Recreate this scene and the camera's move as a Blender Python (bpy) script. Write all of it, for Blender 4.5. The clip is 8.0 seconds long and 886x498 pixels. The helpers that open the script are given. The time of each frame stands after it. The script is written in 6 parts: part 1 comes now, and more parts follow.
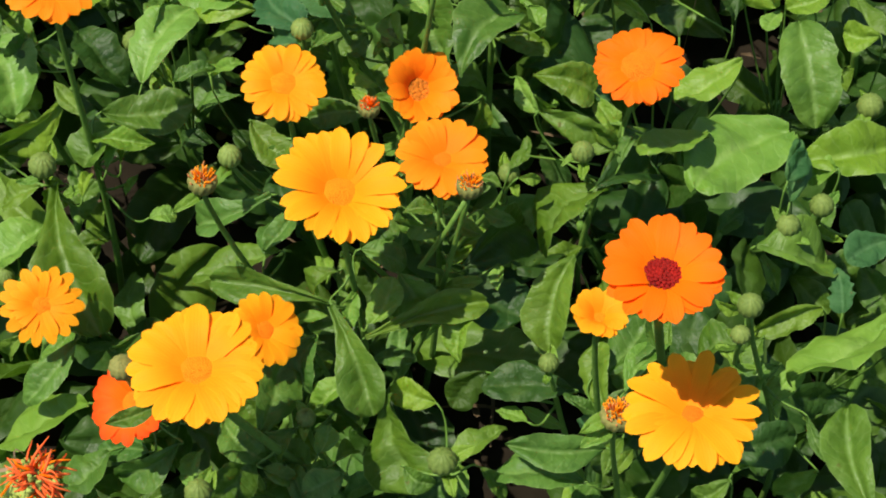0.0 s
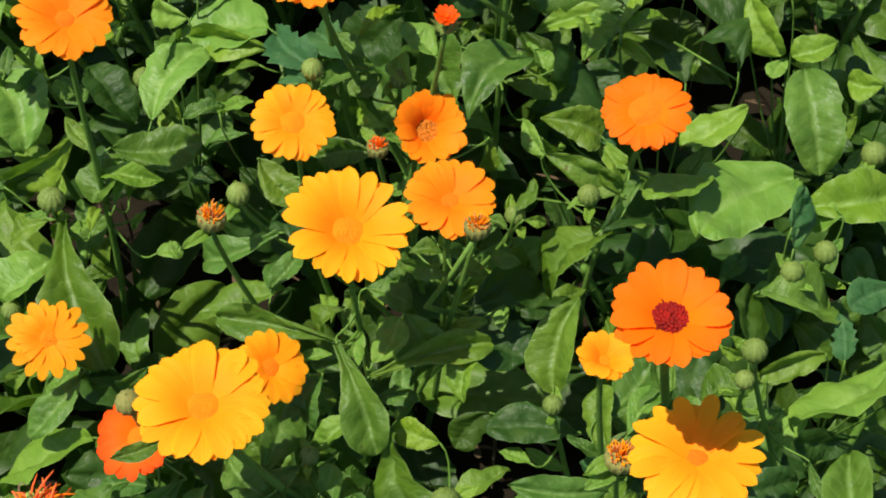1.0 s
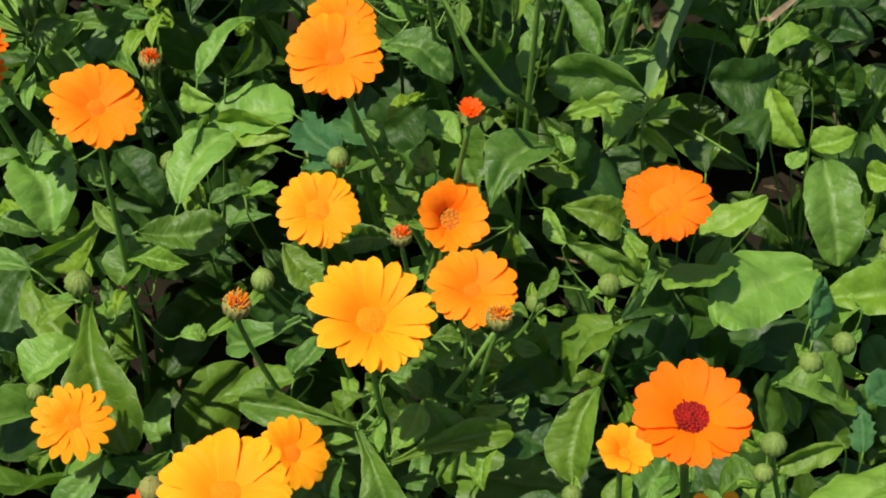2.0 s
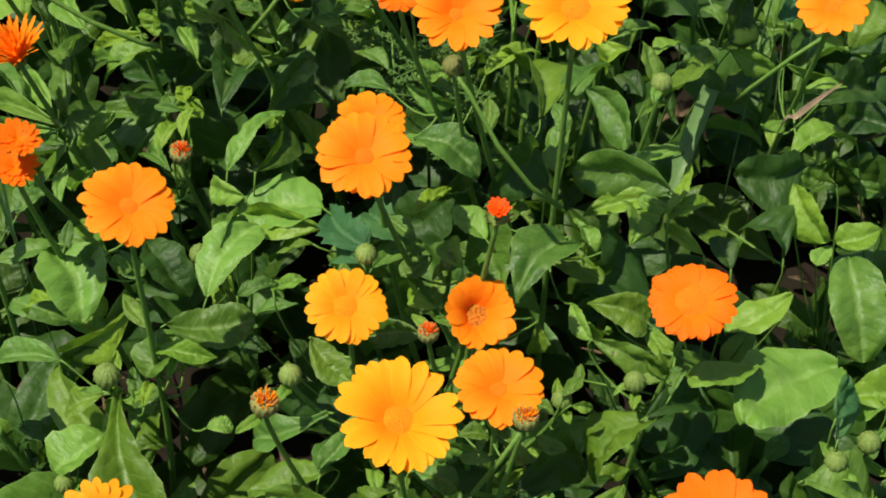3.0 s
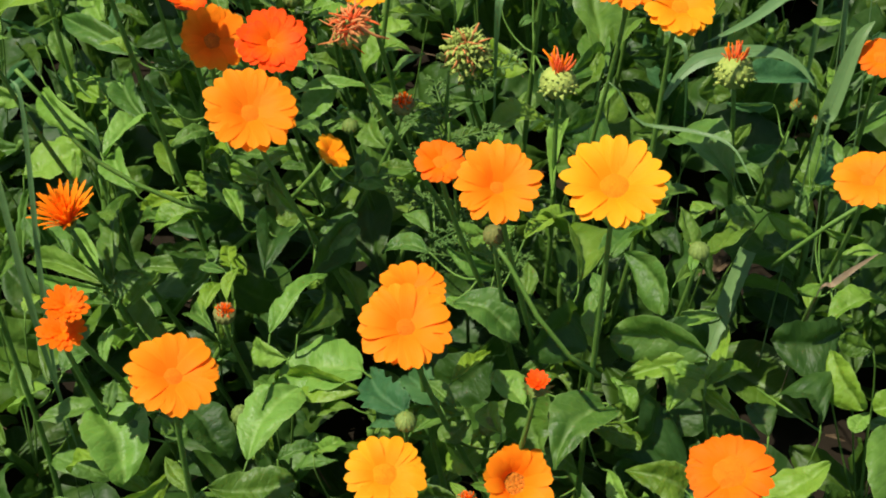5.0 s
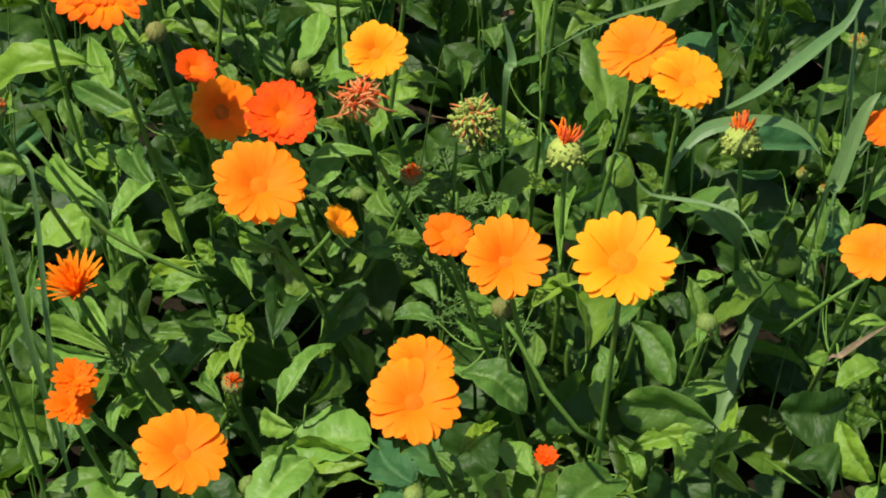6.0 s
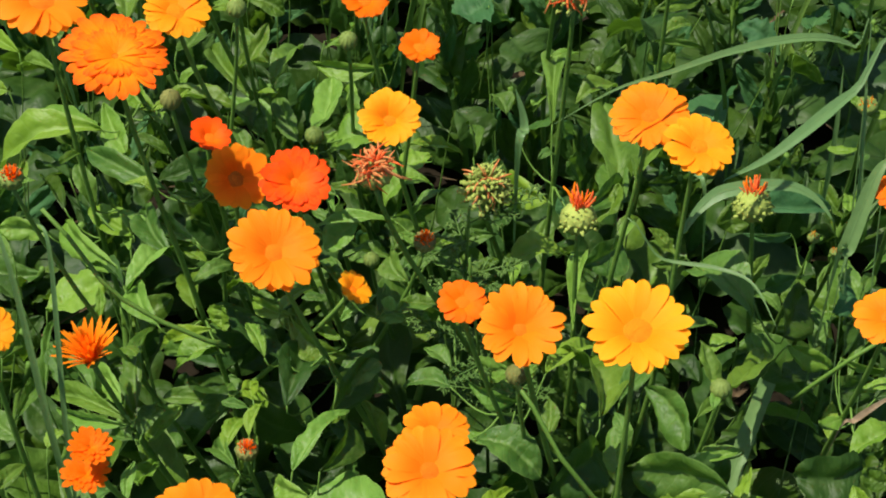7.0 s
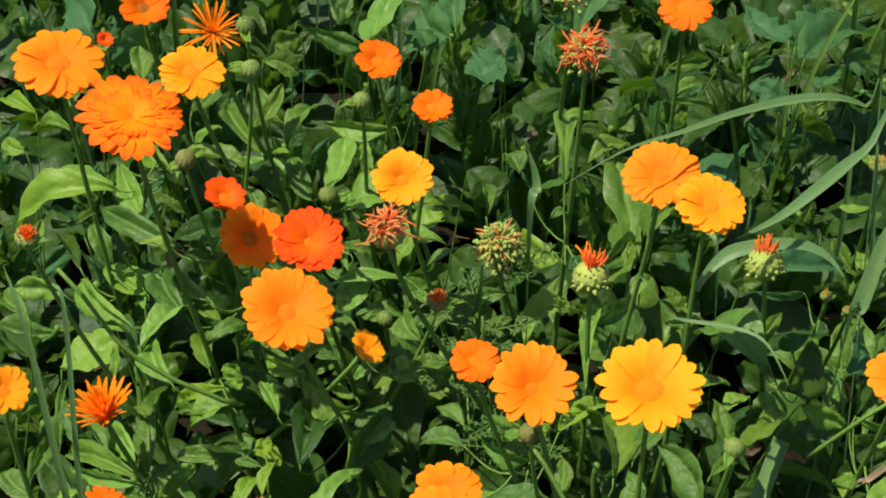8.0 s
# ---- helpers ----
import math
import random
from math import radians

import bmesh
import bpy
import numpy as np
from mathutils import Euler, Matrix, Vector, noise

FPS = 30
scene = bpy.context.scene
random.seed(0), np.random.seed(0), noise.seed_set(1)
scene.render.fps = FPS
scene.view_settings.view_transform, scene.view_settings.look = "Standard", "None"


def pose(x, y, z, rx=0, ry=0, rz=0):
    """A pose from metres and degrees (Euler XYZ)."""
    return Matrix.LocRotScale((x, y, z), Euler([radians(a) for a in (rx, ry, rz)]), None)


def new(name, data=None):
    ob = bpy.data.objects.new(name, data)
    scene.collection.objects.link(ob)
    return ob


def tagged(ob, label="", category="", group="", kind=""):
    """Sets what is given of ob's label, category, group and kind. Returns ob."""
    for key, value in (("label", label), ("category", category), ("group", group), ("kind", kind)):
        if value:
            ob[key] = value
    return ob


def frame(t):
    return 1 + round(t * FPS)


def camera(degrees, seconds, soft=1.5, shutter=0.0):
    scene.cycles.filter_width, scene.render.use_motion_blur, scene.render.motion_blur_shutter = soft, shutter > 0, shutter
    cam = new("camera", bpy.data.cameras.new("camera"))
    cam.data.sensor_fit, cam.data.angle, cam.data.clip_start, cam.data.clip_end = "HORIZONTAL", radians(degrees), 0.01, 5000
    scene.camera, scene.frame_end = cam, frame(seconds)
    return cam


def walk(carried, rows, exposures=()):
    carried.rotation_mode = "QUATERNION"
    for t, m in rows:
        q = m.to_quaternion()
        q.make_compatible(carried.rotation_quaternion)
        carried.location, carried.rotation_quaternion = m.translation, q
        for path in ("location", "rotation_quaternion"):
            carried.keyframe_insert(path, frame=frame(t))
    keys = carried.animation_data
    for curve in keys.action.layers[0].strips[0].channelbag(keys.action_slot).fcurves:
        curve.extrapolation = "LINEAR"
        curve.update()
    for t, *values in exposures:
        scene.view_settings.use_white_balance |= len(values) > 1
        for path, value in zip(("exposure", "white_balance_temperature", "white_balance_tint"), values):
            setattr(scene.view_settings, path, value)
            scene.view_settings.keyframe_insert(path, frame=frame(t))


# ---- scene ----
cam = camera(30.0, 8.0, soft=1.95)
PATH = [
    (0, pose(-0.0000, -0.1379, 1.0380, 30.675, -0.294, -0.052)),
    (0.5, pose(-0.0013, -0.1402, 1.0395, 31.136, -0.592, 0.336)),
    (1, pose(-0.0058, -0.1405, 1.0418, 32.084, -0.898, 0.660)),
    (1.5, pose(-0.0082, -0.1393, 1.0492, 33.152, -0.947, 1.091)),
    (3, pose(-0.0154, -0.1203, 1.0754, 36.310, -0.602, 2.345)),
    (3.5, pose(-0.0178, -0.1200, 1.0825, 37.447, -0.530, 2.627)),
    (4, pose(-0.0220, -0.1178, 1.0906, 38.418, -0.485, 2.898)),
    (4.5, pose(-0.0182, -0.1107, 1.0978, 39.423, -0.119, 3.325)),
    (6, pose(-0.0225, -0.0898, 1.1214, 41.602, 0.062, 3.711)),
    (6.5, pose(-0.0260, -0.0862, 1.1254, 42.511, 0.172, 3.614)),
    (7, pose(-0.0282, -0.0849, 1.1309, 43.346, 0.317, 3.702)),
    (7.5, pose(-0.0308, -0.0862, 1.1335, 44.359, 0.450, 3.773)),
    (8, pose(-0.0267, -0.0871, 1.1350, 45.330, 0.726, 4.020)),
]
walk(cam, PATH)

# ---- world and sun ----
SUN_WAY = Vector((0.37, 0.02, -0.93)).normalized()
world = bpy.data.worlds.new("sky")
scene.world = world
world.use_nodes = True
wn = world.node_tree.nodes
sky = wn.new("ShaderNodeTexSky")
sky.sky_type = "NISHITA"
sky.sun_disc = False
sky.sun_elevation = math.asin(-SUN_WAY.z)
sky.sun_rotation = math.atan2(-SUN_WAY.x, -SUN_WAY.y)
sky.ozone_density = 2.0
world.node_tree.links.new(sky.outputs[0], wn["Background"].inputs[0])
wn["Background"].inputs[1].default_value = 0.098
sun = new("sun", bpy.data.lights.new("sun", "SUN"))
sun.data.energy = 5.0
sun.data.angle = radians(0.5)
sun.data.color = (1.0, 0.94, 0.82)
sun.rotation_mode = "QUATERNION"
sun.rotation_quaternion = SUN_WAY.to_track_quat("-Z", "Y")
scene.view_settings.exposure = 0.50


# ---- materials ----
def shader(name):
    mat = bpy.data.materials.new(name)
    mat.use_nodes = True
    nt = mat.node_tree
    return mat, nt, nt.nodes["Principled BSDF"], nt.nodes["Material Output"]


def node(nt, kind, **values):
    n = nt.nodes.new(kind)
    for key, value in values.items():
        if key == "op":
            n.operation = value
        else:
            n.inputs[key].default_value = value
    return n


def calc(nt, op, a, b=0.5, c=None):
    n = nt.nodes.new("ShaderNodeMath")
    n.operation = op
    for i, v in enumerate((a, b, c)):
        if v is None:
            continue
        if isinstance(v, (int, float)):
            n.inputs[i].default_value = v
        else:
            nt.links.new(v, n.inputs[i])
    return n.outputs[0]


def mixed(nt, fac, a, b):
    n = nt.nodes.new("ShaderNodeMix")
    n.data_type = "RGBA"
    for sock, v in ((n.inputs[0], fac), (n.inputs[6], a), (n.inputs[7], b)):
        if isinstance(v, (int, float)):
            sock.default_value = v
        elif isinstance(v, tuple):
            sock.default_value = (*v, 1)
        else:
            nt.links.new(v, sock)
    return n.outputs[2]


def ramp(nt, value, low, high):
    n = nt.nodes.new("ShaderNodeMapRange")
    nt.links.new(value, n.inputs[0])
    n.inputs[1].default_value, n.inputs[2].default_value = low, high
    n.clamp = True
    return n.outputs[0]


def noisy(nt, where, scale, detail=3.0):
    n = node(nt, "ShaderNodeTexNoise", Scale=scale, Detail=detail)
    nt.links.new(where, n.inputs["Vector"])
    return n.outputs[0]


def lit_through(nt, bsdf, out, colour, share):
    """Lets part of the light pass through a thin leaf or petal."""
    tr = nt.nodes.new("ShaderNodeBsdfTranslucent")
    nt.links.new(colour, tr.inputs[0])
    mix = nt.nodes.new("ShaderNodeMixShader")
    mix.inputs[0].default_value = share
    nt.links.new(bsdf.outputs[0], mix.inputs[1])
    nt.links.new(tr.outputs[0], mix.inputs[2])
    nt.links.new(mix.outputs[0], out.inputs[0])


def bumped(nt, bsdf, height, strength, distance=0.001):
    b = node(nt, "ShaderNodeBump", Strength=strength, Distance=distance)
    nt.links.new(height, b.inputs["Height"])
    nt.links.new(b.outputs[0], bsdf.inputs["Normal"])


def leaf_material(name, dark, light, vein, rough=0.42, veins=8.0, share=0.3):
    """A leaf blade: local y runs from stalk to tip; "across" runs from the midrib, 0, to the rim, 1."""
    mat, nt, bsdf, out = shader(name)
    tc = nt.nodes.new("ShaderNodeTexCoord")
    sep = nt.nodes.new("ShaderNodeSeparateXYZ")
    nt.links.new(tc.outputs["Object"], sep.inputs[0])
    info = nt.nodes.new("ShaderNodeObjectInfo")
    geo = nt.nodes.new("ShaderNodeNewGeometry")
    rim = nt.nodes.new("ShaderNodeAttribute")
    rim.attribute_name = "across"
    side = rim.outputs["Fac"]
    # side veins slope forwards from the midrib
    warp = noisy(nt, tc.outputs["Object"], 5.0, 2.0)
    slant = calc(nt, "MULTIPLY_ADD", warp, 0.20, calc(nt, "MULTIPLY_ADD", side, -0.16, sep.outputs[1]))
    stripes = calc(nt, "ABSOLUTE", calc(nt, "SINE", calc(nt, "MULTIPLY", slant, veins * math.pi)))
    side_vein = calc(nt, "MULTIPLY", ramp(nt, stripes, 0.22, 0.0), 0.34)
    mid = calc(nt, "MULTIPLY", ramp(nt, side, 0.16, 0.02), 0.55)
    rib = calc(nt, "MAXIMUM", mid, side_vein)
    patch = noisy(nt, tc.outputs["Object"], 3.2, 4.0)
    fine = noisy(nt, geo.outputs["Position"], 420.0, 3.0)
    cells = noisy(nt, geo.outputs["Position"], 150.0, 4.0)
    tone = calc(nt, "MULTIPLY_ADD", info.outputs["Random"], 0.55, calc(nt, "MULTIPLY_ADD", patch, 1.1, -0.36))
    tone = calc(nt, "MULTIPLY_ADD", fine, 0.20, calc(nt, "SUBTRACT", tone, 0.10))
    tone = calc(nt, "MULTIPLY_ADD", cells, 0.55, calc(nt, "SUBTRACT", tone, 0.22))
    col = mixed(nt, ramp(nt, tone, 0.0, 1.0), dark, light)
    # some leaves lean to yellow, some to blue
    hue = nt.nodes.new("ShaderNodeHueSaturation")
    turn = calc(nt, "FRACT", calc(nt, "MULTIPLY", info.outputs["Random"], 7.31))
    nt.links.new(calc(nt, "MULTIPLY_ADD", turn, 0.030, 0.486), hue.inputs["Hue"])
    nt.links.new(calc(nt, "MULTIPLY_ADD", turn, -0.10, 1.04), hue.inputs["Saturation"])
    nt.links.new(col, hue.inputs["Color"])
    col = hue.outputs["Color"]
    # pale mildew and dust in soft spots
    spot = ramp(nt, noisy(nt, geo.outputs["Position"], 60.0, 6.0), 0.54, 0.80)
    col = mixed(nt, calc(nt, "MULTIPLY", spot, 0.13), col, (0.31, 0.40, 0.11))
    # a few brown nibbles
    brown = ramp(nt, noisy(nt, geo.outputs["Position"], 130.0, 2.0), 0.74, 0.78)
    col = mixed(nt, calc(nt, "MULTIPLY", brown, 0.6), col, (0.10, 0.07, 0.02))
    # Pale rim: an edge highlight painted into the leaf colour.
    edge = calc(nt, "MULTIPLY", ramp(nt, side, 0.93, 1.0), 0.6)
    col = mixed(nt, calc(nt, "MULTIPLY", calc(nt, "MAXIMUM", rib, edge), 0.55), col, vein)
    nt.links.new(col, bsdf.inputs["Base Color"])
    nt.links.new(calc(nt, "MULTIPLY_ADD", cells, 0.34, rough - 0.12), bsdf.inputs["Roughness"])
    bsdf.inputs["Specular IOR Level"].default_value = 0.30 if rough < 0.5 else 0.20
    pucker = noisy(nt, tc.outputs["Object"], 11.0, 4.0)
    height = calc(nt, "MULTIPLY_ADD", calc(nt, "POWER", stripes, 0.5), 0.16, calc(nt, "MULTIPLY_ADD", cells, 0.30, calc(nt, "MULTIPLY_ADD", mid, -0.12, pucker)))
    bumped(nt, bsdf, height, 0.55, 0.0026)
    glow = mixed(nt, 0.5, col, (0.20, 0.42, 0.02))
    lit_through(nt, bsdf, out, glow, share)
    return mat


def petal_material(name, base, tip, reach=0.45, share=0.42):
    """A ray petal: local y runs from the heart to the tip, with fine lines along it."""
    mat, nt, bsdf, out = shader(name)
    tc = nt.nodes.new("ShaderNodeTexCoord")
    sep = nt.nodes.new("ShaderNodeSeparateXYZ")
    nt.links.new(tc.outputs["Object"], sep.inputs[0])
    info = nt.nodes.new("ShaderNodeObjectInfo")
    wob = noisy(nt, tc.outputs["Object"], 5.0, 2.0)
    lines = calc(nt, "SINE", calc(nt, "MULTIPLY_ADD", sep.outputs[0], 120.0, calc(nt, "MULTIPLY", wob, 5.0)))
    along = ramp(nt, calc(nt, "MULTIPLY_ADD", wob, 0.25, sep.outputs[1]), reach, 1.15)
    col = mixed(nt, along, base, tip)
    shade = calc(nt, "MULTIPLY_ADD", info.outputs["Random"], 0.12, calc(nt, "MULTIPLY_ADD", lines, 0.016, 0.92))
    hsv = nt.nodes.new("ShaderNodeHueSaturation")
    nt.links.new(col, hsv.inputs["Color"])
    nt.links.new(shade, hsv.inputs["Value"])
    nt.links.new(hsv.outputs[0], bsdf.inputs["Base Color"])
    bsdf.inputs["Roughness"].default_value = 0.6
    bsdf.inputs["Specular IOR Level"].default_value = 0.12
    bumped(nt, bsdf, lines, 0.07, 0.0003)
    lit_through(nt, bsdf, out, hsv.outputs[0], share)
    return mat


def plain_material(name, dark, light, scale=300.0, rough=0.6, share=0.0, bump=0.3):
    mat, nt, bsdf, out = shader(name)
    geo = nt.nodes.new("ShaderNodeNewGeometry")
    info = nt.nodes.new("ShaderNodeObjectInfo")
    n = noisy(nt, geo.outputs["Position"], scale, 4.0)
    big = noisy(nt, geo.outputs["Position"], scale * 0.12, 2.0)
    tone = calc(nt, "MULTIPLY_ADD", n, 0.8, calc(nt, "MULTIPLY_ADD", big, 0.5, -0.25))
    tone = calc(nt, "MULTIPLY_ADD", info.outputs["Random"], 0.25, tone)
    col = mixed(nt, ramp(nt, tone, 0.15, 0.95), dark, light)
    nt.links.new(col, bsdf.inputs["Base Color"])
    bsdf.inputs["Roughness"].default_value = rough
    bsdf.inputs["Specular IOR Level"].default_value = 0.2 if rough < 0.85 else 0.04
    bumped(nt, bsdf, n, bump, 0.001)
    if share:
        lit_through(nt, bsdf, out, col, share)
    return mat


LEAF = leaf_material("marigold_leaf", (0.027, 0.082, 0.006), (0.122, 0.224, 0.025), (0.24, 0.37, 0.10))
# Paler copy of LEAF; the sunlit brightness of some leaves is put into it.
LEAF_PALE = leaf_material("pale_leaf", (0.082, 0.190, 0.012), (0.188, 0.318, 0.034), (0.30, 0.44, 0.12))
# Darker copy of LEAF with the shade between leaves put into its colour.
LEAF_SHADED = leaf_material("shaded_leaf", (0.013, 0.044, 0.004), (0.041, 0.092, 0.009), (0.09, 0.16, 0.040), rough=0.46)
LEAF_BLUE = leaf_material("goosefoot_leaf", (0.022, 0.086, 0.022), (0.066, 0.165, 0.050), (0.13, 0.25, 0.10), rough=0.58)
GRASS = leaf_material("grass_blade", (0.055, 0.135, 0.026), (0.130, 0.235, 0.066), (0.20, 0.32, 0.13), veins=0.5)
DRY = plain_material("dry_blade", (0.22, 0.15, 0.08), (0.50, 0.38, 0.24), 200.0, 0.8, 0.2)
STEM = plain_material("green_stem", (0.055, 0.130, 0.015), (0.140, 0.245, 0.042), 260.0, 0.55)
CALYX = plain_material("green_calyx", (0.070, 0.118, 0.018), (0.225, 0.300, 0.070), 500.0, 0.6, 0.1)
CALYX_RED = plain_material("ripe_calyx", (0.090, 0.110, 0.025), (0.260, 0.250, 0.070), 500.0, 0.7, 0.1)
SEED = plain_material("green_seed", (0.190, 0.270, 0.045), (0.400, 0.460, 0.105), 450.0, 0.7, 0.1)
TAN = plain_material("withered_petal", (0.66, 0.25, 0.07), (0.92, 0.44, 0.17), 400.0, 0.8, 0.45)
RUST = plain_material("rust_petal", (0.90, 0.15, 0.03), (1.0, 0.32, 0.09), 400.0, 0.7, 0.5)
YELLOW = petal_material("yellow_petal", (1.0, 0.335, 0.006), (1.0, 0.435, 0.012))
GOLD = petal_material("golden_petal", (1.0, 0.32, 0.006), (1.0, 0.405, 0.012))
AMBER = petal_material("amber_petal", (1.0, 0.242, 0.005), (1.0, 0.305, 0.009))
ORANGE = petal_material("orange_petal", (1.0, 0.23, 0.003), (1.0, 0.182, 0.004), share=0.48)
RED = petal_material("red_orange_petal", (1.0, 0.17, 0.003), (1.0, 0.075, 0.006), 0.45)
TIPPED = petal_material("red_tipped_petal", (1.0, 0.30, 0.004), (1.0, 0.12, 0.006), 0.72)
HEART_GOLD = plain_material("golden_florets", (0.84, 0.17, 0.002), (1.0, 0.27, 0.003), 900.0, 0.8, 0.2)
HEART_ORANGE = plain_material("orange_florets", (0.88, 0.135, 0.002), (1.0, 0.22, 0.004), 900.0, 0.8, 0.2)
HEART_BROWN = plain_material("brown_florets", (0.030, 0.008, 0.002), (0.80, 0.24, 0.012), 1100.0, 0.8, 0.1)
HEART_DARK = plain_material("dark_red_florets", (0.020, 0.001, 0.001), (0.50, 0.010, 0.003), 1300.0, 0.8, 0.05)
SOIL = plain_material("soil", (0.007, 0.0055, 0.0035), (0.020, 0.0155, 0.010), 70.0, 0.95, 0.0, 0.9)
LITTER = plain_material("leaf_litter", (0.040, 0.026, 0.013), (0.17, 0.12, 0.07), 150.0, 0.9, 0.15)


# ---- mesh tools ----
def mesh_of(name, verts, faces, mats, indices=None):
    me = bpy.data.meshes.new(name)
    me.from_pydata([tuple(v) for v in verts], [], faces)
    for m in mats:
        me.materials.append(m)
    me.polygons.foreach_set("use_smooth", [True] * len(me.polygons))
    if indices is not None:
        me.polygons.foreach_set("material_index", indices)
    me.update()
    return me


def root(name, base, label, category, group="", kind=""):
    ob = new(name)
    ob.empty_display_size = 0.02
    ob.location = base
    return tagged(ob, label, category, group, kind)


def part(name, me, parent, m, material=None, label=""):
    """Links a mesh as one part under a thing, or under one of its parts; m is its pose in the world."""
    ob = new(name, me)
    ob.parent = parent
    if parent.parent:
        ob.matrix_parent_inverse = (Matrix.Translation(parent.parent.location) @ parent.matrix_basis).inverted()
        ob.matrix_basis = m
    else:
        ob.matrix_basis = Matrix.Translation(-parent.location) @ m
    if material is not None:
        ob.material_slots[0].link = "OBJECT"
        ob.material_slots[0].material = material
    return tagged(ob, label)


def grid_faces(rows, cols, start=0):
    return [(start + i * cols + j, start + i * cols + j + 1, start + (i + 1) * cols + j + 1, start + (i + 1) * cols + j)
            for i in range(rows - 1) for j in range(cols - 1)]


def spoon(u):
    """Spatulate marigold leaf: a long narrow foot and a broad rounded end."""
    return 0.03 + 0.17 * min(1.0, u / 0.66) ** 1.5 if u < 0.66 else 0.2 * math.sqrt(max(0.0, 1 - ((u - 0.66) / 0.345) ** 2.4))


def oval(u):
    """Obovate: a tapering foot, widest past the middle, a blunt end."""
    return 0.2 * math.sin(math.pi * u ** 1.36) ** 0.55


def rounded(u):
    return 0.2 * math.sin(math.pi * u ** 0.95) ** 0.48


def lance(u):
    return 0.2 * math.sin(math.pi * u ** 0.96) ** 0.88


def heart(u):
    return 0.2 * (math.sin(math.pi * min(1.0, (u + 0.02) ** 0.55)) ** 0.8 if u < 0.98 else 0.06)


def jagged(u):
    """Goosefoot leaf: ovate, with coarse teeth that point forwards."""
    return 0.012 + 0.19 * math.sin(math.pi * u ** 0.72) ** 0.75 * (0.74 + 0.26 * ((u * 4.6 + 0.25) % 1.0))


def leaf_blade(profile, seed, bend=0.0, twist=0.0, arch=0.1, fold=0.2, wave=0.02, droop=0.0, teeth=0.0):
    """A thin blade of length 1 along y and about 0.4 across, with a sunken midrib, wavy rims and puckers between its side veins."""
    rows, cols = 25, 11
    r = random.Random(seed)
    ph = r.uniform(0, 6)
    verts, across = [], []
    for i in range(rows):
        u = 0.5 - 0.5 * math.cos(math.pi * (0.06 + 0.94 * i / (rows - 1)))
        for j in range(cols):
            v = 2 * j / (cols - 1) - 1
            side = 1 if v > 0 else -1
            w = profile(min(u, 1.0)) + 0.004
            w *= 1 + 0.20 * noise.noise((u * 3.0, side * 3 + ph, 2)) + 0.08 * noise.noise((u * 10, side * 5 + ph, 7))
            if abs(v) == 1:
                w *= 1 + teeth * (0.9 if i % 3 == 0 else -0.35)
            x = v * w
            q = abs(v)
            z = arch * 4 * u * (1 - u) * 0.35 - droop * u * u
            z += fold * abs(x) - 0.22 * q * q * abs(x)
            z += -0.010 * math.exp(-(v / 0.16) ** 2) * math.sqrt(u)
            z += wave * q ** 1.6 * math.sin(u * 9 + ph + (1.9 if v > 0 else 0))
            # the blade swells between slanting side veins
            z += 0.012 * math.sin(math.pi * min(1, q * 1.15)) * abs(math.sin((u * 7.5 - q * 0.9 + 0.3 * noise.noise((u * 4, v * 2, ph))) * math.pi))
            z += 0.050 * noise.noise((u * 5, v * 2.0, ph)) + 0.016 * noise.noise((u * 13, v * 4.5, ph))
            a = twist * (u - 0.3)
            verts.append((x * math.cos(a) - z * math.sin(a) + bend * 4 * u * (1 - u), u, z * math.cos(a) + x * math.sin(a)))
            across.append(q if 0 < i < rows - 1 else 1.0)
    me = mesh_of("leaf_blade", verts, grid_faces(rows, cols), [LEAF])
    me.attributes.new("across", "FLOAT", "POINT").data.foreach_set("value", across)
    return me


PROFILES = {"spoon": spoon, "oval": oval, "round": rounded, "lance": lance, "heart": heart, "jag": jagged}
rng = random.Random(7)
SHAPES = {}
for kind, profile in PROFILES.items():
    SHAPES[kind] = [leaf_blade(profile, 10 * k + len(kind), rng.uniform(-0.10, 0.10), rng.uniform(-0.7, 0.7), rng.uniform(-0.3, 0.7), rng.uniform(0.1, 0.9),
                               rng.uniform(0.02, 0.05), rng.uniform(-0.05, 0.25), 0.12 if kind == "jag" else 0.03) for k in range(8)]


def frame_of(origin, along, normal, length, width):
    """A pose with y along, z near normal, scaled to length and width."""
    y = Vector(along).normalized()
    x = y.cross(Vector(normal)).normalized()
    z = x.cross(y)
    m = Matrix((x * width, y * length, z * (length + width) * 0.5)).transposed().to_4x4()
    m.translation = origin
    return m


def add_leaf(parent, shape, k, base, tip, face, width=1.0, material=None):
    base, tip = Vector(base), Vector(tip)
    d = tip - base
    L = d.length
    return part("leaf", SHAPES[shape][k % 8], parent, frame_of(base, d, face, L, L * width), material)


def tube(points, radii, sides=7):
    """A closed tube through points."""
    verts, faces = [], []
    pts = [Vector(p) for p in points]
    for i, p in enumerate(pts):
        d = (pts[min(i + 1, len(pts) - 1)] - pts[max(i - 1, 0)]).normalized()
        x = d.cross(Vector((0.3, 1, 0.1))).normalized()
        y = d.cross(x)
        for j in range(sides):
            a = 2 * math.pi * j / sides
            r = radii[i] * (1 + 0.10 * (j % 2))
            verts.append(p + x * (r * math.cos(a)) + y * (r * math.sin(a)))
    for i in range(len(pts) - 1):
        for j in range(sides):
            k = (j + 1) % sides
            faces.append((i * sides + j, i * sides + k, (i + 1) * sides + k, (i + 1) * sides + j))
    faces.append(tuple(range(sides))[::-1])
    faces.append(tuple(range(len(verts) - sides, len(verts))))
    return verts, faces


STEMS = []


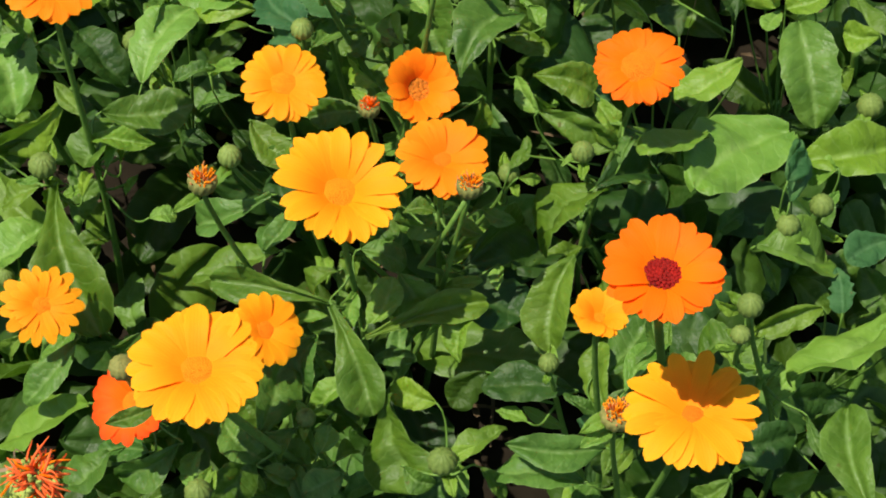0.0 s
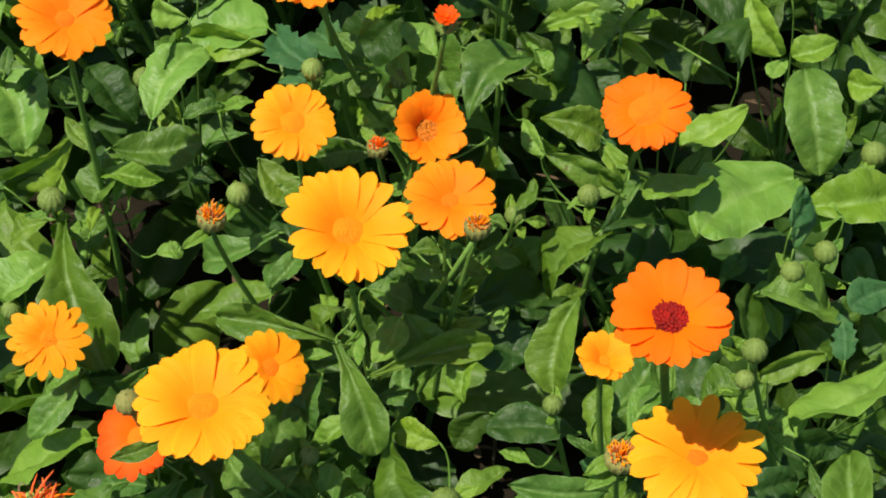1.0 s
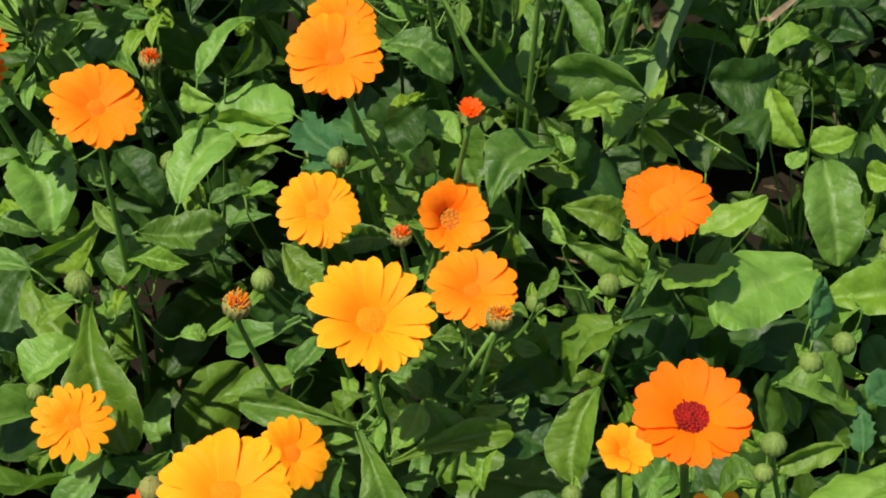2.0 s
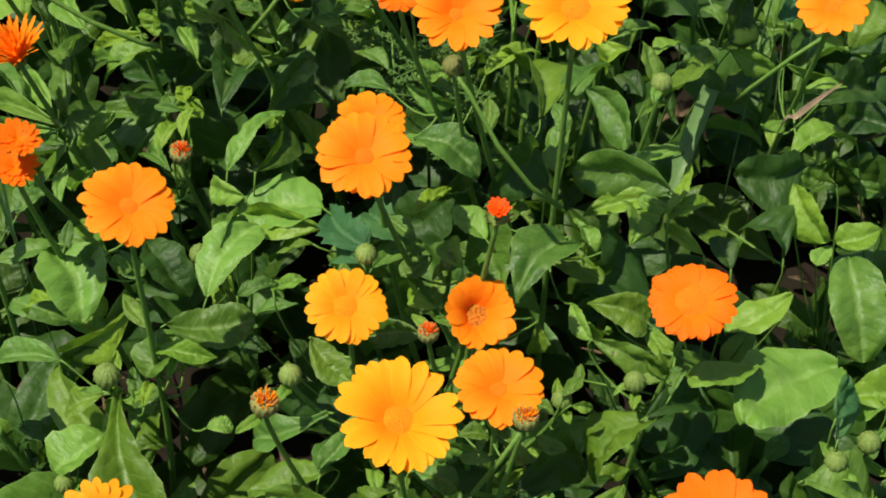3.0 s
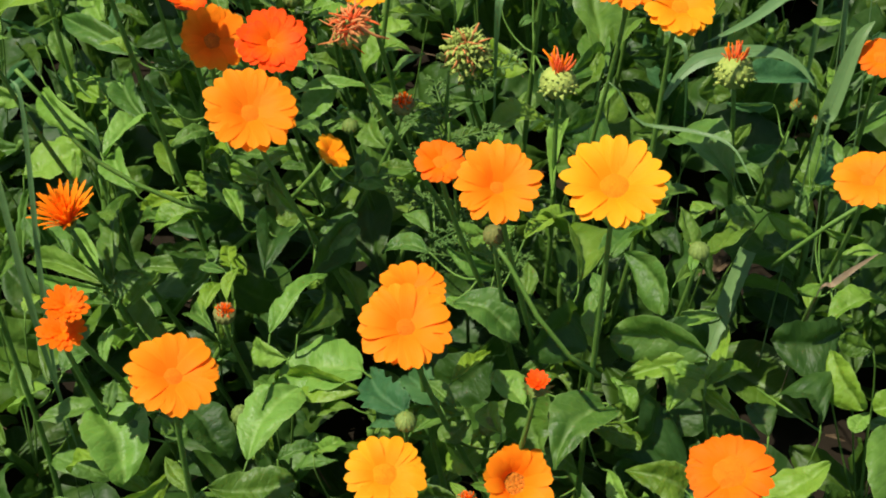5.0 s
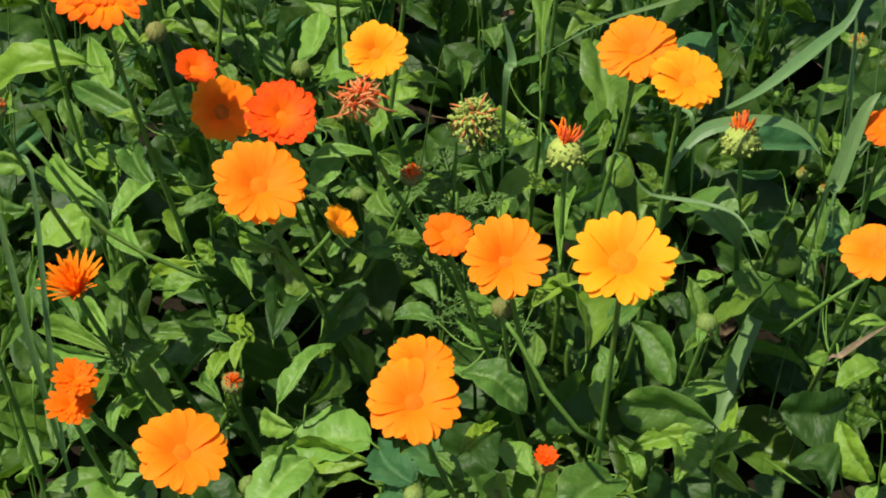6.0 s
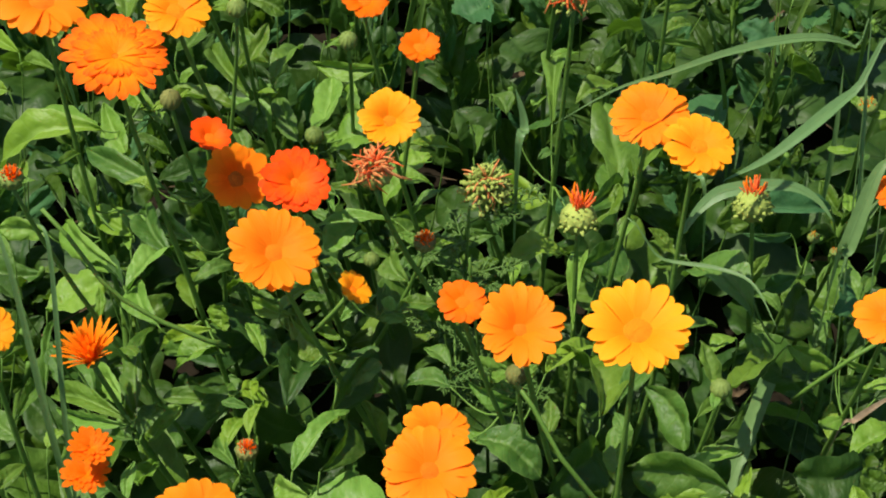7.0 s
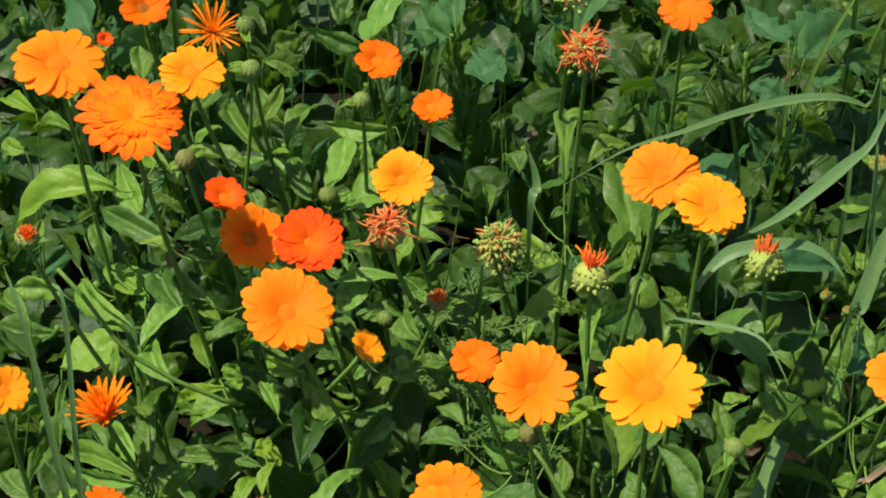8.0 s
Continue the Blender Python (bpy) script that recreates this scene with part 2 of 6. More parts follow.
def add_stem(parent, foot, head, way, thick=0.0026, name="stem"):
    """A bending stem from the soil to just under a head that faces way. Gives its centre line."""
    foot, head, way = Vector(foot), Vector(head), Vector(way).normalized()
    c1 = foot + (head - foot) * 0.40 + Vector((0.03 * math.sin(head.x * 90), 0.03 * math.sin(head.y * 70), 0.02))
    c2 = head - (way * 0.3 + Vector((0, 0, 0.25)) + (head - foot).normalized() * 1.2).normalized() * (head - foot).length * 0.25
    line = []
    for i in range(15):
        s = i / 14
        line.append(foot * (1 - s) ** 3 + c1 * 3 * s * (1 - s) ** 2 + c2 * 3 * s * s * (1 - s) + head * s ** 3)
    v, f = tube(line, [thick * (1.35 - 0.45 * i / 14) for i in range(15)])
    part(name, mesh_of(name, [p - parent.location for p in v], f, [STEM]), parent, Matrix.Translation(parent.location))
    STEMS.append((parent, line))
    return line


# ---- flower parts, made once and shared ----
def petal_mesh(half, notch, arch, seed):
    """A strap petal of length 1 that ends in three small rounded teeth."""
    r = random.Random(seed)
    cols = 7
    verts = []
    for i, u in enumerate((0.0, 0.3, 0.58, 0.76, 0.88, 0.96, 1.0)):
        w = half * (0.60 + 0.40 * min(1, u / 0.6) ** 0.8)
        if u > 0.7:
            w *= max(0.30, math.sqrt(max(0.0, 1 - ((u - 0.7) / 0.3) ** 2.4)))
        for j in range(cols):
            v = 2 * j / (cols - 1) - 1
            y = u
            if i == 6:
                y += (-0.022, -0.004, -notch * r.uniform(0.0, 0.55), 0.010, -notch * r.uniform(0.0, 0.55), -0.004, -0.022)[j]
            z = arch * math.sin(u * math.pi * 0.9) - 0.10 * u * u * (1 if arch > 0.1 else 0.4)
            z += 0.14 * half * (v * v - 0.5) * u + 0.007 * math.cos(v * 9.4) * u + r.uniform(-0.003, 0.003)
            verts.append((v * w, y, z))
    return mesh_of("petal", verts, grid_faces(7, cols), [GOLD])


PETALS = [petal_mesh(0.165 + 0.012 * (k % 3), 0.018 + 0.010 * (k % 2), 0.10 + 0.03 * (k % 3), k) for k in range(6)]
SLIM = [petal_mesh(0.095 + 0.01 * (k % 3), 0.05, 0.08 + 0.03 * (k % 2), 20 + k) for k in range(4)]
RAGGED = [petal_mesh(0.075 + 0.012 * (k % 3), 0.09, 0.05, 40 + k) for k in range(4)]


def heart_mesh(count, tall, seed):
    """A low dome of tube florets on a spiral, of radius 1."""
    r = random.Random(seed)
    verts, faces = [], []
    for i in range(count):
        q = math.sqrt((i + 0.5) / count)
        a = i * 2.39996
        c = Vector((q * math.cos(a), q * math.sin(a), 0.34 * (1 - q * q)))
        out = Vector((c.x * 0.55, c.y * 0.55, 1)).normalized()
        x = out.cross(Vector((0.2, 1, 0))).normalized()
        y = out.cross(x)
        size = 1.05 / math.sqrt(count) * r.uniform(0.85, 1.2)
        n = len(verts)
        high = tall * r.uniform(0.7, 1.3)
        for ring, rad in ((-0.12, 1.0), (high * 0.7, 1.05), (high, 0.5)):
            for j in range(5):
                b = j * 1.2566
                verts.append(c + out * ring + (x * math.cos(b) + y * math.sin(b)) * size * rad)
        for k in range(2):
            for j in range(5):
                faces.append((n + k * 5 + j, n + k * 5 + (j + 1) % 5, n + k * 5 + 5 + (j + 1) % 5, n + k * 5 + 5 + j))
        faces.append(tuple(n + 10 + j for j in range(5)))
    n = len(verts)
    for j in range(12):
        verts.append(Vector((math.cos(j * math.pi / 6), math.sin(j * math.pi / 6), -0.15)))
    verts.append(Vector((0, 0, 0.25)))
    faces += [(n + j, n + (j + 1) % 12, n + 12) for j in range(12)]
    return mesh_of("disc", verts, faces, [HEART_GOLD])


HEARTS = [heart_mesh(300, 0.022, 1), heart_mesh(130, 0.20, 2)]


def cup_mesh(seed, lobes=13, spread=0.55, high=1.0):
    """The green cup of bracts below a flower; radius about 1, opening up."""
    r = random.Random(seed)
    verts, faces = [], []
    rings = ((0.20, -1.05), (0.62, -0.92), (0.86, -0.60), (0.95, -0.20))
    sides = lobes * 2
    for rad, z in rings:
        for j in range(sides):
            a = math.pi * j / lobes
            k = rad * (1 + (0.06 if j % 2 else -0.04))
            verts.append((k * math.cos(a), k * math.sin(a), z))
    for i in range(len(rings) - 1):
        for j in range(sides):
            faces.append((i * sides + j, i * sides + (j + 1) % sides, (i + 1) * sides + (j + 1) % sides, (i + 1) * sides + j))
    faces.append(tuple(range(sides))[::-1])
    top = (len(rings) - 1) * sides
    for j in range(lobes):
        a = math.pi * (2 * j + 1) / lobes
        rr = 0.95 + spread * r.uniform(0.7, 1.2)
        verts.append((rr * math.cos(a), rr * math.sin(a), -0.2 + high * r.uniform(0.7, 1.1)))
        faces.append((top + 2 * j, top + 2 * j + 1, len(verts) - 1))
        faces.append((top + 2 * j + 1, top + (2 * j + 2) % sides, len(verts) - 1))
    return mesh_of("calyx", verts, faces, [CALYX])


CUP = cup_mesh(3)


def bud_mesh(seed, lobes=11, open_top=0.0):
    """A round bud wrapped in narrow overlapping bracts, radius 1."""
    verts, faces = [], []
    r = random.Random(seed)
    rings, sides = 9, lobes * 4
    for i in range(rings):
        th = math.pi * (0.06 + (0.90 - open_top) * i / (rings - 1))
        z, rad = -math.cos(th), math.sin(th)
        for j in range(sides):
            a = 2 * math.pi * j / sides + 0.35 * i / rings
            k = j % 4
            ridge = (0.0, 0.07, 0.10, 0.05)[k] * math.sin(th) + r.uniform(-0.01, 0.01)
            up = 0.10 * (k in (1, 2)) if i == rings - 1 else 0.0
            verts.append(((rad + ridge) * math.cos(a), (rad + ridge) * math.sin(a), z * 1.02 + up))
    for i in range(rings - 1):
        for j in range(sides):
            faces.append((i * sides + j, i * sides + (j + 1) % sides, (i + 1) * sides + (j + 1) % sides, (i + 1) * sides + j))
    faces.append(tuple(range(sides))[::-1])
    faces.append(tuple(range((rings - 1) * sides, rings * sides)))
    return mesh_of("bud_body", verts, faces, [CALYX])


BUDS = [bud_mesh(5), bud_mesh(6, 12, 0.05), bud_mesh(8, 12, 0.34)]


def wisp_mesh(seed, bend):
    """One thin petal, rolled and pointed, length 1."""
    r = random.Random(seed)
    pts = [(0.05 * math.sin(u * 4 + seed) + bend * u * u, u, 0.10 * math.sin(u * 3 + 2 * seed) + bend * 0.5 * u * u) for u in (0, .25, .5, .75, 1)]
    v, f = tube([(p[0], p[1], p[2]) for p in pts], [0.040, 0.052, 0.050, 0.042, 0.022], 5)
    return mesh_of("rolled_petal", v, f, [RUST])


WISPS = [wisp_mesh(k, (0.0, 0.16, -0.4, 0.6, -0.75)[k % 5]) for k in range(5)]


def curl_mesh(seed):
    """One curved, knobbly seed, length 1."""
    r = random.Random(seed)
    pts, rad = [], []
    for i in range(8):
        a = -0.3 + 2.3 * i / 7
        pts.append((0.06 * math.sin(i + seed), 0.5 - 0.5 * math.cos(a) + 0.05, 0.5 * math.sin(a)))
        rad.append((0.05 + 0.15 * math.sin(math.pi * (i + 0.6) / 8)) * r.uniform(0.8, 1.2))
    v, f = tube(pts, rad, 6)
    return mesh_of("seed", v, f, [SEED])


SEEDS = [curl_mesh(k) for k in range(4)]


def facing(way, spin=0.0):
    """A turn whose z is way."""
    return Vector(way).to_track_quat("Z", "Y").to_matrix().to_4x4() @ Matrix.Rotation(spin, 4, "Z")


def radial(angle, lift, inner):
    """The pose of a petal in a head: set out by inner, lifted by lift degrees."""
    return Matrix.Rotation(angle, 4, "Z") @ Matrix.Translation((0, inner, 0)) @ Matrix.Rotation(radians(lift), 4, "X")


def small_leaves(thing, line, count, size, r, material=None):
    """Narrow leaves that clasp a stem, by turns round it, larger below."""
    a = r.uniform(0, 6.28)
    for i in range(count):
        s = 0.30 + 0.50 * (i + r.uniform(0, 0.8)) / count
        p = line[min(13, int(s * 14))]
        a += 2.4
        out = Vector((math.cos(a), math.sin(a), r.uniform(0.1, 0.8)))
        L = size * r.uniform(0.75, 1.25) * (1.75 - 1.2 * s)
        add_leaf(thing, r.choice(("lance", "oval", "oval") if s < 0.6 else ("lance", "lance", "oval")), r.randrange(8), p, p + out.normalized() * L, (0, 0, 1),
                 r.uniform(0.8, 1.1), material or r.choice((LEAF, LEAF, LEAF_PALE)))


HEADS = []
WORDS = {"yellow": YELLOW, "golden": GOLD, "amber": AMBER, "orange": ORANGE, "red_orange": RED, "red_tipped": TIPPED}


def marigold(head, way, radius, foot, colour, note, petals=17, lift=8.0, heart=0.22, heart_mat=HEART_GOLD, layers=2, style="broad", seed=0, leaves=3, thick=0.0017, wide=1.0):
    """An open pot marigold on its stem: head is the heart's place, way its facing."""
    r = random.Random(seed * 31 + 5)
    head, way = Vector(head), Vector(way).normalized()
    HEADS.append((head, way, radius))
    thing = root("marigold", foot, note, "flower", "marigold flowers")
    m = Matrix.Translation(head) @ facing(way, r.uniform(0, 6))
    meshes = {"broad": PETALS, "slim": SLIM, "ragged": RAGGED}[style]
    mat = WORDS[colour]
    if heart_mat == HEART_GOLD and colour not in ("yellow", "golden"):
        heart_mat = HEART_ORANGE
    inner = radius * heart * 0.55
    for layer in range(layers):
        for i in range(petals):
            if layer and style == "broad" and r.random() < 0.25:
                continue
            a = 2 * math.pi * (i + 0.5 * layer) / petals + r.uniform(-0.08, 0.08)
            L = (radius - inner) * r.uniform(0.92, 1.04) * (1 - 0.06 * layer if style == "broad" else 1 - 0.21 * layer)
            tilt = lift + r.uniform(-3, 4) + (-1.5 * layer if style == "broad" else 3 * layer)
            across = wide * L * r.uniform(1.08, 1.28) * ((17 / petals) ** 0.6 if style == "broad" else 1.0)
            rise = -0.0007 * layer if style == "broad" else 0.0012 * layer
            q = m @ radial(a, tilt, inner) @ Matrix.Translation((0, 0, rise + 0.0003 * (i % 3))) @ Matrix.Rotation(r.uniform(-0.05, 0.05), 4, "Y")
            part("petal", meshes[r.randrange(len(meshes))], thing, q @ Matrix.Diagonal((across, L, L, 1)), mat)
    rh = radius * heart * (1.3 if heart_mat == HEART_BROWN else 1.0 if heart_mat == HEART_DARK or colour == "amber" else 1.3)
    part("disc", HEARTS[1 if heart_mat in (HEART_DARK, HEART_BROWN) else 0], thing, m @ Matrix.Translation((0, 0, rh * (0.10 if heart_mat == HEART_BROWN else 0.22))) @ Matrix.Diagonal((rh * 1.28, rh * 1.28, rh * (0.20 if heart_mat == HEART_BROWN else 0.55), 1)), heart_mat)
    rc = max(0.0065, rh * 1.05)
    part("calyx", CUP, thing, m @ Matrix.Translation((0, 0, -rc * 0.45)) @ Matrix.Diagonal((rc, rc, rc * 0.5, 1)), CALYX)
    line = add_stem(thing, foot, head - way * rc * 0.95, way, thick)
    small_leaves(thing, line, leaves, 0.030, r)
    return thing


def marigold_bud(head, way, radius, foot, note, tuft=None, calyx=CALYX, seed=0, leaves=3, top=0.52, count=54, cover=0.80):
    """A bud, closed or with a tuft of petals just showing."""
    r = random.Random(seed * 17 + 3)
    head, way = Vector(head), Vector(way).normalized()
    HEADS.append((head, way, radius))
    thing = root("marigold_bud", foot, note, "flower bud", "marigold buds")
    m = Matrix.Translation(head) @ facing(way, r.uniform(0, 6))
    body = part("bud_body", BUDS[2 if tuft else seed % 2], thing, m @ Matrix.Diagonal((radius, radius, radius * r.uniform(0.95, 1.1), 1)), calyx)
    if tuft:
        for i in range(count):
            q = math.sqrt((i + 0.5) / count)
            a = i * 2.4
            L = radius * top * 1.5 * r.uniform(0.75, 1.2) * (1.5 - 0.8 * q)
            p = Matrix.Rotation(a + r.uniform(-0.3, 0.3), 4, "Z") @ Matrix.Translation((0, radius * cover * q, radius * (0.34 - 0.22 * q * q))) @ Matrix.Rotation(radians(90 - 26 * q + r.uniform(-14, 14)), 4, "X")
            part("petal", WISPS[i % 2], body, m @ p @ Matrix.Diagonal((radius * 1.3, L, radius * 1.3, 1)), TAN if i % 4 == 1 else tuft)
    line = add_stem(thing, foot, head - way * radius * 0.95, way, 0.0015)
    small_leaves(thing, line, leaves, 0.024, r)
    for i in range(2):
        a = r.uniform(0, 6.28)
        p = head - way * radius * 1.3
        add_leaf(thing, "lance", r.randrange(8), p, p + Vector((math.cos(a), math.sin(a), 0.45)).normalized() * radius * r.uniform(2.0, 3.2), way, 1.0, LEAF_PALE)
    return thing


def half_open_marigold(head, way, radius, foot, note, mat, seed=0, count=34, spread=50, length=1.0, leaves=3, slim=0.8):
    """A flower with narrow rolled petals standing up out of its cup."""
    r = random.Random(seed * 13 + 1)
    head, way = Vector(head), Vector(way).normalized()
    HEADS.append((head, way, radius))
    thing = root("half_open_marigold", foot, note, "flower", "half-open marigolds")
    m = Matrix.Translation(head) @ facing(way)
    rc = radius * 0.42
    part("calyx", CUP, thing, m @ Matrix.Diagonal((rc, rc, rc, 1)), CALYX)
    for i in range(count):
        q = ((i + 0.5) / count) ** 0.8
        p = Matrix.Rotation(i * 2.4, 4, "Z") @ Matrix.Translation((0, rc * 0.7 * q, 0)) @ Matrix.Rotation(radians(90 - spread * q + r.uniform(-8, 8)), 4, "X")
        L = radius * length * r.uniform(0.8, 1.15)
        part("petal", RAGGED[i % 4], thing, m @ p @ Matrix.Diagonal((L * slim, L, L, 1)), mat)
    line = add_stem(thing, foot, head - way * rc, way, 0.0018)
    small_leaves(thing, line, leaves, 0.05, r)
    return thing


def knob_mesh(seed):
    """A flattened ball of tight unripe seeds, radius 1."""
    r = random.Random(seed)
    verts, faces = [], []
    rings, sides = 9, 22
    for i in range(rings):
        th = math.pi * (0.06 + 0.88 * i / (rings - 1))
        for j in range(sides):
            a = 2 * math.pi * (j + 0.5 * (i % 2)) / sides
            k = 1 + (0.16 if (i + j) % 2 else -0.06) + r.uniform(-0.05, 0.05)
            verts.append((math.sin(th) * k * math.cos(a), math.sin(th) * k * math.sin(a), -0.78 * math.cos(th) * k))
    for i in range(rings - 1):
        for j in range(sides):
            faces.append((i * sides + j, i * sides + (j + 1) % sides, (i + 1) * sides + (j + 1) % sides, (i + 1) * sides + j))
    faces.append(tuple(range(sides))[::-1])
    faces.append(tuple(range((rings - 1) * sides, rings * sides)))
    return mesh_of("seed_body", verts, faces, [SEED])


KNOB = knob_mesh(4)


def seed_head(head, way, radius, foot, note, petal_mat, seed=0, petals=14, droop=False, seeds=34, size=1.0, tone=None, wild=60, fat=1.0):
    """A spent flower: a ball of tight green seeds with the last dry petals, in an upright tuft or drooping."""
    r = random.Random(seed * 11 + 2)
    head, way = Vector(head), Vector(way).normalized()
    HEADS.append((head, way, radius))
    thing = root("marigold_seed_head", foot, note, "seed head", "spent marigolds")
    m = Matrix.Translation(head) @ facing(way)
    k = radius * (0.62 if droop else 0.84)
    body = part("seed_body", KNOB, thing, m @ Matrix.Diagonal((k, k, k * (0.9 if droop else 1.12), 1)), SEED)
    for i in range(seeds):
        q = (i + 0.5) / seeds if droop else 0.42 + 0.58 * (i + 0.5) / seeds
        L = radius * (0.36 if droop else 0.36) * r.uniform(0.8, 1.25)
        p = Matrix.Rotation(i * 2.4, 4, "Z") @ Matrix.Translation((0, radius * (0.34 + 0.42 * q), radius * (0.46 - 0.90 * q * q))) @ Matrix.Rotation(radians(55 - 95 * q + r.uniform(-15, 15)), 4, "X")
        part("seed", SEEDS[i % 4], body, m @ p @ Matrix.Diagonal((L * 1.35, L, L, 1)), SEED)
    for i in range(petals):
        q = math.sqrt(r.random())
        L = radius * size * r.uniform(0.5, 1.15)
        if droop:
            tilt = r.uniform(70, 90) - wild * q * r.uniform(0.6, 1.5)
            p = Matrix.Translation((0, radius * 0.42 * q, radius * (0.58 - 0.22 * q * q)))
        else:
            tilt = 90 - 24 * q + r.uniform(-14, 14)
            p = Matrix.Translation((0, radius * 0.30 * q, radius * 0.40))
        p = Matrix.Rotation(i * 2.4 + r.uniform(-0.4, 0.4), 4, "Z") @ p @ Matrix.Rotation(radians(tilt), 4, "X")
        wide = r.uniform(0.65, 1.0) * L * fat
        part("petal", WISPS[r.randrange(5 if droop else 2)], thing, m @ p @ Matrix.Diagonal((wide, L, wide, 1)), (petal_mat, tone, petal_mat)[i % 3] if tone else petal_mat)
    part("calyx", CUP, thing, m @ Matrix.Translation((0, 0, -radius * 0.15)) @ Matrix.Diagonal((radius * 0.5, radius * 0.5, radius * 0.45, 1)), CALYX)
    line = add_stem(thing, foot, head - way * radius * 0.55, way, 0.0018)
    small_leaves(thing, line, 2, 0.028, r)
    return thing


def grass_blade(points, width, note, material=GRASS, cut=False, stalk=0.12, taper=0.55):
    """A long blade that arches through points, folded along its middle."""
    pts = [Vector(p) for p in points]
    line = []
    n = 28
    for i in range(n):
        s = i / (n - 1) * (len(pts) - 1)
        k = min(int(s), len(pts) - 2)
        f = s - k
        p0, p1, p2, p3 = pts[max(k - 1, 0)], pts[k], pts[k + 1], pts[min(k + 2, len(pts) - 1)]
        line.append(0.5 * ((2 * p1) + (p2 - p0) * f + (2 * p0 - 5 * p1 + 4 * p2 - p3) * f * f + (3 * p1 - p0 - 3 * p2 + p3) * f ** 3))
    thing = root("grass_blade", (pts[0].x, pts[0].y, 0), note, "grass")
    verts = []
    for i, p in enumerate(line):
        d = (line[min(i + 1, n - 1)] - line[max(i - 1, 0)]).normalized()
        side = d.cross(Vector((0.05, -0.45, 0.9))).normalized()
        up = side.cross(d)
        s = i / (n - 1)
        w = width * 0.5 * min(1, stalk + max(0, s - 0.22) * 3.0) * (1 if s < taper or cut else max(0.03, 1 - ((s - taper) / (1 - taper)) ** (1.6 if taper > 0.5 else 0.75)))
        for v in (-1, -0.5, 0, 0.5, 1):
            verts.append(p + side * (v * w) + up * (abs(v) * w * 0.22) - thing.location)
    me = mesh_of("blade", verts, grid_faces(n, 5), [material])
    rib, rib_faces = tube([p - thing.location for p in line], [width * 0.05 * (1.05 - i / n) for i in range(n)], 5)
    part("blade", me, thing, Matrix.Translation(thing.location))
    part("midrib", mesh_of("midrib", rib, rib_faces, [material]), thing, Matrix.Translation(thing.location))
    return thing


# ---- ground ----
def ground():
    n = 90
    verts = []
    for i in range(n + 1):
        for j in range(n + 1):
            x, y = -2.2 + 4.4 * j / n, -1.4 + 4.4 * i / n
            z = 0.012 * noise.noise((x * 9, y * 9, 0)) + 0.006 * noise.noise((x * 40, y * 40, 3))
            verts.append((x, y, z))
    faces = grid_faces(n + 1, n + 1)
    # a wide skirt carries the sheet on to the horizon
    rim = [j for j in range(n + 1)] + [i * (n + 1) + n for i in range(1, n + 1)] + [n * (n + 1) + j for j in range(n - 1, -1, -1)] + [i * (n + 1) for i in range(n - 1, 0, -1)]
    first = len(verts)
    for k in rim:
        x, y, _ = verts[k]
        d = Vector((x, y - 0.8, 0)).normalized() * 900
        verts.append((x + d.x, y + d.y, -0.02))
    for a in range(len(rim)):
        b = (a + 1) % len(rim)
        faces.append((rim[a], first + a, first + b, rim[b]))
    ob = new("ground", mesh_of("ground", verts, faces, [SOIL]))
    tagged(ob, "dark crumbly garden soil under the plants", "ground", kind="structure")


ground()


def litter():
    """Dry leaf scraps and crumbs strewn on the soil."""
    r = random.Random(12)
    verts, faces = [], []
    for _ in range(1000):
        x, y = r.uniform(-0.9, 0.9), r.uniform(-0.2, 1.9)
        m = Matrix.Translation((x, y, r.uniform(0.006, 0.022))) @ Euler((r.uniform(-0.5, 0.5), r.uniform(-0.5, 0.5), r.uniform(0, 6))).to_matrix().to_4x4()
        L, w = r.uniform(0.008, 0.035), r.uniform(0.002, 0.009)
        if r.random() < 0.35:
            # a dead stalk
            L, w = r.uniform(0.04, 0.12), r.uniform(0.0008, 0.0018)
            m.translation.z += r.uniform(0.0, 0.03)
        k = len(verts)
        for i in range(4):
            u = i / 3
            for v in (-1, 0, 1):
                verts.append(m @ Vector((v * w * math.sin(0.3 + 2.5 * u), (u - 0.5) * L, 0.25 * w * (1 - abs(v)) + 0.1 * L * math.sin(u * 3))))
        faces += grid_faces(4, 3, k)
    tagged(new("leaf_litter", mesh_of("leaf_litter", verts, faces, [LITTER])), "dry brown leaf scraps strewn on the soil", "leaf litter", kind="stuff")


litter()


# ---- leafy plants of the bed ----
PLANTS = []


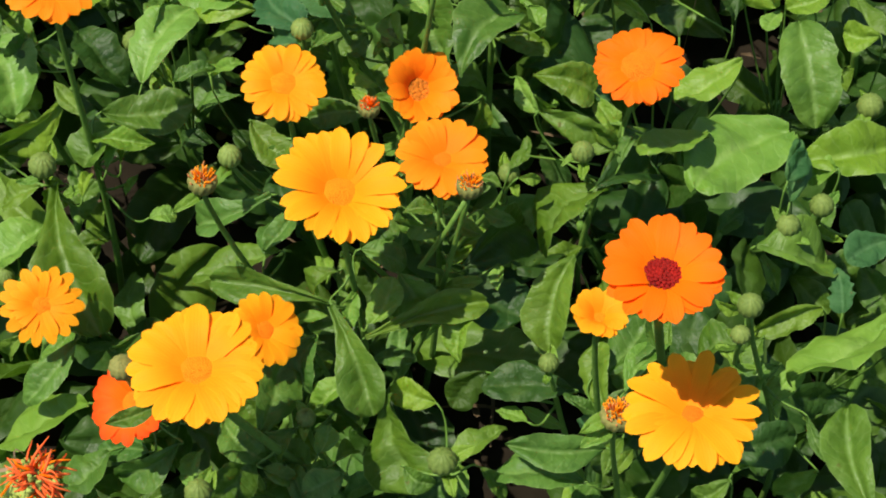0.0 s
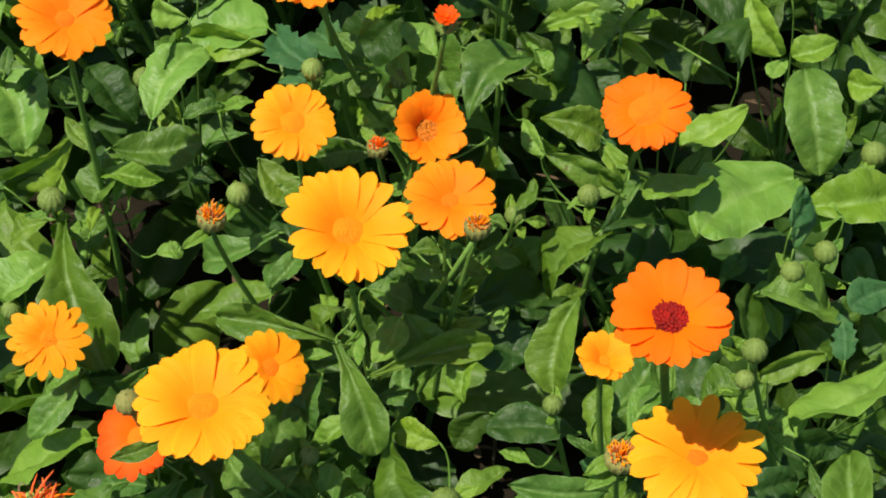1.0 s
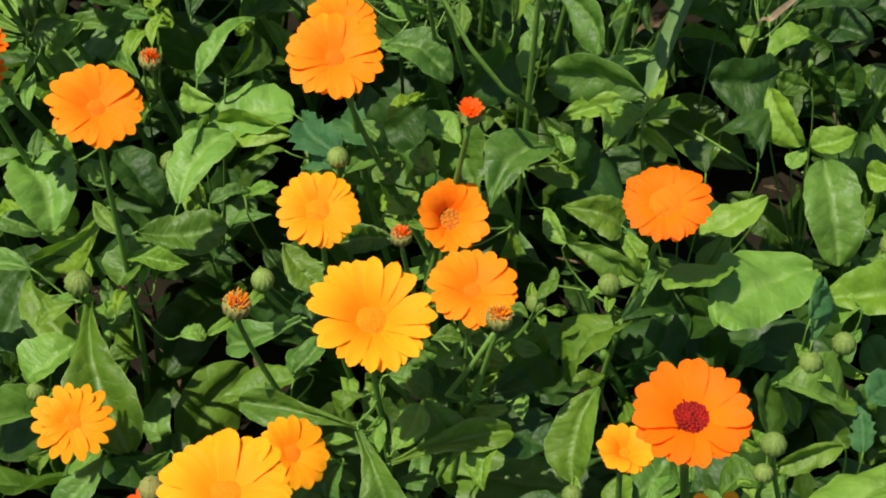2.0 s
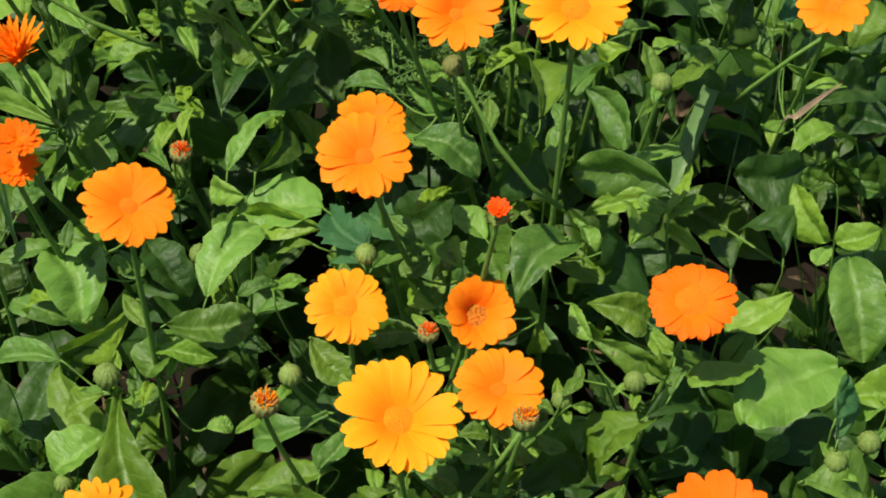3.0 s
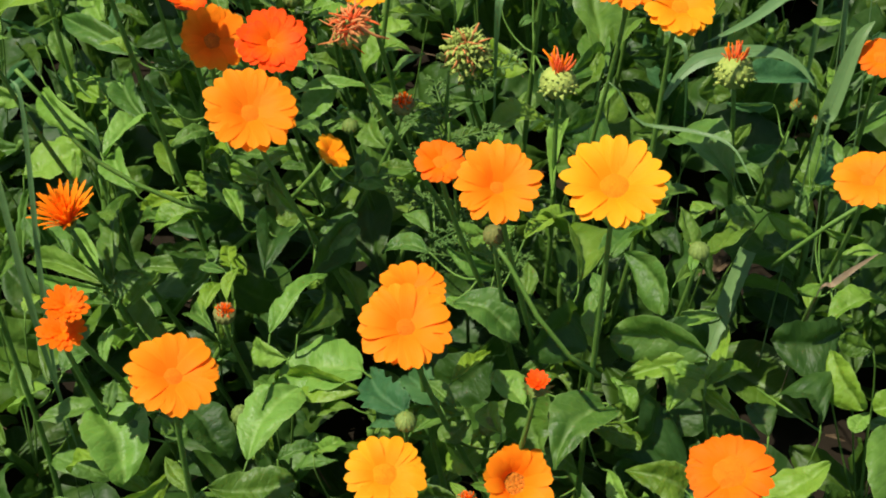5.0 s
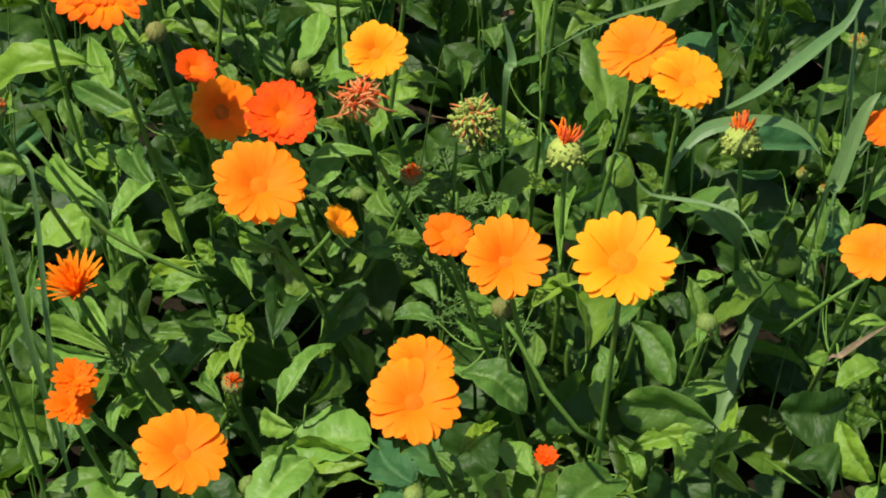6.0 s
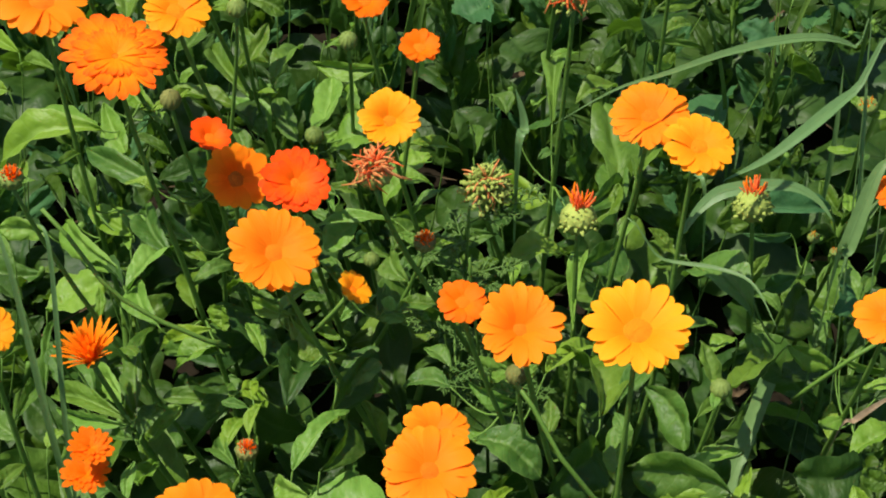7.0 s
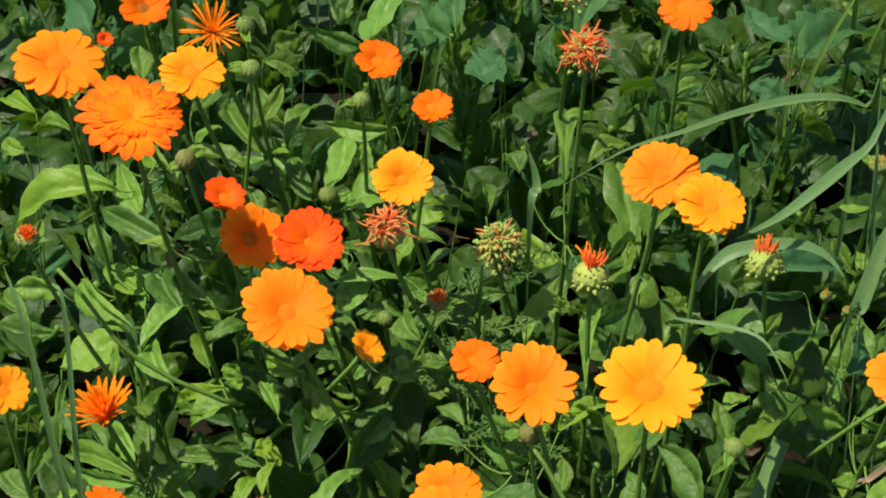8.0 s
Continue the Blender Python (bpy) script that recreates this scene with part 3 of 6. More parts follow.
def leafy_plant(x, y, tall, count, r, spread=0.10, deep=False):
    thing = root("marigold_plant", (x, y, 0), "leafy green pot marigold plant growing from the soil", "plant", "leafy marigold plants")
    lean = Vector((r.uniform(-0.03, 0.03), r.uniform(-0.03, 0.03), 0))
    top = Vector((x, y, tall * 0.9)) + lean
    line = add_stem(thing, (x, y, -0.005), top, (0, 0, 1), 0.0028)
    a = r.uniform(0, 6.28)
    # broad leaves low over the soil
    for i in range(4 if deep else 3):
        a += 2.4 + r.uniform(-0.4, 0.4)
        p = line[1 + i % 3]
        out = Vector((math.cos(a), math.sin(a), r.uniform(0.1, 0.5))).normalized()
        add_leaf(thing, r.choice(("spoon", "oval")), r.randrange(8), p, p + out * (r.uniform(0.07, 0.12) if deep else r.uniform(0.05, 0.10)), (r.uniform(-0.9, 0.9), r.uniform(-0.9, 0.5), 1), r.uniform(1.15, 1.5) if deep else r.uniform(1.0, 1.35), LEAF_SHADED)
    for i in range(count):
        s = (i + r.random()) / count
        a += 2.4 + r.uniform(-0.4, 0.4)
        p = line[min(14, int(2 + s * 12))]
        L = r.uniform(0.6, 1.35) * spread * (1.15 - 0.55 * s)
        out = Vector((math.cos(a), math.sin(a), (r.uniform(0.5, 3.0) if deep else r.uniform(0.0, 1.6)) + 0.35 * s)).normalized()
        shape = r.choice(("jag", "spoon", "lance", "lance", "oval") if deep else ("spoon", "spoon", "oval", "oval", "lance"))
        tip = p + out * L
        if tip.z > tall:
            tip.z = tall - r.uniform(0, 0.02)
        face = (r.uniform(-0.9, 0.9), r.uniform(-1.6, -0.2), r.uniform(0.1, 0.9)) if deep else (r.uniform(-1.1, 1.1), r.uniform(-1.1, 0.7), 1)
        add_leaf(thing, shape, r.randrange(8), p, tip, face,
                 r.uniform(0.65, 1.1) if deep else r.uniform(0.95, 1.4), r.choice((LEAF_SHADED, LEAF_SHADED, LEAF_SHADED, LEAF, LEAF_BLUE) if deep else (LEAF, LEAF_SHADED, LEAF_SHADED)))
    return thing


CANOPY = (0.181, 0.047, 0.154, -0.466, -0.235, -0.082)


def canopy(x, y):
    """How high the leaves stand over the soil."""
    return max(0.06, min(0.18, CANOPY[0] + CANOPY[1] * x + CANOPY[2] * y + CANOPY[3] * x * x + CANOPY[4] * x * y + CANOPY[5] * y * y - 0.085))


# bare spots between the plants
HOLLOWS = [(-0.18, 0.44), (-0.17, 0.40), (0.04, 0.34), (-0.00, 0.34), (0.24, 0.31), (0.19, 0.33), (0.17, 0.63), (0.20, 0.62), (0.17, 0.66), (-0.16, 0.67), (-0.32, 0.52), (-0.35, 0.49), (-0.36, 0.96), (-0.43, 0.86), (0.15, 0.89), (-0.00, 1.01), (0.15, 0.99)]


def bed():
    r = random.Random(21)
    step = 0.085
    for i in range(18):
        for j in range(15):
            x = -0.62 + step * (j + 0.5 * (i % 2)) + r.uniform(-0.025, 0.025)
            y = 0.02 + step * i + r.uniform(-0.025, 0.025)
            if any((x - a) ** 2 + (y - b) ** 2 < 0.026 ** 2 for a, b in HOLLOWS):
                continue
            tall = canopy(x, y) + 0.03 * noise.noise((x * 6, y * 6, 1))
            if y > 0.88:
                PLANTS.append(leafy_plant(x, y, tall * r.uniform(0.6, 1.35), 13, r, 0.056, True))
            else:
                PLANTS.append(leafy_plant(x, y, tall * r.uniform(0.7, 1.08), 6, r, 0.085))


bed()


def outer_bed():
    """The rest of the bed on all sides, too far off to tell its leaves apart."""
    r = random.Random(33)
    verts, faces = [], []
    for _ in range(9000):
        x, y = r.uniform(-2.1, 2.1), r.uniform(-1.2, 3.0)
        if -0.66 < x < 0.66 and -0.02 < y < 1.54:
            continue
        if y < 0.0 and abs(x) < 0.45:
            continue
        a, L = r.uniform(0, 6.28), r.uniform(0.05, 0.11)
        out = Vector((math.cos(a), math.sin(a), r.uniform(-0.1, 0.9))).normalized()
        side = out.cross(Vector((r.uniform(-0.5, 0.5), r.uniform(-0.5, 0.5), 1))).normalized()
        p = Vector((x, y, r.uniform(0.02, 0.17)))
        k = len(verts)
        for u, w in ((0, 0.03), (0.35, 0.15), (0.7, 0.21), (0.92, 0.12), (1, 0.01)):
            for v in (-1, 0, 1):
                verts.append(p + out * L * u + side * (v * w * L) + Vector((0, 0, -0.25 * L * u * u + 0.05 * L * abs(v))))
        faces += grid_faces(5, 3, k)
    tagged(new("marigold_foliage", mesh_of("marigold_foliage", verts, faces, [LEAF_SHADED])), "dense green leaves of the bed all round", "foliage", kind="stuff")


outer_bed()


def shoot(points, thick):
    """A bare side stem in clear view, on the nearest plant of the bed."""
    b = Vector(points[0])
    plant = min(PLANTS, key=lambda p: (p.location.x - b.x) ** 2 + (p.location.y - b.y) ** 2)
    v, f = tube(points, [thick * (1.1 - 0.3 * i / len(points)) for i in range(len(points))])
    part("stem", mesh_of("stem", [p - plant.location for p in v], f, [STEM]), plant, Matrix.Translation(plant.location))


# ---- grass and side stems in clear view ----
shoot([(-0.224, 0.618, 0.281), (-0.233, 0.613, 0.290), (-0.264, 0.615, 0.306), (-0.288, 0.618, 0.323), (-0.300, 0.620, 0.338), (-0.321, 0.634, 0.364), (-0.336, 0.640, 0.382)], 0.0015)
shoot([(0.162, 0.636, 0.228), (0.167, 0.629, 0.249), (0.192, 0.633, 0.278), (0.208, 0.636, 0.293)], 0.0015)
shoot([(0.027, 0.350, 0.176), (-0.008, 0.313, 0.259), (0.006, 0.319, 0.286), (0.016, 0.323, 0.311)], 0.0015)
shoot([(0.039, 0.492, 0.289), (0.020, 0.488, 0.312), (-0.001, 0.500, 0.335), (-0.019, 0.517, 0.361), (-0.029, 0.527, 0.369)], 0.0015)
grass_blade([(0.217, 0.680, -0.005), (0.201, 0.797, 0.398), (0.192, 0.801, 0.407), (0.168, 0.793, 0.421), (0.136, 0.780, 0.428), (0.096, 0.753, 0.437), (0.058, 0.721, 0.446), (0.025, 0.699, 0.450), (-0.013, 0.659, 0.455)], 0.0100, "long green grass blade arching over the flowers", GRASS, taper=0.36)
grass_blade([(0.235, 0.663, -0.005), (0.220, 0.799, 0.386), (0.192, 0.781, 0.385), (0.158, 0.746, 0.381), (0.131, 0.723, 0.374), (0.101, 0.703, 0.371)], 0.0086, "green grass blade bending down", GRASS)
grass_blade([(0.076, 0.718, -0.005), (0.078, 0.721, 0.277), (0.084, 0.734, 0.289), (0.098, 0.749, 0.303), (0.116, 0.757, 0.310), (0.153, 0.762, 0.312), (0.176, 0.758, 0.305), (0.191, 0.746, 0.292)], 0.0104, "green grass blade curving behind a seed head", GRASS)
grass_blade([(0.025, 0.694, -0.005), (0.033, 0.693, 0.323), (0.065, 0.678, 0.320), (0.101, 0.670, 0.322), (0.124, 0.657, 0.322), (0.140, 0.630, 0.308)], 0.0030, "thin green grass blade lying across stems", GRASS)
grass_blade([(0.184, 0.695, -0.005), (0.188, 0.708, 0.283), (0.194, 0.713, 0.301), (0.209, 0.741, 0.343), (0.220, 0.752, 0.353)], 0.0117, "broad green grass blade", GRASS)
grass_blade([(0.110, 0.579, -0.005), (0.116, 0.599, 0.130), (0.123, 0.611, 0.150), (0.136, 0.641, 0.170), (0.155, 0.691, 0.180)], 0.0126, "short strap of green grass with a cut end", GRASS, True)
grass_blade([(-0.300, 0.500, -0.005), (-0.308, 0.508, 0.140), (-0.316, 0.520, 0.290), (-0.328, 0.554, 0.412), (-0.341, 0.576, 0.450)], 0.0047, "narrow green grass blade", GRASS)
grass_blade([(-0.322, 0.508, -0.005), (-0.318, 0.516, 0.140), (-0.311, 0.530, 0.290), (-0.306, 0.564, 0.421), (-0.314, 0.577, 0.435)], 0.0037, "narrow green grass blade", GRASS)
grass_blade([(-0.033, 0.760, -0.005), (-0.035, 0.739, 0.333), (-0.031, 0.756, 0.363), (-0.038, 0.766, 0.389)], 0.0070, "short green grass blade", GRASS)
grass_blade([(0.197, 0.692, -0.005), (0.199, 0.727, 0.230), (0.207, 0.754, 0.285), (0.204, 0.780, 0.354), (0.200, 0.806, 0.409)], 0.0036, "thin upright grass stalk", GRASS)
grass_blade([(0.118, 0.778, -0.005), (0.102, 0.766, 0.278), (0.089, 0.788, 0.301), (0.067, 0.816, 0.330)], 0.0041, "thin green grass stalk", GRASS)
grass_blade([(0.195, 0.660, -0.005), (0.183, 0.590, 0.248), (0.192, 0.588, 0.271), (0.202, 0.584, 0.293), (0.212, 0.579, 0.314)], 0.0043, "dry brown grass blade", DRY, stalk=0.03)
grass_blade([(-0.173, 0.199, -0.005), (-0.201, 0.193, 0.268), (-0.212, 0.191, 0.267), (-0.227, 0.189, 0.265), (-0.235, 0.188, 0.265)], 0.0020, "thin dry straw lying over leaves", DRY, stalk=0.03)
shoot([(0.156, 0.573, 0.172), (0.175, 0.544, 0.187), (0.194, 0.528, 0.188)], 0.0008)
shoot([(0.054, 0.442, 0.176), (0.077, 0.423, 0.199), (0.099, 0.410, 0.213)], 0.0007)

def far_grass():
    """Thin upright blades between the plants further back."""
    r = random.Random(51)
    for _ in range(26):
        x, y, tall = r.uniform(-0.42, 0.34), r.uniform(0.92, 1.35), r.uniform(0.22, 0.36)
        lean = r.uniform(-0.05, 0.05)
        grass_blade([(x, y, -0.005), (x + lean * 0.3, y + 0.005, tall * 0.4), (x + lean * 0.7, y + 0.012, tall * 0.75), (x + lean * 1.4, y + 0.03, tall)],
                    r.uniform(0.0028, 0.0055), "narrow upright grass blade among the leaves", r.choice((GRASS, LEAF, LEAF_SHADED)))


far_grass()

# ---- flowers, buds and seed heads ----
marigold((-0.085, 0.413, 0.289), (0.080, -0.160, 0.984), 0.0250, (-0.042, 0.418, 0.000), "golden", "golden yellow marigold with notched petals", seed=1, petals=19, lift=7)
marigold((-0.049, 0.320, 0.321), (0.098, -0.111, 0.989), 0.0363, (-0.057, 0.325, 0.000), "yellow", "large bright yellow marigold with long petals", seed=2, petals=16, layers=2, lift=25, heart=0.22, wide=0.72)
marigold((0.004, 0.354, 0.301), (0.055, -0.046, 0.997), 0.0260, (-0.008, 0.359, 0.000), "amber", "orange yellow marigold beside a half-open bud", seed=3, petals=18, heart=0.2, lift=16)
marigold((-0.010, 0.427, 0.265), (0.213, -0.395, 0.894), 0.0267, (0.004, 0.432, 0.000), "amber", "cupped orange marigold with a brown centre", seed=4, petals=15, lift=40, heart=0.36, heart_mat=HEART_BROWN)
marigold((0.116, 0.431, 0.281), (-0.106, -0.116, 0.987), 0.0267, (0.104, 0.436, 0.000), "orange", "orange marigold with toothed petal tips", seed=5, petals=20, heart=0.3, heart_mat=HEART_ORANGE, lift=10)
marigold((0.094, 0.201, 0.444), (-0.079, -0.02, 1.0), 0.0272, (0.135, 0.300, 0.000), "orange", "large orange marigold with a dark red centre", seed=6, petals=18, heart=0.3, heart_mat=HEART_DARK, lift=24, thick=0.0022)
marigold((-0.214, 0.295, 0.247), (0.195, -0.344, 0.919), 0.0237, (-0.204, 0.374, 0.000), "golden", "golden marigold with slim separate petals", seed=7, petals=15, style='slim', layers=2, heart=0.22, lift=6, wide=1.4)
marigold((-0.115, 0.219, 0.319), (0.032, 0.045, 0.998), 0.0342, (-0.024, 0.224, 0.000), "yellow", "large yellow marigold leaning over a neighbour", seed=8, petals=20, lift=15, heart=0.2, thick=0.0022)
marigold((-0.092, 0.281, 0.245), (0.456, -0.220, 0.862), 0.0214, (-0.082, 0.360, 0.000), "yellow", "yellow marigold half hidden behind a larger one", seed=9, petals=16, heart=0.19)
marigold((-0.156, 0.232, 0.257), (-0.337, -0.307, 0.890), 0.0242, (-0.146, 0.315, 0.000), "red_orange", "red orange marigold partly covered by a leaf", seed=10, petals=16, lift=18)
marigold((0.081, 0.249, 0.318), (0.065, 0.032, 0.997), 0.0168, (0.089, 0.254, 0.000), "golden", "small golden marigold opening into a cup", seed=11, petals=13, lift=32, heart=0.2)
marigold((0.1149, 0.1749, 0.365), (-0.072, 0.127, 0.989), 0.0317, (0.094, 0.187, 0.000), "yellow", "large yellow marigold with gaps between petals", seed=12, petals=14, layers=2, lift=8, heart=0.12, wide=0.70, heart_mat=HEART_ORANGE)
marigold((-0.199, 0.416, 0.372), (0.228, -0.125, 0.966), 0.0265, (-0.222, 0.421, 0.000), "amber", "orange yellow marigold on an upright stem", seed=13, petals=18, heart=0.2, lift=12)
marigold((-0.076, 0.468, 0.358), (0.082, -0.188, 0.979), 0.0284, (0.026, 0.473, 0.000), "amber", "orange yellow marigold in front of another flower", seed=14, petals=20, heart=0.2, lift=12)
marigold((-0.075, 0.503, 0.347), (0.125, 0.007, 0.992), 0.0217, (-0.029, 0.508, 0.000), "amber", "orange yellow marigold behind its neighbour", seed=15, petals=18, heart=0.2, lift=14)
marigold((0.037, 0.516, 0.431), (-0.043, -0.160, 0.986), 0.0315, (0.039, 0.521, 0.000), "yellow", "large yellow marigold on a tall straight stem", seed=16, petals=15, heart=0.23, layers=2, wide=0.80, heart_mat=HEART_GOLD, lift=18)
marigold((-0.028, 0.547, 0.393), (0.024, -0.326, 0.945), 0.0280, (0.058, 0.552, 0.000), "amber", "orange marigold with split petals", seed=17, petals=14, heart=0.17, wide=0.76, lift=25)
marigold((-0.064, 0.582, 0.375), (0.078, -0.216, 0.973), 0.0162, (0.021, 0.587, 0.000), "orange", "small red orange marigold behind a larger one", seed=18, petals=14, heart=0.24, lift=14)
marigold((0.203, 0.613, 0.343), (-0.189, -0.120, 0.975), 0.0228, (0.213, 0.723, 0.000), "amber", "orange marigold at the edge of the bed", seed=19, petals=15, heart=0.22, lift=12)
marigold((-0.278, 0.483, 0.342), (0.246, -0.046, 0.968), 0.0151, (-0.268, 0.593, 0.000), "orange", "small ruffled red orange marigold", seed=20, petals=15, layers=3, style='slim', lift=22, heart=0.2, wide=1.5)
marigold((-0.283, 0.479, 0.321), (0.144, -0.104, 0.984), 0.0163, (-0.232, 0.484, 0.000), "orange", "small ruffled red orange marigold in front", seed=21, petals=15, layers=3, style='slim', lift=22, heart=0.2, wide=1.5)
marigold((-0.184, 0.614, 0.377), (0.182, -0.279, 0.943), 0.0311, (-0.110, 0.680, 0.000), "amber", "orange marigold below a red orange one", seed=22, petals=18, heart=0.2, lift=16)
marigold((-0.177, 0.670, 0.384), (0.208, -0.363, 0.908), 0.0244, (-0.167, 0.793, 0.000), "red_orange", "bright red orange marigold with a yellow heart", seed=23, petals=22, style="slim", wide=1.6, heart=0.2, lift=20)
marigold((-0.219, 0.684, 0.372), (0.386, -0.458, 0.800), 0.0252, (-0.209, 0.803, 0.000), "amber", "cupped orange marigold shaded by its neighbour", seed=24, petals=15, lift=28, heart=0.28, heart_mat=HEART_BROWN)
marigold((-0.239, 0.707, 0.386), (0.320, -0.133, 0.938), 0.0164, (-0.229, 0.830, 0.000), "red_orange", "small red orange marigold opening into a cup", seed=25, petals=12, lift=32, heart=0.25)
marigold((-0.140, 0.642, 0.315), (0.571, 0.046, 0.820), 0.0141, (-0.318, 0.683, 0.000), "yellow", "small yellow marigold seen from its side", seed=26, petals=13, heart=0.2, lift=20)
marigold((-0.120, 0.723, 0.393), (0.061, -0.387, 0.920), 0.0227, (-0.080, 0.728, 0.000), "yellow", "yellow marigold with many notched petals", seed=27, petals=19, heart=0.2, lift=25)
marigold((-0.105, 0.788, 0.402), (0.114, -0.200, 0.973), 0.0156, (-0.154, 0.793, 0.000), "orange", "small orange marigold on a thin stem", seed=28, petals=13, lift=22, heart=0.26)
marigold((-0.148, 0.838, 0.401), (0.201, -0.243, 0.949), 0.0189, (-0.063, 0.843, 0.000), "orange", "orange marigold opening into a cup", seed=29, petals=13, lift=26, heart=0.26)
marigold((0.050, 0.718, 0.411), (-0.081, -0.246, 0.966), 0.0266, (0.036, 0.723, 0.000), "amber", "orange marigold behind a grass blade", seed=30, petals=20, heart=0.2, lift=9)
marigold((0.080, 0.690, 0.411), (0.062, -0.171, 0.983), 0.0246, (0.044, 0.695, 0.000), "golden", "golden marigold on a tall stem", seed=31, petals=16, heart=0.2, lift=13)
marigold((-0.277, 0.663, 0.490), (0.216, -0.136, 0.967), 0.0335, (-0.225, 0.668, 0.000), "red_tipped", "large double orange marigold with red petal tips", seed=32, petals=32, layers=3, style="slim", heart=0.15, lift=8, wide=1.1, heart_mat=HEART_ORANGE)
marigold((-0.259, 0.747, 0.459), (0.218, -0.163, 0.962), 0.0225, (-0.160, 0.752, 0.000), "golden", "golden marigold behind a double one", seed=33, petals=16, heart=0.22, lift=9)
marigold((-0.351, 0.760, 0.452), (0.182, -0.106, 0.977), 0.0316, (-0.333, 0.765, 0.000), "amber", "orange marigold with broad shallow petals", seed=34, petals=18, heart=0.24, heart_mat=HEART_ORANGE, lift=7)
marigold((-0.314, 0.847, 0.436), (0.278, -0.354, 0.893), 0.0200, (-0.304, 0.987, 0.000), "orange", "cupped orange marigold further back", seed=35, petals=14, lift=26, heart=0.3, heart_mat=HEART_BROWN)
marigold((0.075, 0.931, 0.389), (-0.084, -0.335, 0.938), 0.0212, (0.056, 0.936, 0.000), "orange", "orange marigold far back in the bed", seed=36, petals=15, heart=0.25)
marigold((-0.335, 0.813, 0.433), (0.481, -0.249, 0.840), 0.0067, (-0.325, 0.952, 0.000), "red_orange", "tiny red orange marigold flower", seed=37, petals=10, lift=30)
marigold((-0.331, 0.511, 0.412), (0.410, -0.199, 0.890), 0.0162, (-0.342, 0.516, 0.000), "golden", "golden marigold beside a grass clump", seed=38, petals=16, lift=20)
marigold((0.226, 0.737, 0.333), (-0.138, -0.213, 0.967), 0.0161, (0.236, 0.844, 0.000), "orange", "small orange marigold beside grass", seed=39, petals=14, heart=0.25)
half_open_marigold((-0.304, 0.582, 0.304), (-0.12, 0.08, 0.99), 0.0126, (-0.204, 0.587, 0.000), "orange marigold with narrow petals still closing", AMBER, seed=40, count=80, spread=54, length=1.9, slim=0.55)
half_open_marigold((-0.260, 0.823, 0.436), (0.231, -0.452, 0.862), 0.0189, (-0.250, 0.963, 0.000), "spidery orange marigold with narrow petals", AMBER, seed=41, count=46, spread=95, slim=0.5)
marigold((-0.000, 0.441, 0.348), (-0.011, -0.040, 0.999), 0.0092, (-0.048, 0.446, 0.000), "red_orange", "small red marigold just opening", seed=42, petals=12, layers=3, style='slim', lift=42, heart=0.25, wide=1.6)
marigold_bud((-0.115, 0.379, 0.268), (0.093, 0.110, 0.990), 0.0063, (0.004, 0.384, 0.000), "round green marigold bud with reddish ribs", seed=43)
marigold_bud((-0.121, 0.331, 0.316), (0.153, 0.166, 0.974), 0.0073, (-0.058, 0.336, 0.000), "half-open marigold bud with orange tips", seed=44, tuft=YELLOW, calyx=CALYX_RED)
marigold_bud((-0.226, 0.389, 0.243), (0.176, 0.124, 0.977), 0.0075, (-0.216, 0.466, 0.000), "round green marigold bud", seed=45)
marigold_bud((-0.037, 0.402, 0.283), (0.029, 0.078, 0.997), 0.0060, (0.003, 0.407, 0.000), "marigold bud with rust red tips", seed=46, tuft=ORANGE, calyx=CALYX_RED, top=0.5, count=44, cover=0.72)
marigold_bud((0.018, 0.327, 0.318), (-0.016, 0.211, 0.977), 0.0067, (-0.062, 0.332, 0.000), "fading marigold bud with orange tips", seed=47, tuft=YELLOW, calyx=CALYX_RED)
marigold_bud((0.043, 0.391, 0.233), (-0.035, 0.117, 0.993), 0.0059, (-0.007, 0.396, 0.000), "round green bud between small leaves", seed=48)
marigold_bud((0.086, 0.402, 0.239), (-0.069, 0.105, 0.992), 0.0063, (0.096, 0.479, 0.000), "round green bud between small leaves", seed=49)
marigold_bud((0.231, 0.388, 0.203), (-0.176, 0.147, 0.973), 0.0068, (0.241, 0.453, 0.000), "round green marigold bud", seed=50)
marigold_bud((0.162, 0.270, 0.294), (-0.145, 0.202, 0.969), 0.0064, (0.214, 0.275, 0.000), "ribbed green marigold bud", seed=51)
marigold_bud((0.159, 0.262, 0.277), (-0.140, 0.218, 0.966), 0.0050, (0.169, 0.351, 0.000), "small smooth green bud", seed=52)
marigold_bud((0.061, 0.262, 0.244), (-0.054, 0.230, 0.972), 0.0052, (0.126, 0.267, 0.000), "small pale green bud", seed=53)
marigold_bud((0.209, 0.373, 0.205), (-0.182, -0.017, 0.983), 0.0066, (0.219, 0.439, 0.000), "plump pale green bud between leaves", seed=54)
marigold_bud((-0.075, 0.443, 0.301), (0.059, 0.032, 0.998), 0.0060, (-0.065, 0.539, 0.000), "green marigold bud below serrated leaves", seed=55)
marigold_bud((-0.186, 0.493, 0.225), (0.135, 0.045, 0.990), 0.0066, (-0.176, 0.565, 0.000), "green bud wrapped in small leaves", seed=56)
marigold_bud((-0.027, 0.482, 0.243), (0.019, 0.036, 0.999), 0.0058, (-0.017, 0.560, 0.000), "pale green bud among leaves", seed=57)
marigold_bud((0.271, 0.464, 0.199), (-0.196, 0.091, 0.976), 0.0077, (0.281, 0.528, 0.000), "round green bud among leaves", seed=58)
marigold_bud((0.004, 0.202, 0.251), (-0.004, 0.202, 0.979), 0.0073, (0.014, 0.282, 0.000), "ribbed green bud low among leaves", seed=59)
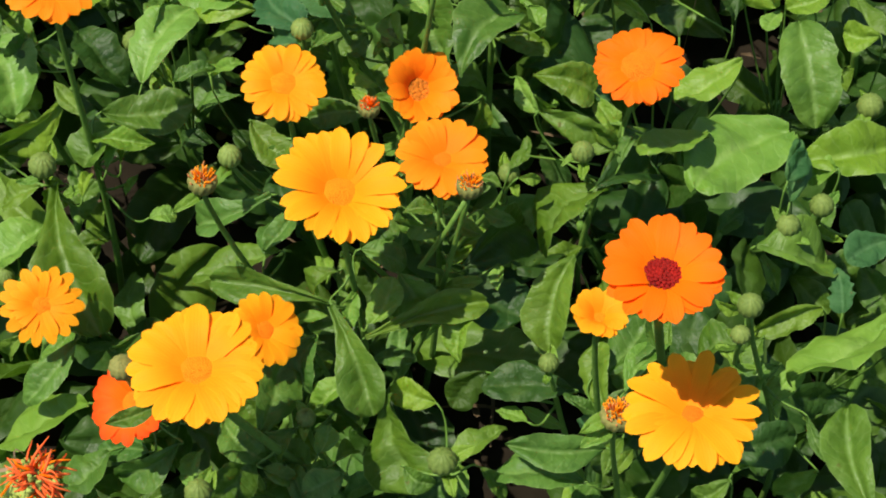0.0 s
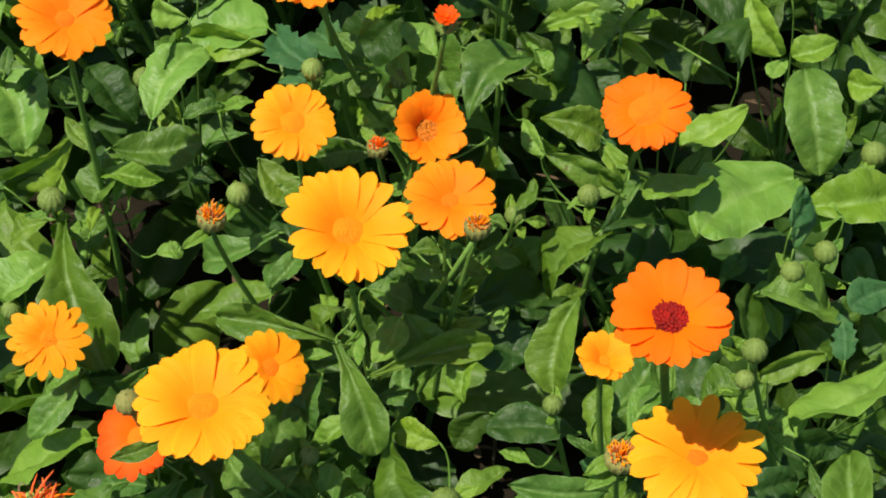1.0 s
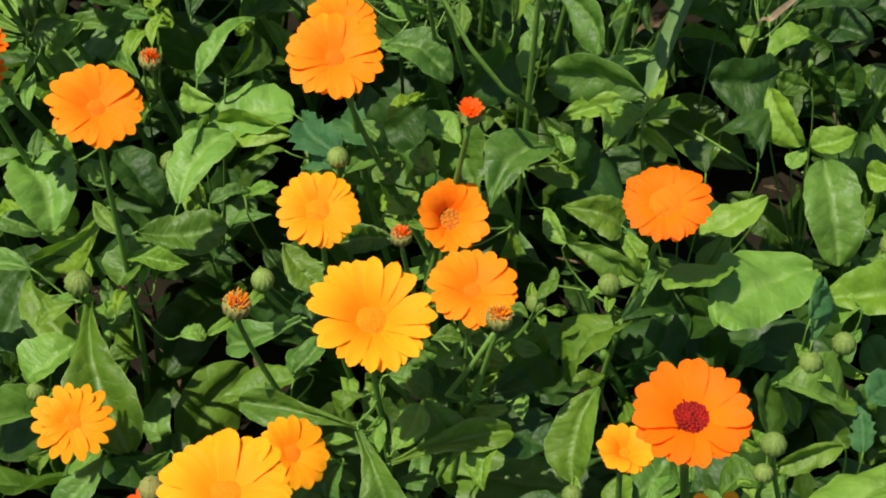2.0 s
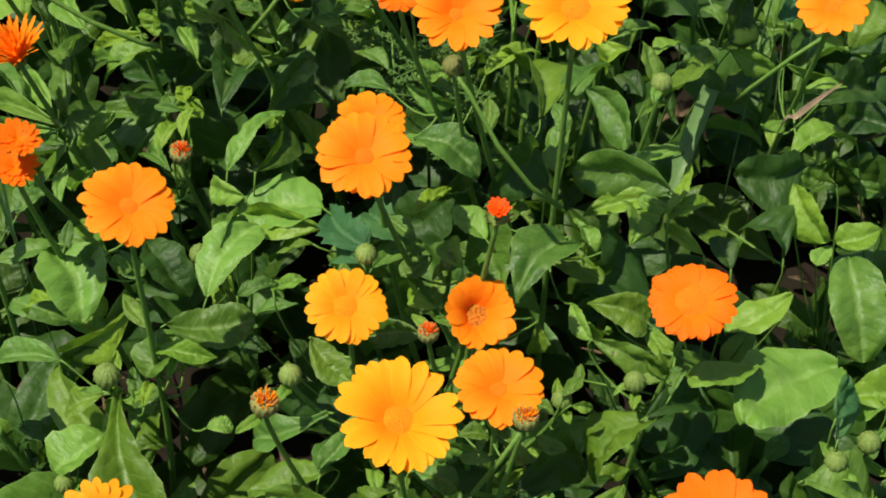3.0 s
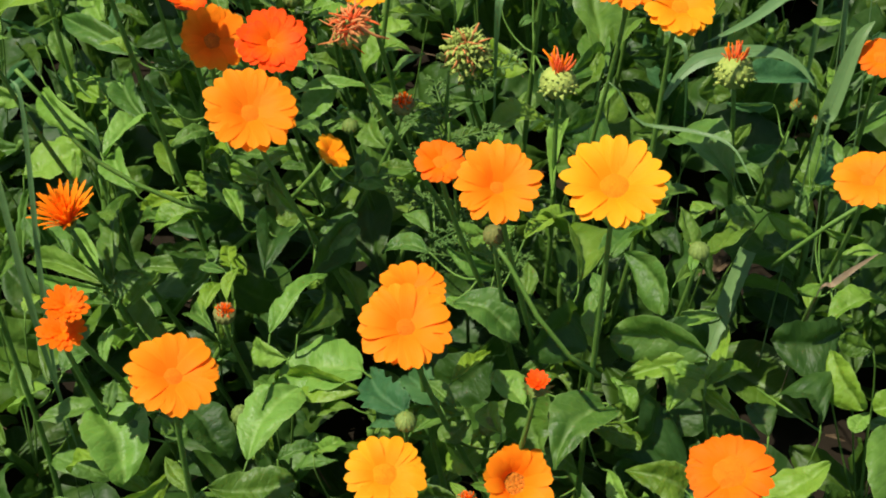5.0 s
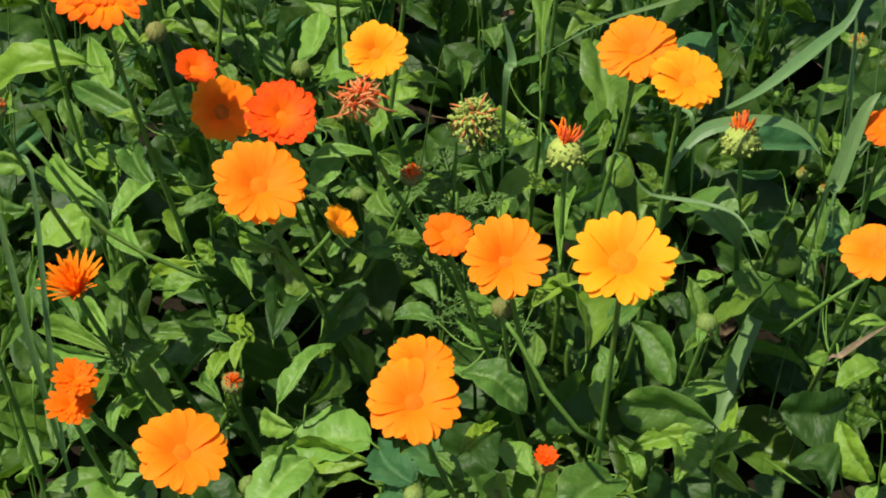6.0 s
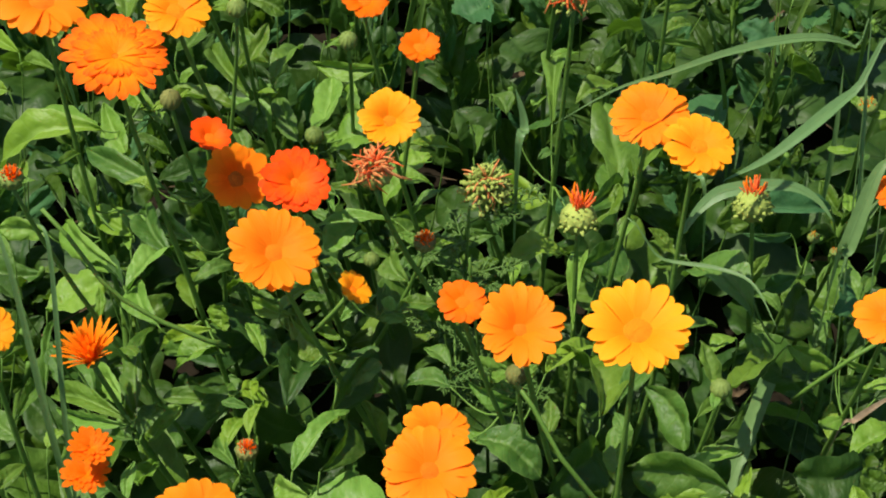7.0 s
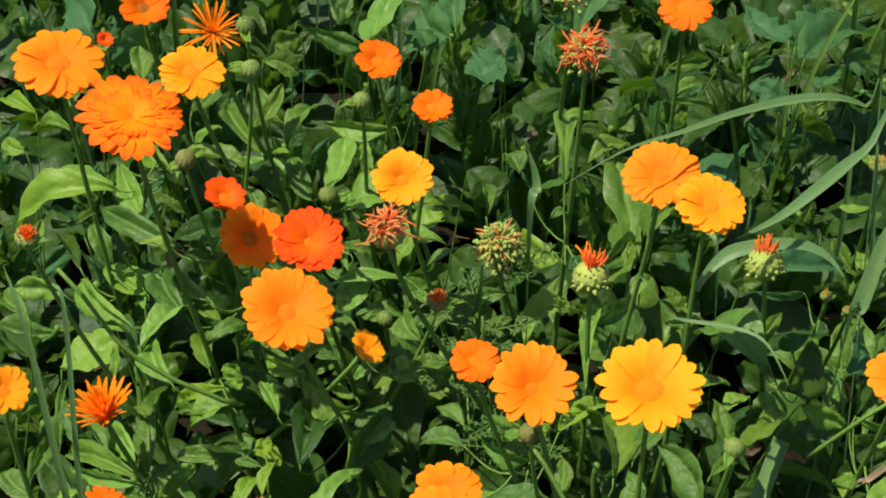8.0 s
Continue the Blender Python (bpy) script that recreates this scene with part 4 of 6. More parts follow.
marigold_bud((-0.070, 0.242, 0.217), (0.063, 0.178, 0.982), 0.0052, (-0.060, 0.311, 0.000), "small green bud low among leaves", seed=60)
marigold_bud((0.088, 0.201, 0.309), (0.026, 0.088, 0.996), 0.0077, (0.095, 0.206, 0.000), "plump bud with yellow tips showing", seed=61, tuft=YELLOW, calyx=CALYX_RED, top=0.5)
marigold_bud((-0.155, 0.230, 0.302), (0.009, 0.060, 0.998), 0.0064, (-0.145, 0.326, 0.000), "striped brown green bud against a petal", seed=62, calyx=CALYX_RED)
marigold_bud((-0.247, 0.333, 0.212), (0.205, 0.105, 0.973), 0.0055, (-0.237, 0.401, 0.000), "small green bud among leaves", seed=63)
marigold_bud((-0.123, 0.192, 0.233), (0.114, 0.223, 0.968), 0.0068, (-0.113, 0.267, 0.000), "round green bud low among leaves", seed=64)
marigold_bud((-0.204, 0.556, 0.249), (0.104, 0.020, 0.994), 0.0070, (-0.188, 0.561, 0.000), "small bud with rust red tips", seed=65, tuft=ORANGE, calyx=CALYX_RED, top=0.5, count=44, cover=0.72)
marigold_bud((0.101, 0.582, 0.304), (-0.035, 0.108, 0.994), 0.0064, (0.055, 0.587, 0.000), "pointed green bud between long leaves", seed=66)
marigold_bud((-0.029, 0.556, 0.341), (-0.018, -0.042, 0.999), 0.0065, (0.022, 0.561, 0.000), "dark closed green bud", seed=67, calyx=CALYX_RED)
marigold_bud((-0.093, 0.664, 0.342), (0.022, -0.101, 0.995), 0.0071, (-0.188, 0.669, 0.000), "small bud with dull red tips", seed=68, tuft=ORANGE, calyx=CALYX_RED, top=0.5, count=44, cover=0.72)
marigold_bud((-0.136, 0.715, 0.267), (0.043, -0.053, 0.998), 0.0056, (-0.126, 0.800, 0.000), "small pale green bud", seed=69)
marigold_bud((-0.278, 0.768, 0.365), (0.139, -0.136, 0.981), 0.0071, (-0.240, 0.817, 0.000), "brownish closed marigold bud", seed=70, calyx=CALYX_RED)
marigold_bud((-0.343, 0.623, 0.426), (0.205, -0.069, 0.976), 0.0073, (-0.220, 0.628, 0.000), "marigold bud with orange tips", seed=71, tuft=ORANGE, top=0.5, count=44, cover=0.72)
marigold_bud((-0.227, 0.783, 0.436), (0.114, -0.189, 0.975), 0.0065, (-0.260, 0.788, 0.000), "round green bud among leaves", seed=72)
marigold_bud((-0.156, 0.804, 0.394), (0.063, -0.177, 0.982), 0.0063, (-0.146, 0.931, 0.000), "round green bud among leaves", seed=73)
marigold_bud((-0.173, 0.734, 0.368), (0.074, -0.119, 0.990), 0.0062, (-0.163, 0.852, 0.000), "green bud above a leaf", seed=74)
marigold_bud((-0.234, 0.811, 0.451), (0.118, -0.213, 0.970), 0.0062, (-0.224, 0.956, 0.000), "greenish yellow marigold bud", seed=75)
marigold_bud((0.185, 0.773, 0.249), (-0.156, -0.062, 0.986), 0.0042, (0.195, 0.853, 0.000), "tiny yellow green bud", seed=76, tuft=YELLOW, top=0.6, count=10)
marigold_bud((0.201, 0.767, 0.241), (-0.166, -0.053, 0.985), 0.0033, (0.211, 0.844, 0.000), "tiny pinkish bud among leaves", seed=77, tuft=ORANGE, top=0.6, count=10)
marigold_bud((0.236, 0.905, 0.264), (-0.173, -0.137, 0.975), 0.0076, (0.246, 0.989, 0.000), "yellow green bud behind grass", seed=78, tuft=YELLOW, top=0.5, count=12)
seed_head((0.008, 0.698, 0.335), (-0.052, 0.297, 0.954), 0.0133, (-0.006, 0.703, 0.000), "spent marigold with green seeds and a red tuft", RUST, seed=79, petals=30, size=1.25, tone=AMBER, fat=1.25, seeds=60)
seed_head((0.132, 0.751, 0.302), (-0.100, 0.290, 0.952), 0.0147, (0.181, 0.756, 0.000), "spent marigold with green seeds and a red tuft", RUST, seed=80, petals=28, size=1.05, tone=AMBER, fat=1.25, seeds=60)
seed_head((-0.056, 0.737, 0.321), (0.046, -0.096, 0.994), 0.0189, (-0.046, 0.840, 0.000), "spent marigold with curled seeds and dry petals", TAN, seed=81, petals=60, droop=True, seeds=80, size=0.75, tone=SEED, wild=150, fat=1.3)
seed_head((-0.123, 0.652, 0.414), (0.029, 0.069, 0.997), 0.0168, (-0.003, 0.657, 0.000), "withered rust coloured marigold with drooping petals", TAN, seed=82, petals=110, droop=True, seeds=6, size=0.56, tone=RUST, wild=125, fat=2.3)
seed_head((-0.001, 0.814, 0.434), (-0.039, -0.123, 0.992), 0.0166, (-0.016, 0.819, 0.000), "withered red marigold above green seeds", RUST, seed=83, petals=120, droop=True, seeds=44, size=0.64, tone=TAN, wild=118, fat=2.0)
seed_head((-0.198, 0.179, 0.271), (0.177, 0.309, 0.934), 0.0182, (-0.188, 0.266, 0.000), "withered red marigold low beside dry stalks", RUST, seed=84, petals=80, droop=True, seeds=20, size=0.55, tone=AMBER, wild=110, fat=1.9)
seed_head((-0.011, 0.898, 0.420), (-0.031, -0.157, 0.987), 0.0123, (-0.001, 1.033, 0.000), "withered orange marigold far back", RUST, seed=85, petals=24, droop=True, size=0.7)

# ---- feathery weed between the flowers ----
FROND = plain_material("green_frond", (0.045, 0.115, 0.018), (0.130, 0.220, 0.050), 300.0, 0.6, 0.2)


def feather_weed(x, y, tall, seed):
    """A small weed with fine, twice-divided leaves."""
    r = random.Random(seed)
    thing = root("feathery_weed", (x, y, 0), "fine feathery green weed between the marigolds", "weed", "feathery weeds")
    line = add_stem(thing, (x, y, -0.004), (x + r.uniform(-0.02, 0.02), y, tall), (0, 0, 1), 0.0011)
    for k in range(9):
        p = line[5 + k]
        a = k * 2.4 + r.uniform(-0.4, 0.4)
        out = Vector((math.cos(a), math.sin(a), 0.35)).normalized()
        side = out.cross(Vector((0, 0, 1))).normalized()
        L = r.uniform(0.035, 0.055)
        verts, faces = [], []

        def hair(a0, a1, w):
            tv, tf = tube([a0, (a0 + a1) * 0.5 + Vector((0, 0, 0.0012)), a1], [w, w, w * 0.5], 4)
            n = len(verts)
            verts.extend(tv)
            faces.extend(tuple(n + i for i in f) for f in tf)

        hair(p, p + out * L, 0.0007)
        for i in range(7):
            q = p + out * L * (0.2 + 0.75 * i / 6)
            for s in (-1, 1):
                if r.random() < 0.3:
                    continue
                d = (out * 0.7 + side * s + Vector((0, 0, r.uniform(-0.1, 0.4)))).normalized()
                e = q + d * L * r.uniform(0.16, 0.42) * (1.1 - i / 9)
                hair(q, e, 0.0007)
                for h in (0.45, 0.75):
                    m = q + (e - q) * h
                    hair(m, m + (out + side * s * 0.2).normalized() * L * 0.10, 0.0007)
                    hair(m, m + (side * s - out * 0.1).normalized() * L * 0.10, 0.0007)
        me = mesh_of("frond", [w - thing.location for w in verts], faces, [FROND])
        part("frond", me, thing, Matrix.Translation(thing.location))


feather_weed(-0.050, 0.690, 0.300, 1)
feather_weed(-0.085, 0.725, 0.315, 2)
feather_weed(-0.035, 0.650, 0.270, 3)


CLEAR = {}
TRACED_LEAVES = set()


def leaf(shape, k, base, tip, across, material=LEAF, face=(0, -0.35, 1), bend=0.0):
    """A leaf traced to fit the camera's view, across metres wide, on the nearest plant of the bed. It lies flatter than
    the rest.
    """
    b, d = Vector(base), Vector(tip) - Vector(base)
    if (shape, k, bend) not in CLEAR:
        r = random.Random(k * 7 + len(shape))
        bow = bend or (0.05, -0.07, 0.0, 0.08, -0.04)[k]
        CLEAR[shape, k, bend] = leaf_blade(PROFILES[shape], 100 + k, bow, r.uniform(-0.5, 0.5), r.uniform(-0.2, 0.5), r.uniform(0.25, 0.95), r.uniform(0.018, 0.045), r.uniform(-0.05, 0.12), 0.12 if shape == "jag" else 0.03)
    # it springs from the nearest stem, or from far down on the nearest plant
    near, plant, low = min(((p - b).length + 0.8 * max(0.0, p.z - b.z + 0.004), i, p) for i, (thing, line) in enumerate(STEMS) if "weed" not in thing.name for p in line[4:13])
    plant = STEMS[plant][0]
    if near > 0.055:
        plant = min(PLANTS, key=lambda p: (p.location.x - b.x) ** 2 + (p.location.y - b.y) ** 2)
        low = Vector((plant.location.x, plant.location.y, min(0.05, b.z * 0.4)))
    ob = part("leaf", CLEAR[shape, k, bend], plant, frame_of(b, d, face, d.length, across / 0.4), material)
    TRACED_LEAVES.add(ob.name)
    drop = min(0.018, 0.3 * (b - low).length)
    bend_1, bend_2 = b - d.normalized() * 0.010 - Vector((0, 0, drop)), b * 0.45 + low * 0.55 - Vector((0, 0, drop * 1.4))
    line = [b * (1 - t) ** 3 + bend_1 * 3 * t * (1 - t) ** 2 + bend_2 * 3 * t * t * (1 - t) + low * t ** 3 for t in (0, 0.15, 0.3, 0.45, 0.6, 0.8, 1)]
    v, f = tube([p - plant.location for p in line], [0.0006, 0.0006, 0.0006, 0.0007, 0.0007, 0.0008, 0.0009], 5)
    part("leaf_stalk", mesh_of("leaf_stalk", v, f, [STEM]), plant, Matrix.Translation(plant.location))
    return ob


# ---- leaves traced to fit the camera's view ----
leaf("oval", 0, (-0.196, 0.427, 0.243), (-0.145, 0.440, 0.232), 0.028, LEAF, (0.266, -0.230, 0.936), 0.05)
leaf("spoon", 1, (-0.218, 0.448, 0.238), (-0.267, 0.430, 0.206), 0.025, LEAF_PALE, (0.212, -0.957, 0.197))
leaf("oval", 2, (-0.175, 0.450, 0.239), (-0.149, 0.503, 0.247), 0.034, LEAF_PALE, (-0.224, -0.035, 0.974), -0.05)
leaf("oval", 3, (-0.169, 0.480, 0.248), (-0.168, 0.520, 0.235), 0.016, LEAF, (-0.482, 0.275, 0.832))
leaf("oval", 4, (-0.134, 0.453, 0.243), (-0.120, 0.478, 0.227), 0.018, LEAF_PALE, (-0.127, 0.571, 0.811))
leaf("lance", 0, (-0.157, 0.454, 0.236), (-0.133, 0.465, 0.239), 0.012, LEAF, (-0.139, 0.058, 0.989))
leaf("oval", 1, (-0.190, 0.431, 0.230), (-0.211, 0.406, 0.218), 0.032, LEAF, (-0.438, -0.069, 0.896))
leaf("lance", 2, (-0.193, 0.398, 0.225), (-0.178, 0.428, 0.233), 0.009, LEAF_PALE, (-0.469, 0.001, 0.883))
leaf("lance", 3, (-0.185, 0.401, 0.226), (-0.189, 0.434, 0.226), 0.005, LEAF_PALE, (0.023, 0.029, 0.999))
leaf("oval", 4, (-0.168, 0.425, 0.231), (-0.154, 0.430, 0.210), 0.015, LEAF_SHADED, (0.599, 0.593, 0.539))
leaf("spoon", 0, (-0.220, 0.385, 0.229), (-0.190, 0.297, 0.213), 0.040, LEAF, (-0.146, -0.232, 0.962), 0.05)
leaf("oval", 1, (-0.228, 0.366, 0.215), (-0.257, 0.345, 0.209), 0.038, LEAF_PALE, (-0.294, 0.117, 0.949))
leaf("oval", 2, (-0.231, 0.388, 0.223), (-0.257, 0.385, 0.205), 0.019, LEAF, (-0.545, -0.178, 0.820))
leaf("oval", 3, (-0.215, 0.385, 0.230), (-0.229, 0.385, 0.207), 0.013, LEAF_PALE, (-0.819, 0.240, 0.521))
leaf("spoon", 4, (-0.093, 0.372, 0.239), (-0.141, 0.370, 0.211), 0.023, LEAF, (-0.489, -0.158, 0.858), -0.10)
leaf("oval", 0, (-0.109, 0.426, 0.236), (-0.083, 0.402, 0.225), 0.021, LEAF, (0.110, -0.292, 0.950))
leaf("lance", 1, (-0.183, 0.417, 0.189), (-0.187, 0.401, 0.192), 0.008, LEAF_PALE, (-0.282, 0.263, 0.923))
leaf("oval", 2, (-0.173, 0.389, 0.186), (-0.157, 0.393, 0.183), 0.013, LEAF_PALE, (0.181, 0.121, 0.976))
leaf("oval", 3, (-0.223, 0.504, 0.220), (-0.190, 0.469, 0.217), 0.030, LEAF_SHADED, (0.216, 0.138, 0.967))
leaf("oval", 4, (-0.224, 0.472, 0.235), (-0.239, 0.478, 0.237), 0.012, LEAF, (-0.279, -0.852, 0.444))
leaf("oval", 0, (-0.227, 0.508, 0.234), (-0.215, 0.535, 0.221), 0.018, LEAF_PALE, (-0.007, 0.450, 0.893))
leaf("oval", 1, (-0.106, 0.502, 0.244), (-0.160, 0.520, 0.228), 0.022, LEAF_PALE, (-0.411, -0.757, 0.508), 0.10)
leaf("oval", 2, (-0.113, 0.491, 0.243), (-0.142, 0.497, 0.217), 0.017, LEAF, (-0.577, 0.377, 0.724))
leaf("oval", 3, (-0.264, 0.480, 0.225), (-0.251, 0.491, 0.233), 0.016, LEAF_SHADED, (0.153, -0.687, 0.710))
leaf("spoon", 4, (-0.276, 0.493, 0.205), (-0.255, 0.490, 0.183), 0.022, LEAF_PALE, (0.563, -0.546, 0.620))
leaf("oval", 0, (-0.242, 0.428, 0.212), (-0.265, 0.422, 0.194), 0.021, LEAF_SHADED, (0.163, -0.983, 0.086))
leaf("lance", 1, (-0.080, 0.363, 0.235), (-0.097, 0.338, 0.232), 0.015, LEAF, (-0.156, -0.035, 0.987))
leaf("oval", 2, (-0.204, 0.376, 0.230), (-0.206, 0.405, 0.212), 0.008, LEAF_PALE, (-0.137, 0.516, 0.846))
leaf("heart", 3, (-0.002, 0.511, 0.247), (0.011, 0.473, 0.228), 0.042, LEAF, (-0.668, -0.497, 0.554))
leaf("heart", 4, (0.047, 0.499, 0.247), (0.015, 0.453, 0.246), 0.036, LEAF, (-0.052, 0.013, 0.999), 0.08)
leaf("heart", 0, (0.096, 0.449, 0.233), (0.059, 0.454, 0.243), 0.025, LEAF, (0.160, -0.564, 0.810))
leaf("heart", 1, (0.083, 0.524, 0.219), (0.052, 0.498, 0.197), 0.052, LEAF_SHADED, (0.404, -0.811, 0.423))
leaf("oval", 2, (0.061, 0.430, 0.241), (0.108, 0.415, 0.229), 0.020, LEAF, (-0.170, -0.873, 0.456), -0.05)
leaf("oval", 3, (-0.033, 0.449, 0.239), (-0.051, 0.479, 0.224), 0.018, LEAF_PALE, (-0.877, -0.434, 0.206))
leaf("oval", 4, (-0.041, 0.486, 0.242), (-0.057, 0.472, 0.240), 0.016, LEAF, (0.020, -0.169, 0.985))
leaf("oval", 0, (-0.042, 0.430, 0.238), (-0.075, 0.434, 0.227), 0.018, LEAF, (-0.278, -0.728, 0.627))
leaf("oval", 1, (0.028, 0.445, 0.235), (0.025, 0.437, 0.210), 0.011, LEAF, (0.114, -0.943, 0.314))
leaf("oval", 2, (0.049, 0.460, 0.234), (0.060, 0.434, 0.234), 0.013, LEAF_PALE, (-0.642, -0.278, 0.714))
leaf("oval", 3, (0.060, 0.448, 0.232), (0.075, 0.460, 0.206), 0.010, LEAF_PALE, (0.423, -0.895, -0.145))
leaf("lance", 4, (0.005, 0.344, 0.243), (-0.025, 0.360, 0.227), 0.013, LEAF, (-0.576, -0.750, 0.325), 0.10)
leaf("lance", 0, (0.001, 0.359, 0.240), (-0.018, 0.358, 0.244), 0.011, LEAF, (0.216, 0.015, 0.976))
leaf("lance", 1, (0.009, 0.354, 0.244), (0.028, 0.342, 0.245), 0.010, LEAF, (-0.201, -0.255, 0.946), 0.10)
leaf("lance", 2, (0.027, 0.360, 0.243), (0.046, 0.354, 0.239), 0.010, LEAF, (0.052, -0.452, 0.891), 0.10)
leaf("lance", 3, (0.043, 0.388, 0.240), (0.055, 0.410, 0.242), 0.013, LEAF, (-0.549, 0.203, 0.811))
leaf("lance", 4, (0.048, 0.384, 0.239), (0.062, 0.386, 0.233), 0.007, LEAF_PALE, (0.396, -0.694, 0.601))
leaf("lance", 0, (0.038, 0.377, 0.239), (0.025, 0.383, 0.241), 0.008, LEAF, (0.025, -0.188, 0.982))
leaf("oval", 1, (0.018, 0.337, 0.217), (0.055, 0.376, 0.200), 0.033, LEAF_SHADED, (0.680, -0.372, 0.632))
leaf("oval", 2, (0.102, 0.387, 0.223), (0.062, 0.356, 0.202), 0.051, LEAF, (-0.617, 0.309, 0.724), 0.05)
leaf("oval", 3, (-0.022, 0.369, 0.231), (-0.037, 0.345, 0.224), 0.018, LEAF, (0.588, -0.548, 0.595))
leaf("lance", 4, (-0.096, 0.336, 0.231), (-0.088, 0.375, 0.214), 0.012, LEAF, (-0.491, 0.439, 0.753))
leaf("oval", 0, (0.277, 0.376, 0.184), (0.245, 0.357, 0.188), 0.023, LEAF_BLUE, (0.204, -0.145, 0.968))
leaf("oval", 1, (0.189, 0.361, 0.201), (0.237, 0.364, 0.181), 0.042, LEAF, (0.364, 0.241, 0.900), 0.08)
leaf("oval", 2, (-0.200, 0.289, 0.218), (-0.229, 0.258, 0.201), 0.021, LEAF, (-0.256, -0.275, 0.927), -0.08)
leaf("oval", 3, (-0.232, 0.301, 0.204), (-0.247, 0.297, 0.179), 0.011, LEAF, (-0.478, -0.791, 0.381))
leaf("oval", 4, (-0.192, 0.257, 0.204), (-0.246, 0.237, 0.182), 0.046, LEAF_PALE, (-0.476, 0.405, 0.781), 0.08)
leaf("oval", 0, (-0.155, 0.225, 0.210), (-0.187, 0.237, 0.184), 0.017, LEAF, (-0.655, -0.118, 0.747))
leaf("oval", 1, (-0.138, 0.226, 0.218), (-0.174, 0.217, 0.195), 0.019, LEAF, (-0.167, -0.795, 0.584))
leaf("oval", 2, (-0.129, 0.203, 0.210), (-0.131, 0.234, 0.192), 0.017, LEAF_PALE, (-0.618, 0.370, 0.694))
leaf("oval", 3, (-0.115, 0.243, 0.213), (-0.092, 0.219, 0.214), 0.020, LEAF, (-0.099, -0.054, 0.994))
leaf("oval", 4, (-0.095, 0.232, 0.218), (-0.083, 0.278, 0.226), 0.027, LEAF, (0.538, -0.282, 0.794), 0.05)
leaf("oval", 0, (-0.088, 0.339, 0.232), (-0.138, 0.331, 0.208), 0.027, LEAF, (-0.460, 0.234, 0.856), 0.08)
leaf("spoon", 1, (-0.058, 0.304, 0.234), (-0.125, 0.320, 0.232), 0.019, LEAF, (-0.166, -0.586, 0.793), 0.06)
leaf("lance", 2, (-0.164, 0.296, 0.215), (-0.187, 0.297, 0.191), 0.009, LEAF, (-0.206, -0.967, 0.149))
leaf("oval", 3, (-0.074, 0.235, 0.220), (-0.086, 0.218, 0.201), 0.019, LEAF, (-0.503, -0.437, 0.746))
leaf("oval", 4, (-0.099, 0.223, 0.211), (-0.118, 0.198, 0.203), 0.029, LEAF, (0.598, -0.621, 0.507))
leaf("lance", 0, (-0.092, 0.213, 0.216), (-0.073, 0.208, 0.208), 0.012, LEAF, (0.352, -0.115, 0.929))
leaf("oval", 1, (-0.140, 0.243, 0.210), (-0.160, 0.242, 0.184), 0.014, LEAF, (-0.400, -0.862, 0.311))
leaf("oval", 2, (-0.140, 0.250, 0.191), (-0.106, 0.231, 0.177), 0.042, LEAF_SHADED, (0.501, 0.329, 0.800))
leaf("oval", 3, (-0.065, 0.289, 0.222), (-0.071, 0.260, 0.212), 0.022, LEAF, (-0.329, -0.243, 0.912))
leaf("spoon", 4, (-0.057, 0.300, 0.239), (-0.034, 0.244, 0.216), 0.026, LEAF, (-0.144, -0.411, 0.900))
leaf("oval", 0, (-0.037, 0.294, 0.228), (-0.023, 0.320, 0.234), 0.021, LEAF_PALE, (-0.392, -0.011, 0.920))
leaf("spoon", 1, (-0.039, 0.288, 0.223), (0.029, 0.311, 0.223), 0.018, LEAF, (0.125, -0.388, 0.913), -0.06)
leaf("oval", 2, (-0.020, 0.322, 0.236), (0.004, 0.305, 0.213), 0.029, LEAF, (-0.072, -0.850, 0.522))
leaf("oval", 3, (0.026, 0.306, 0.223), (0.012, 0.278, 0.216), 0.017, LEAF_PALE, (-0.446, 0.008, 0.895))
leaf("lance", 4, (0.037, 0.334, 0.225), (0.035, 0.318, 0.224), 0.010, LEAF_PALE, (-0.558, 0.024, 0.830))
leaf("oval", 0, (0.018, 0.337, 0.217), (0.051, 0.310, 0.205), 0.039, LEAF_SHADED, (0.316, -0.046, 0.948))
leaf("oval", 1, (0.079, 0.339, 0.227), (0.064, 0.290, 0.202), 0.028, LEAF, (-0.401, -0.330, 0.855), 0.06)
leaf("oval", 2, (0.001, 0.255, 0.209), (-0.025, 0.266, 0.205), 0.017, LEAF_PALE, (-0.304, -0.488, 0.818))
leaf("spoon", 3, (-0.026, 0.254, 0.224), (-0.007, 0.209, 0.193), 0.048, LEAF, (-0.624, -0.600, 0.501))
leaf("lance", 4, (0.008, 0.212, 0.219), (0.038, 0.237, 0.220), 0.020, LEAF, (-0.348, 0.373, 0.860), 0.08)
leaf("oval", 0, (0.076, 0.260, 0.216), (0.026, 0.262, 0.212), 0.024, LEAF_SHADED, (-0.085, -0.112, 0.990), 0.06)
leaf("lance", 1, (0.092, 0.223, 0.221), (0.037, 0.222, 0.228), 0.020, LEAF, (0.128, -0.375, 0.918))
leaf("oval", 2, (0.081, 0.207, 0.210), (0.032, 0.213, 0.208), 0.028, LEAF, (0.004, 0.287, 0.958))
leaf("lance", 3, (0.051, 0.245, 0.206), (0.034, 0.253, 0.202), 0.010, LEAF_PALE, (-0.083, 0.332, 0.940))
leaf("lance", 4, (-0.045, 0.266, 0.220), (-0.070, 0.250, 0.204), 0.016, LEAF_PALE, (-0.526, -0.042, 0.849))
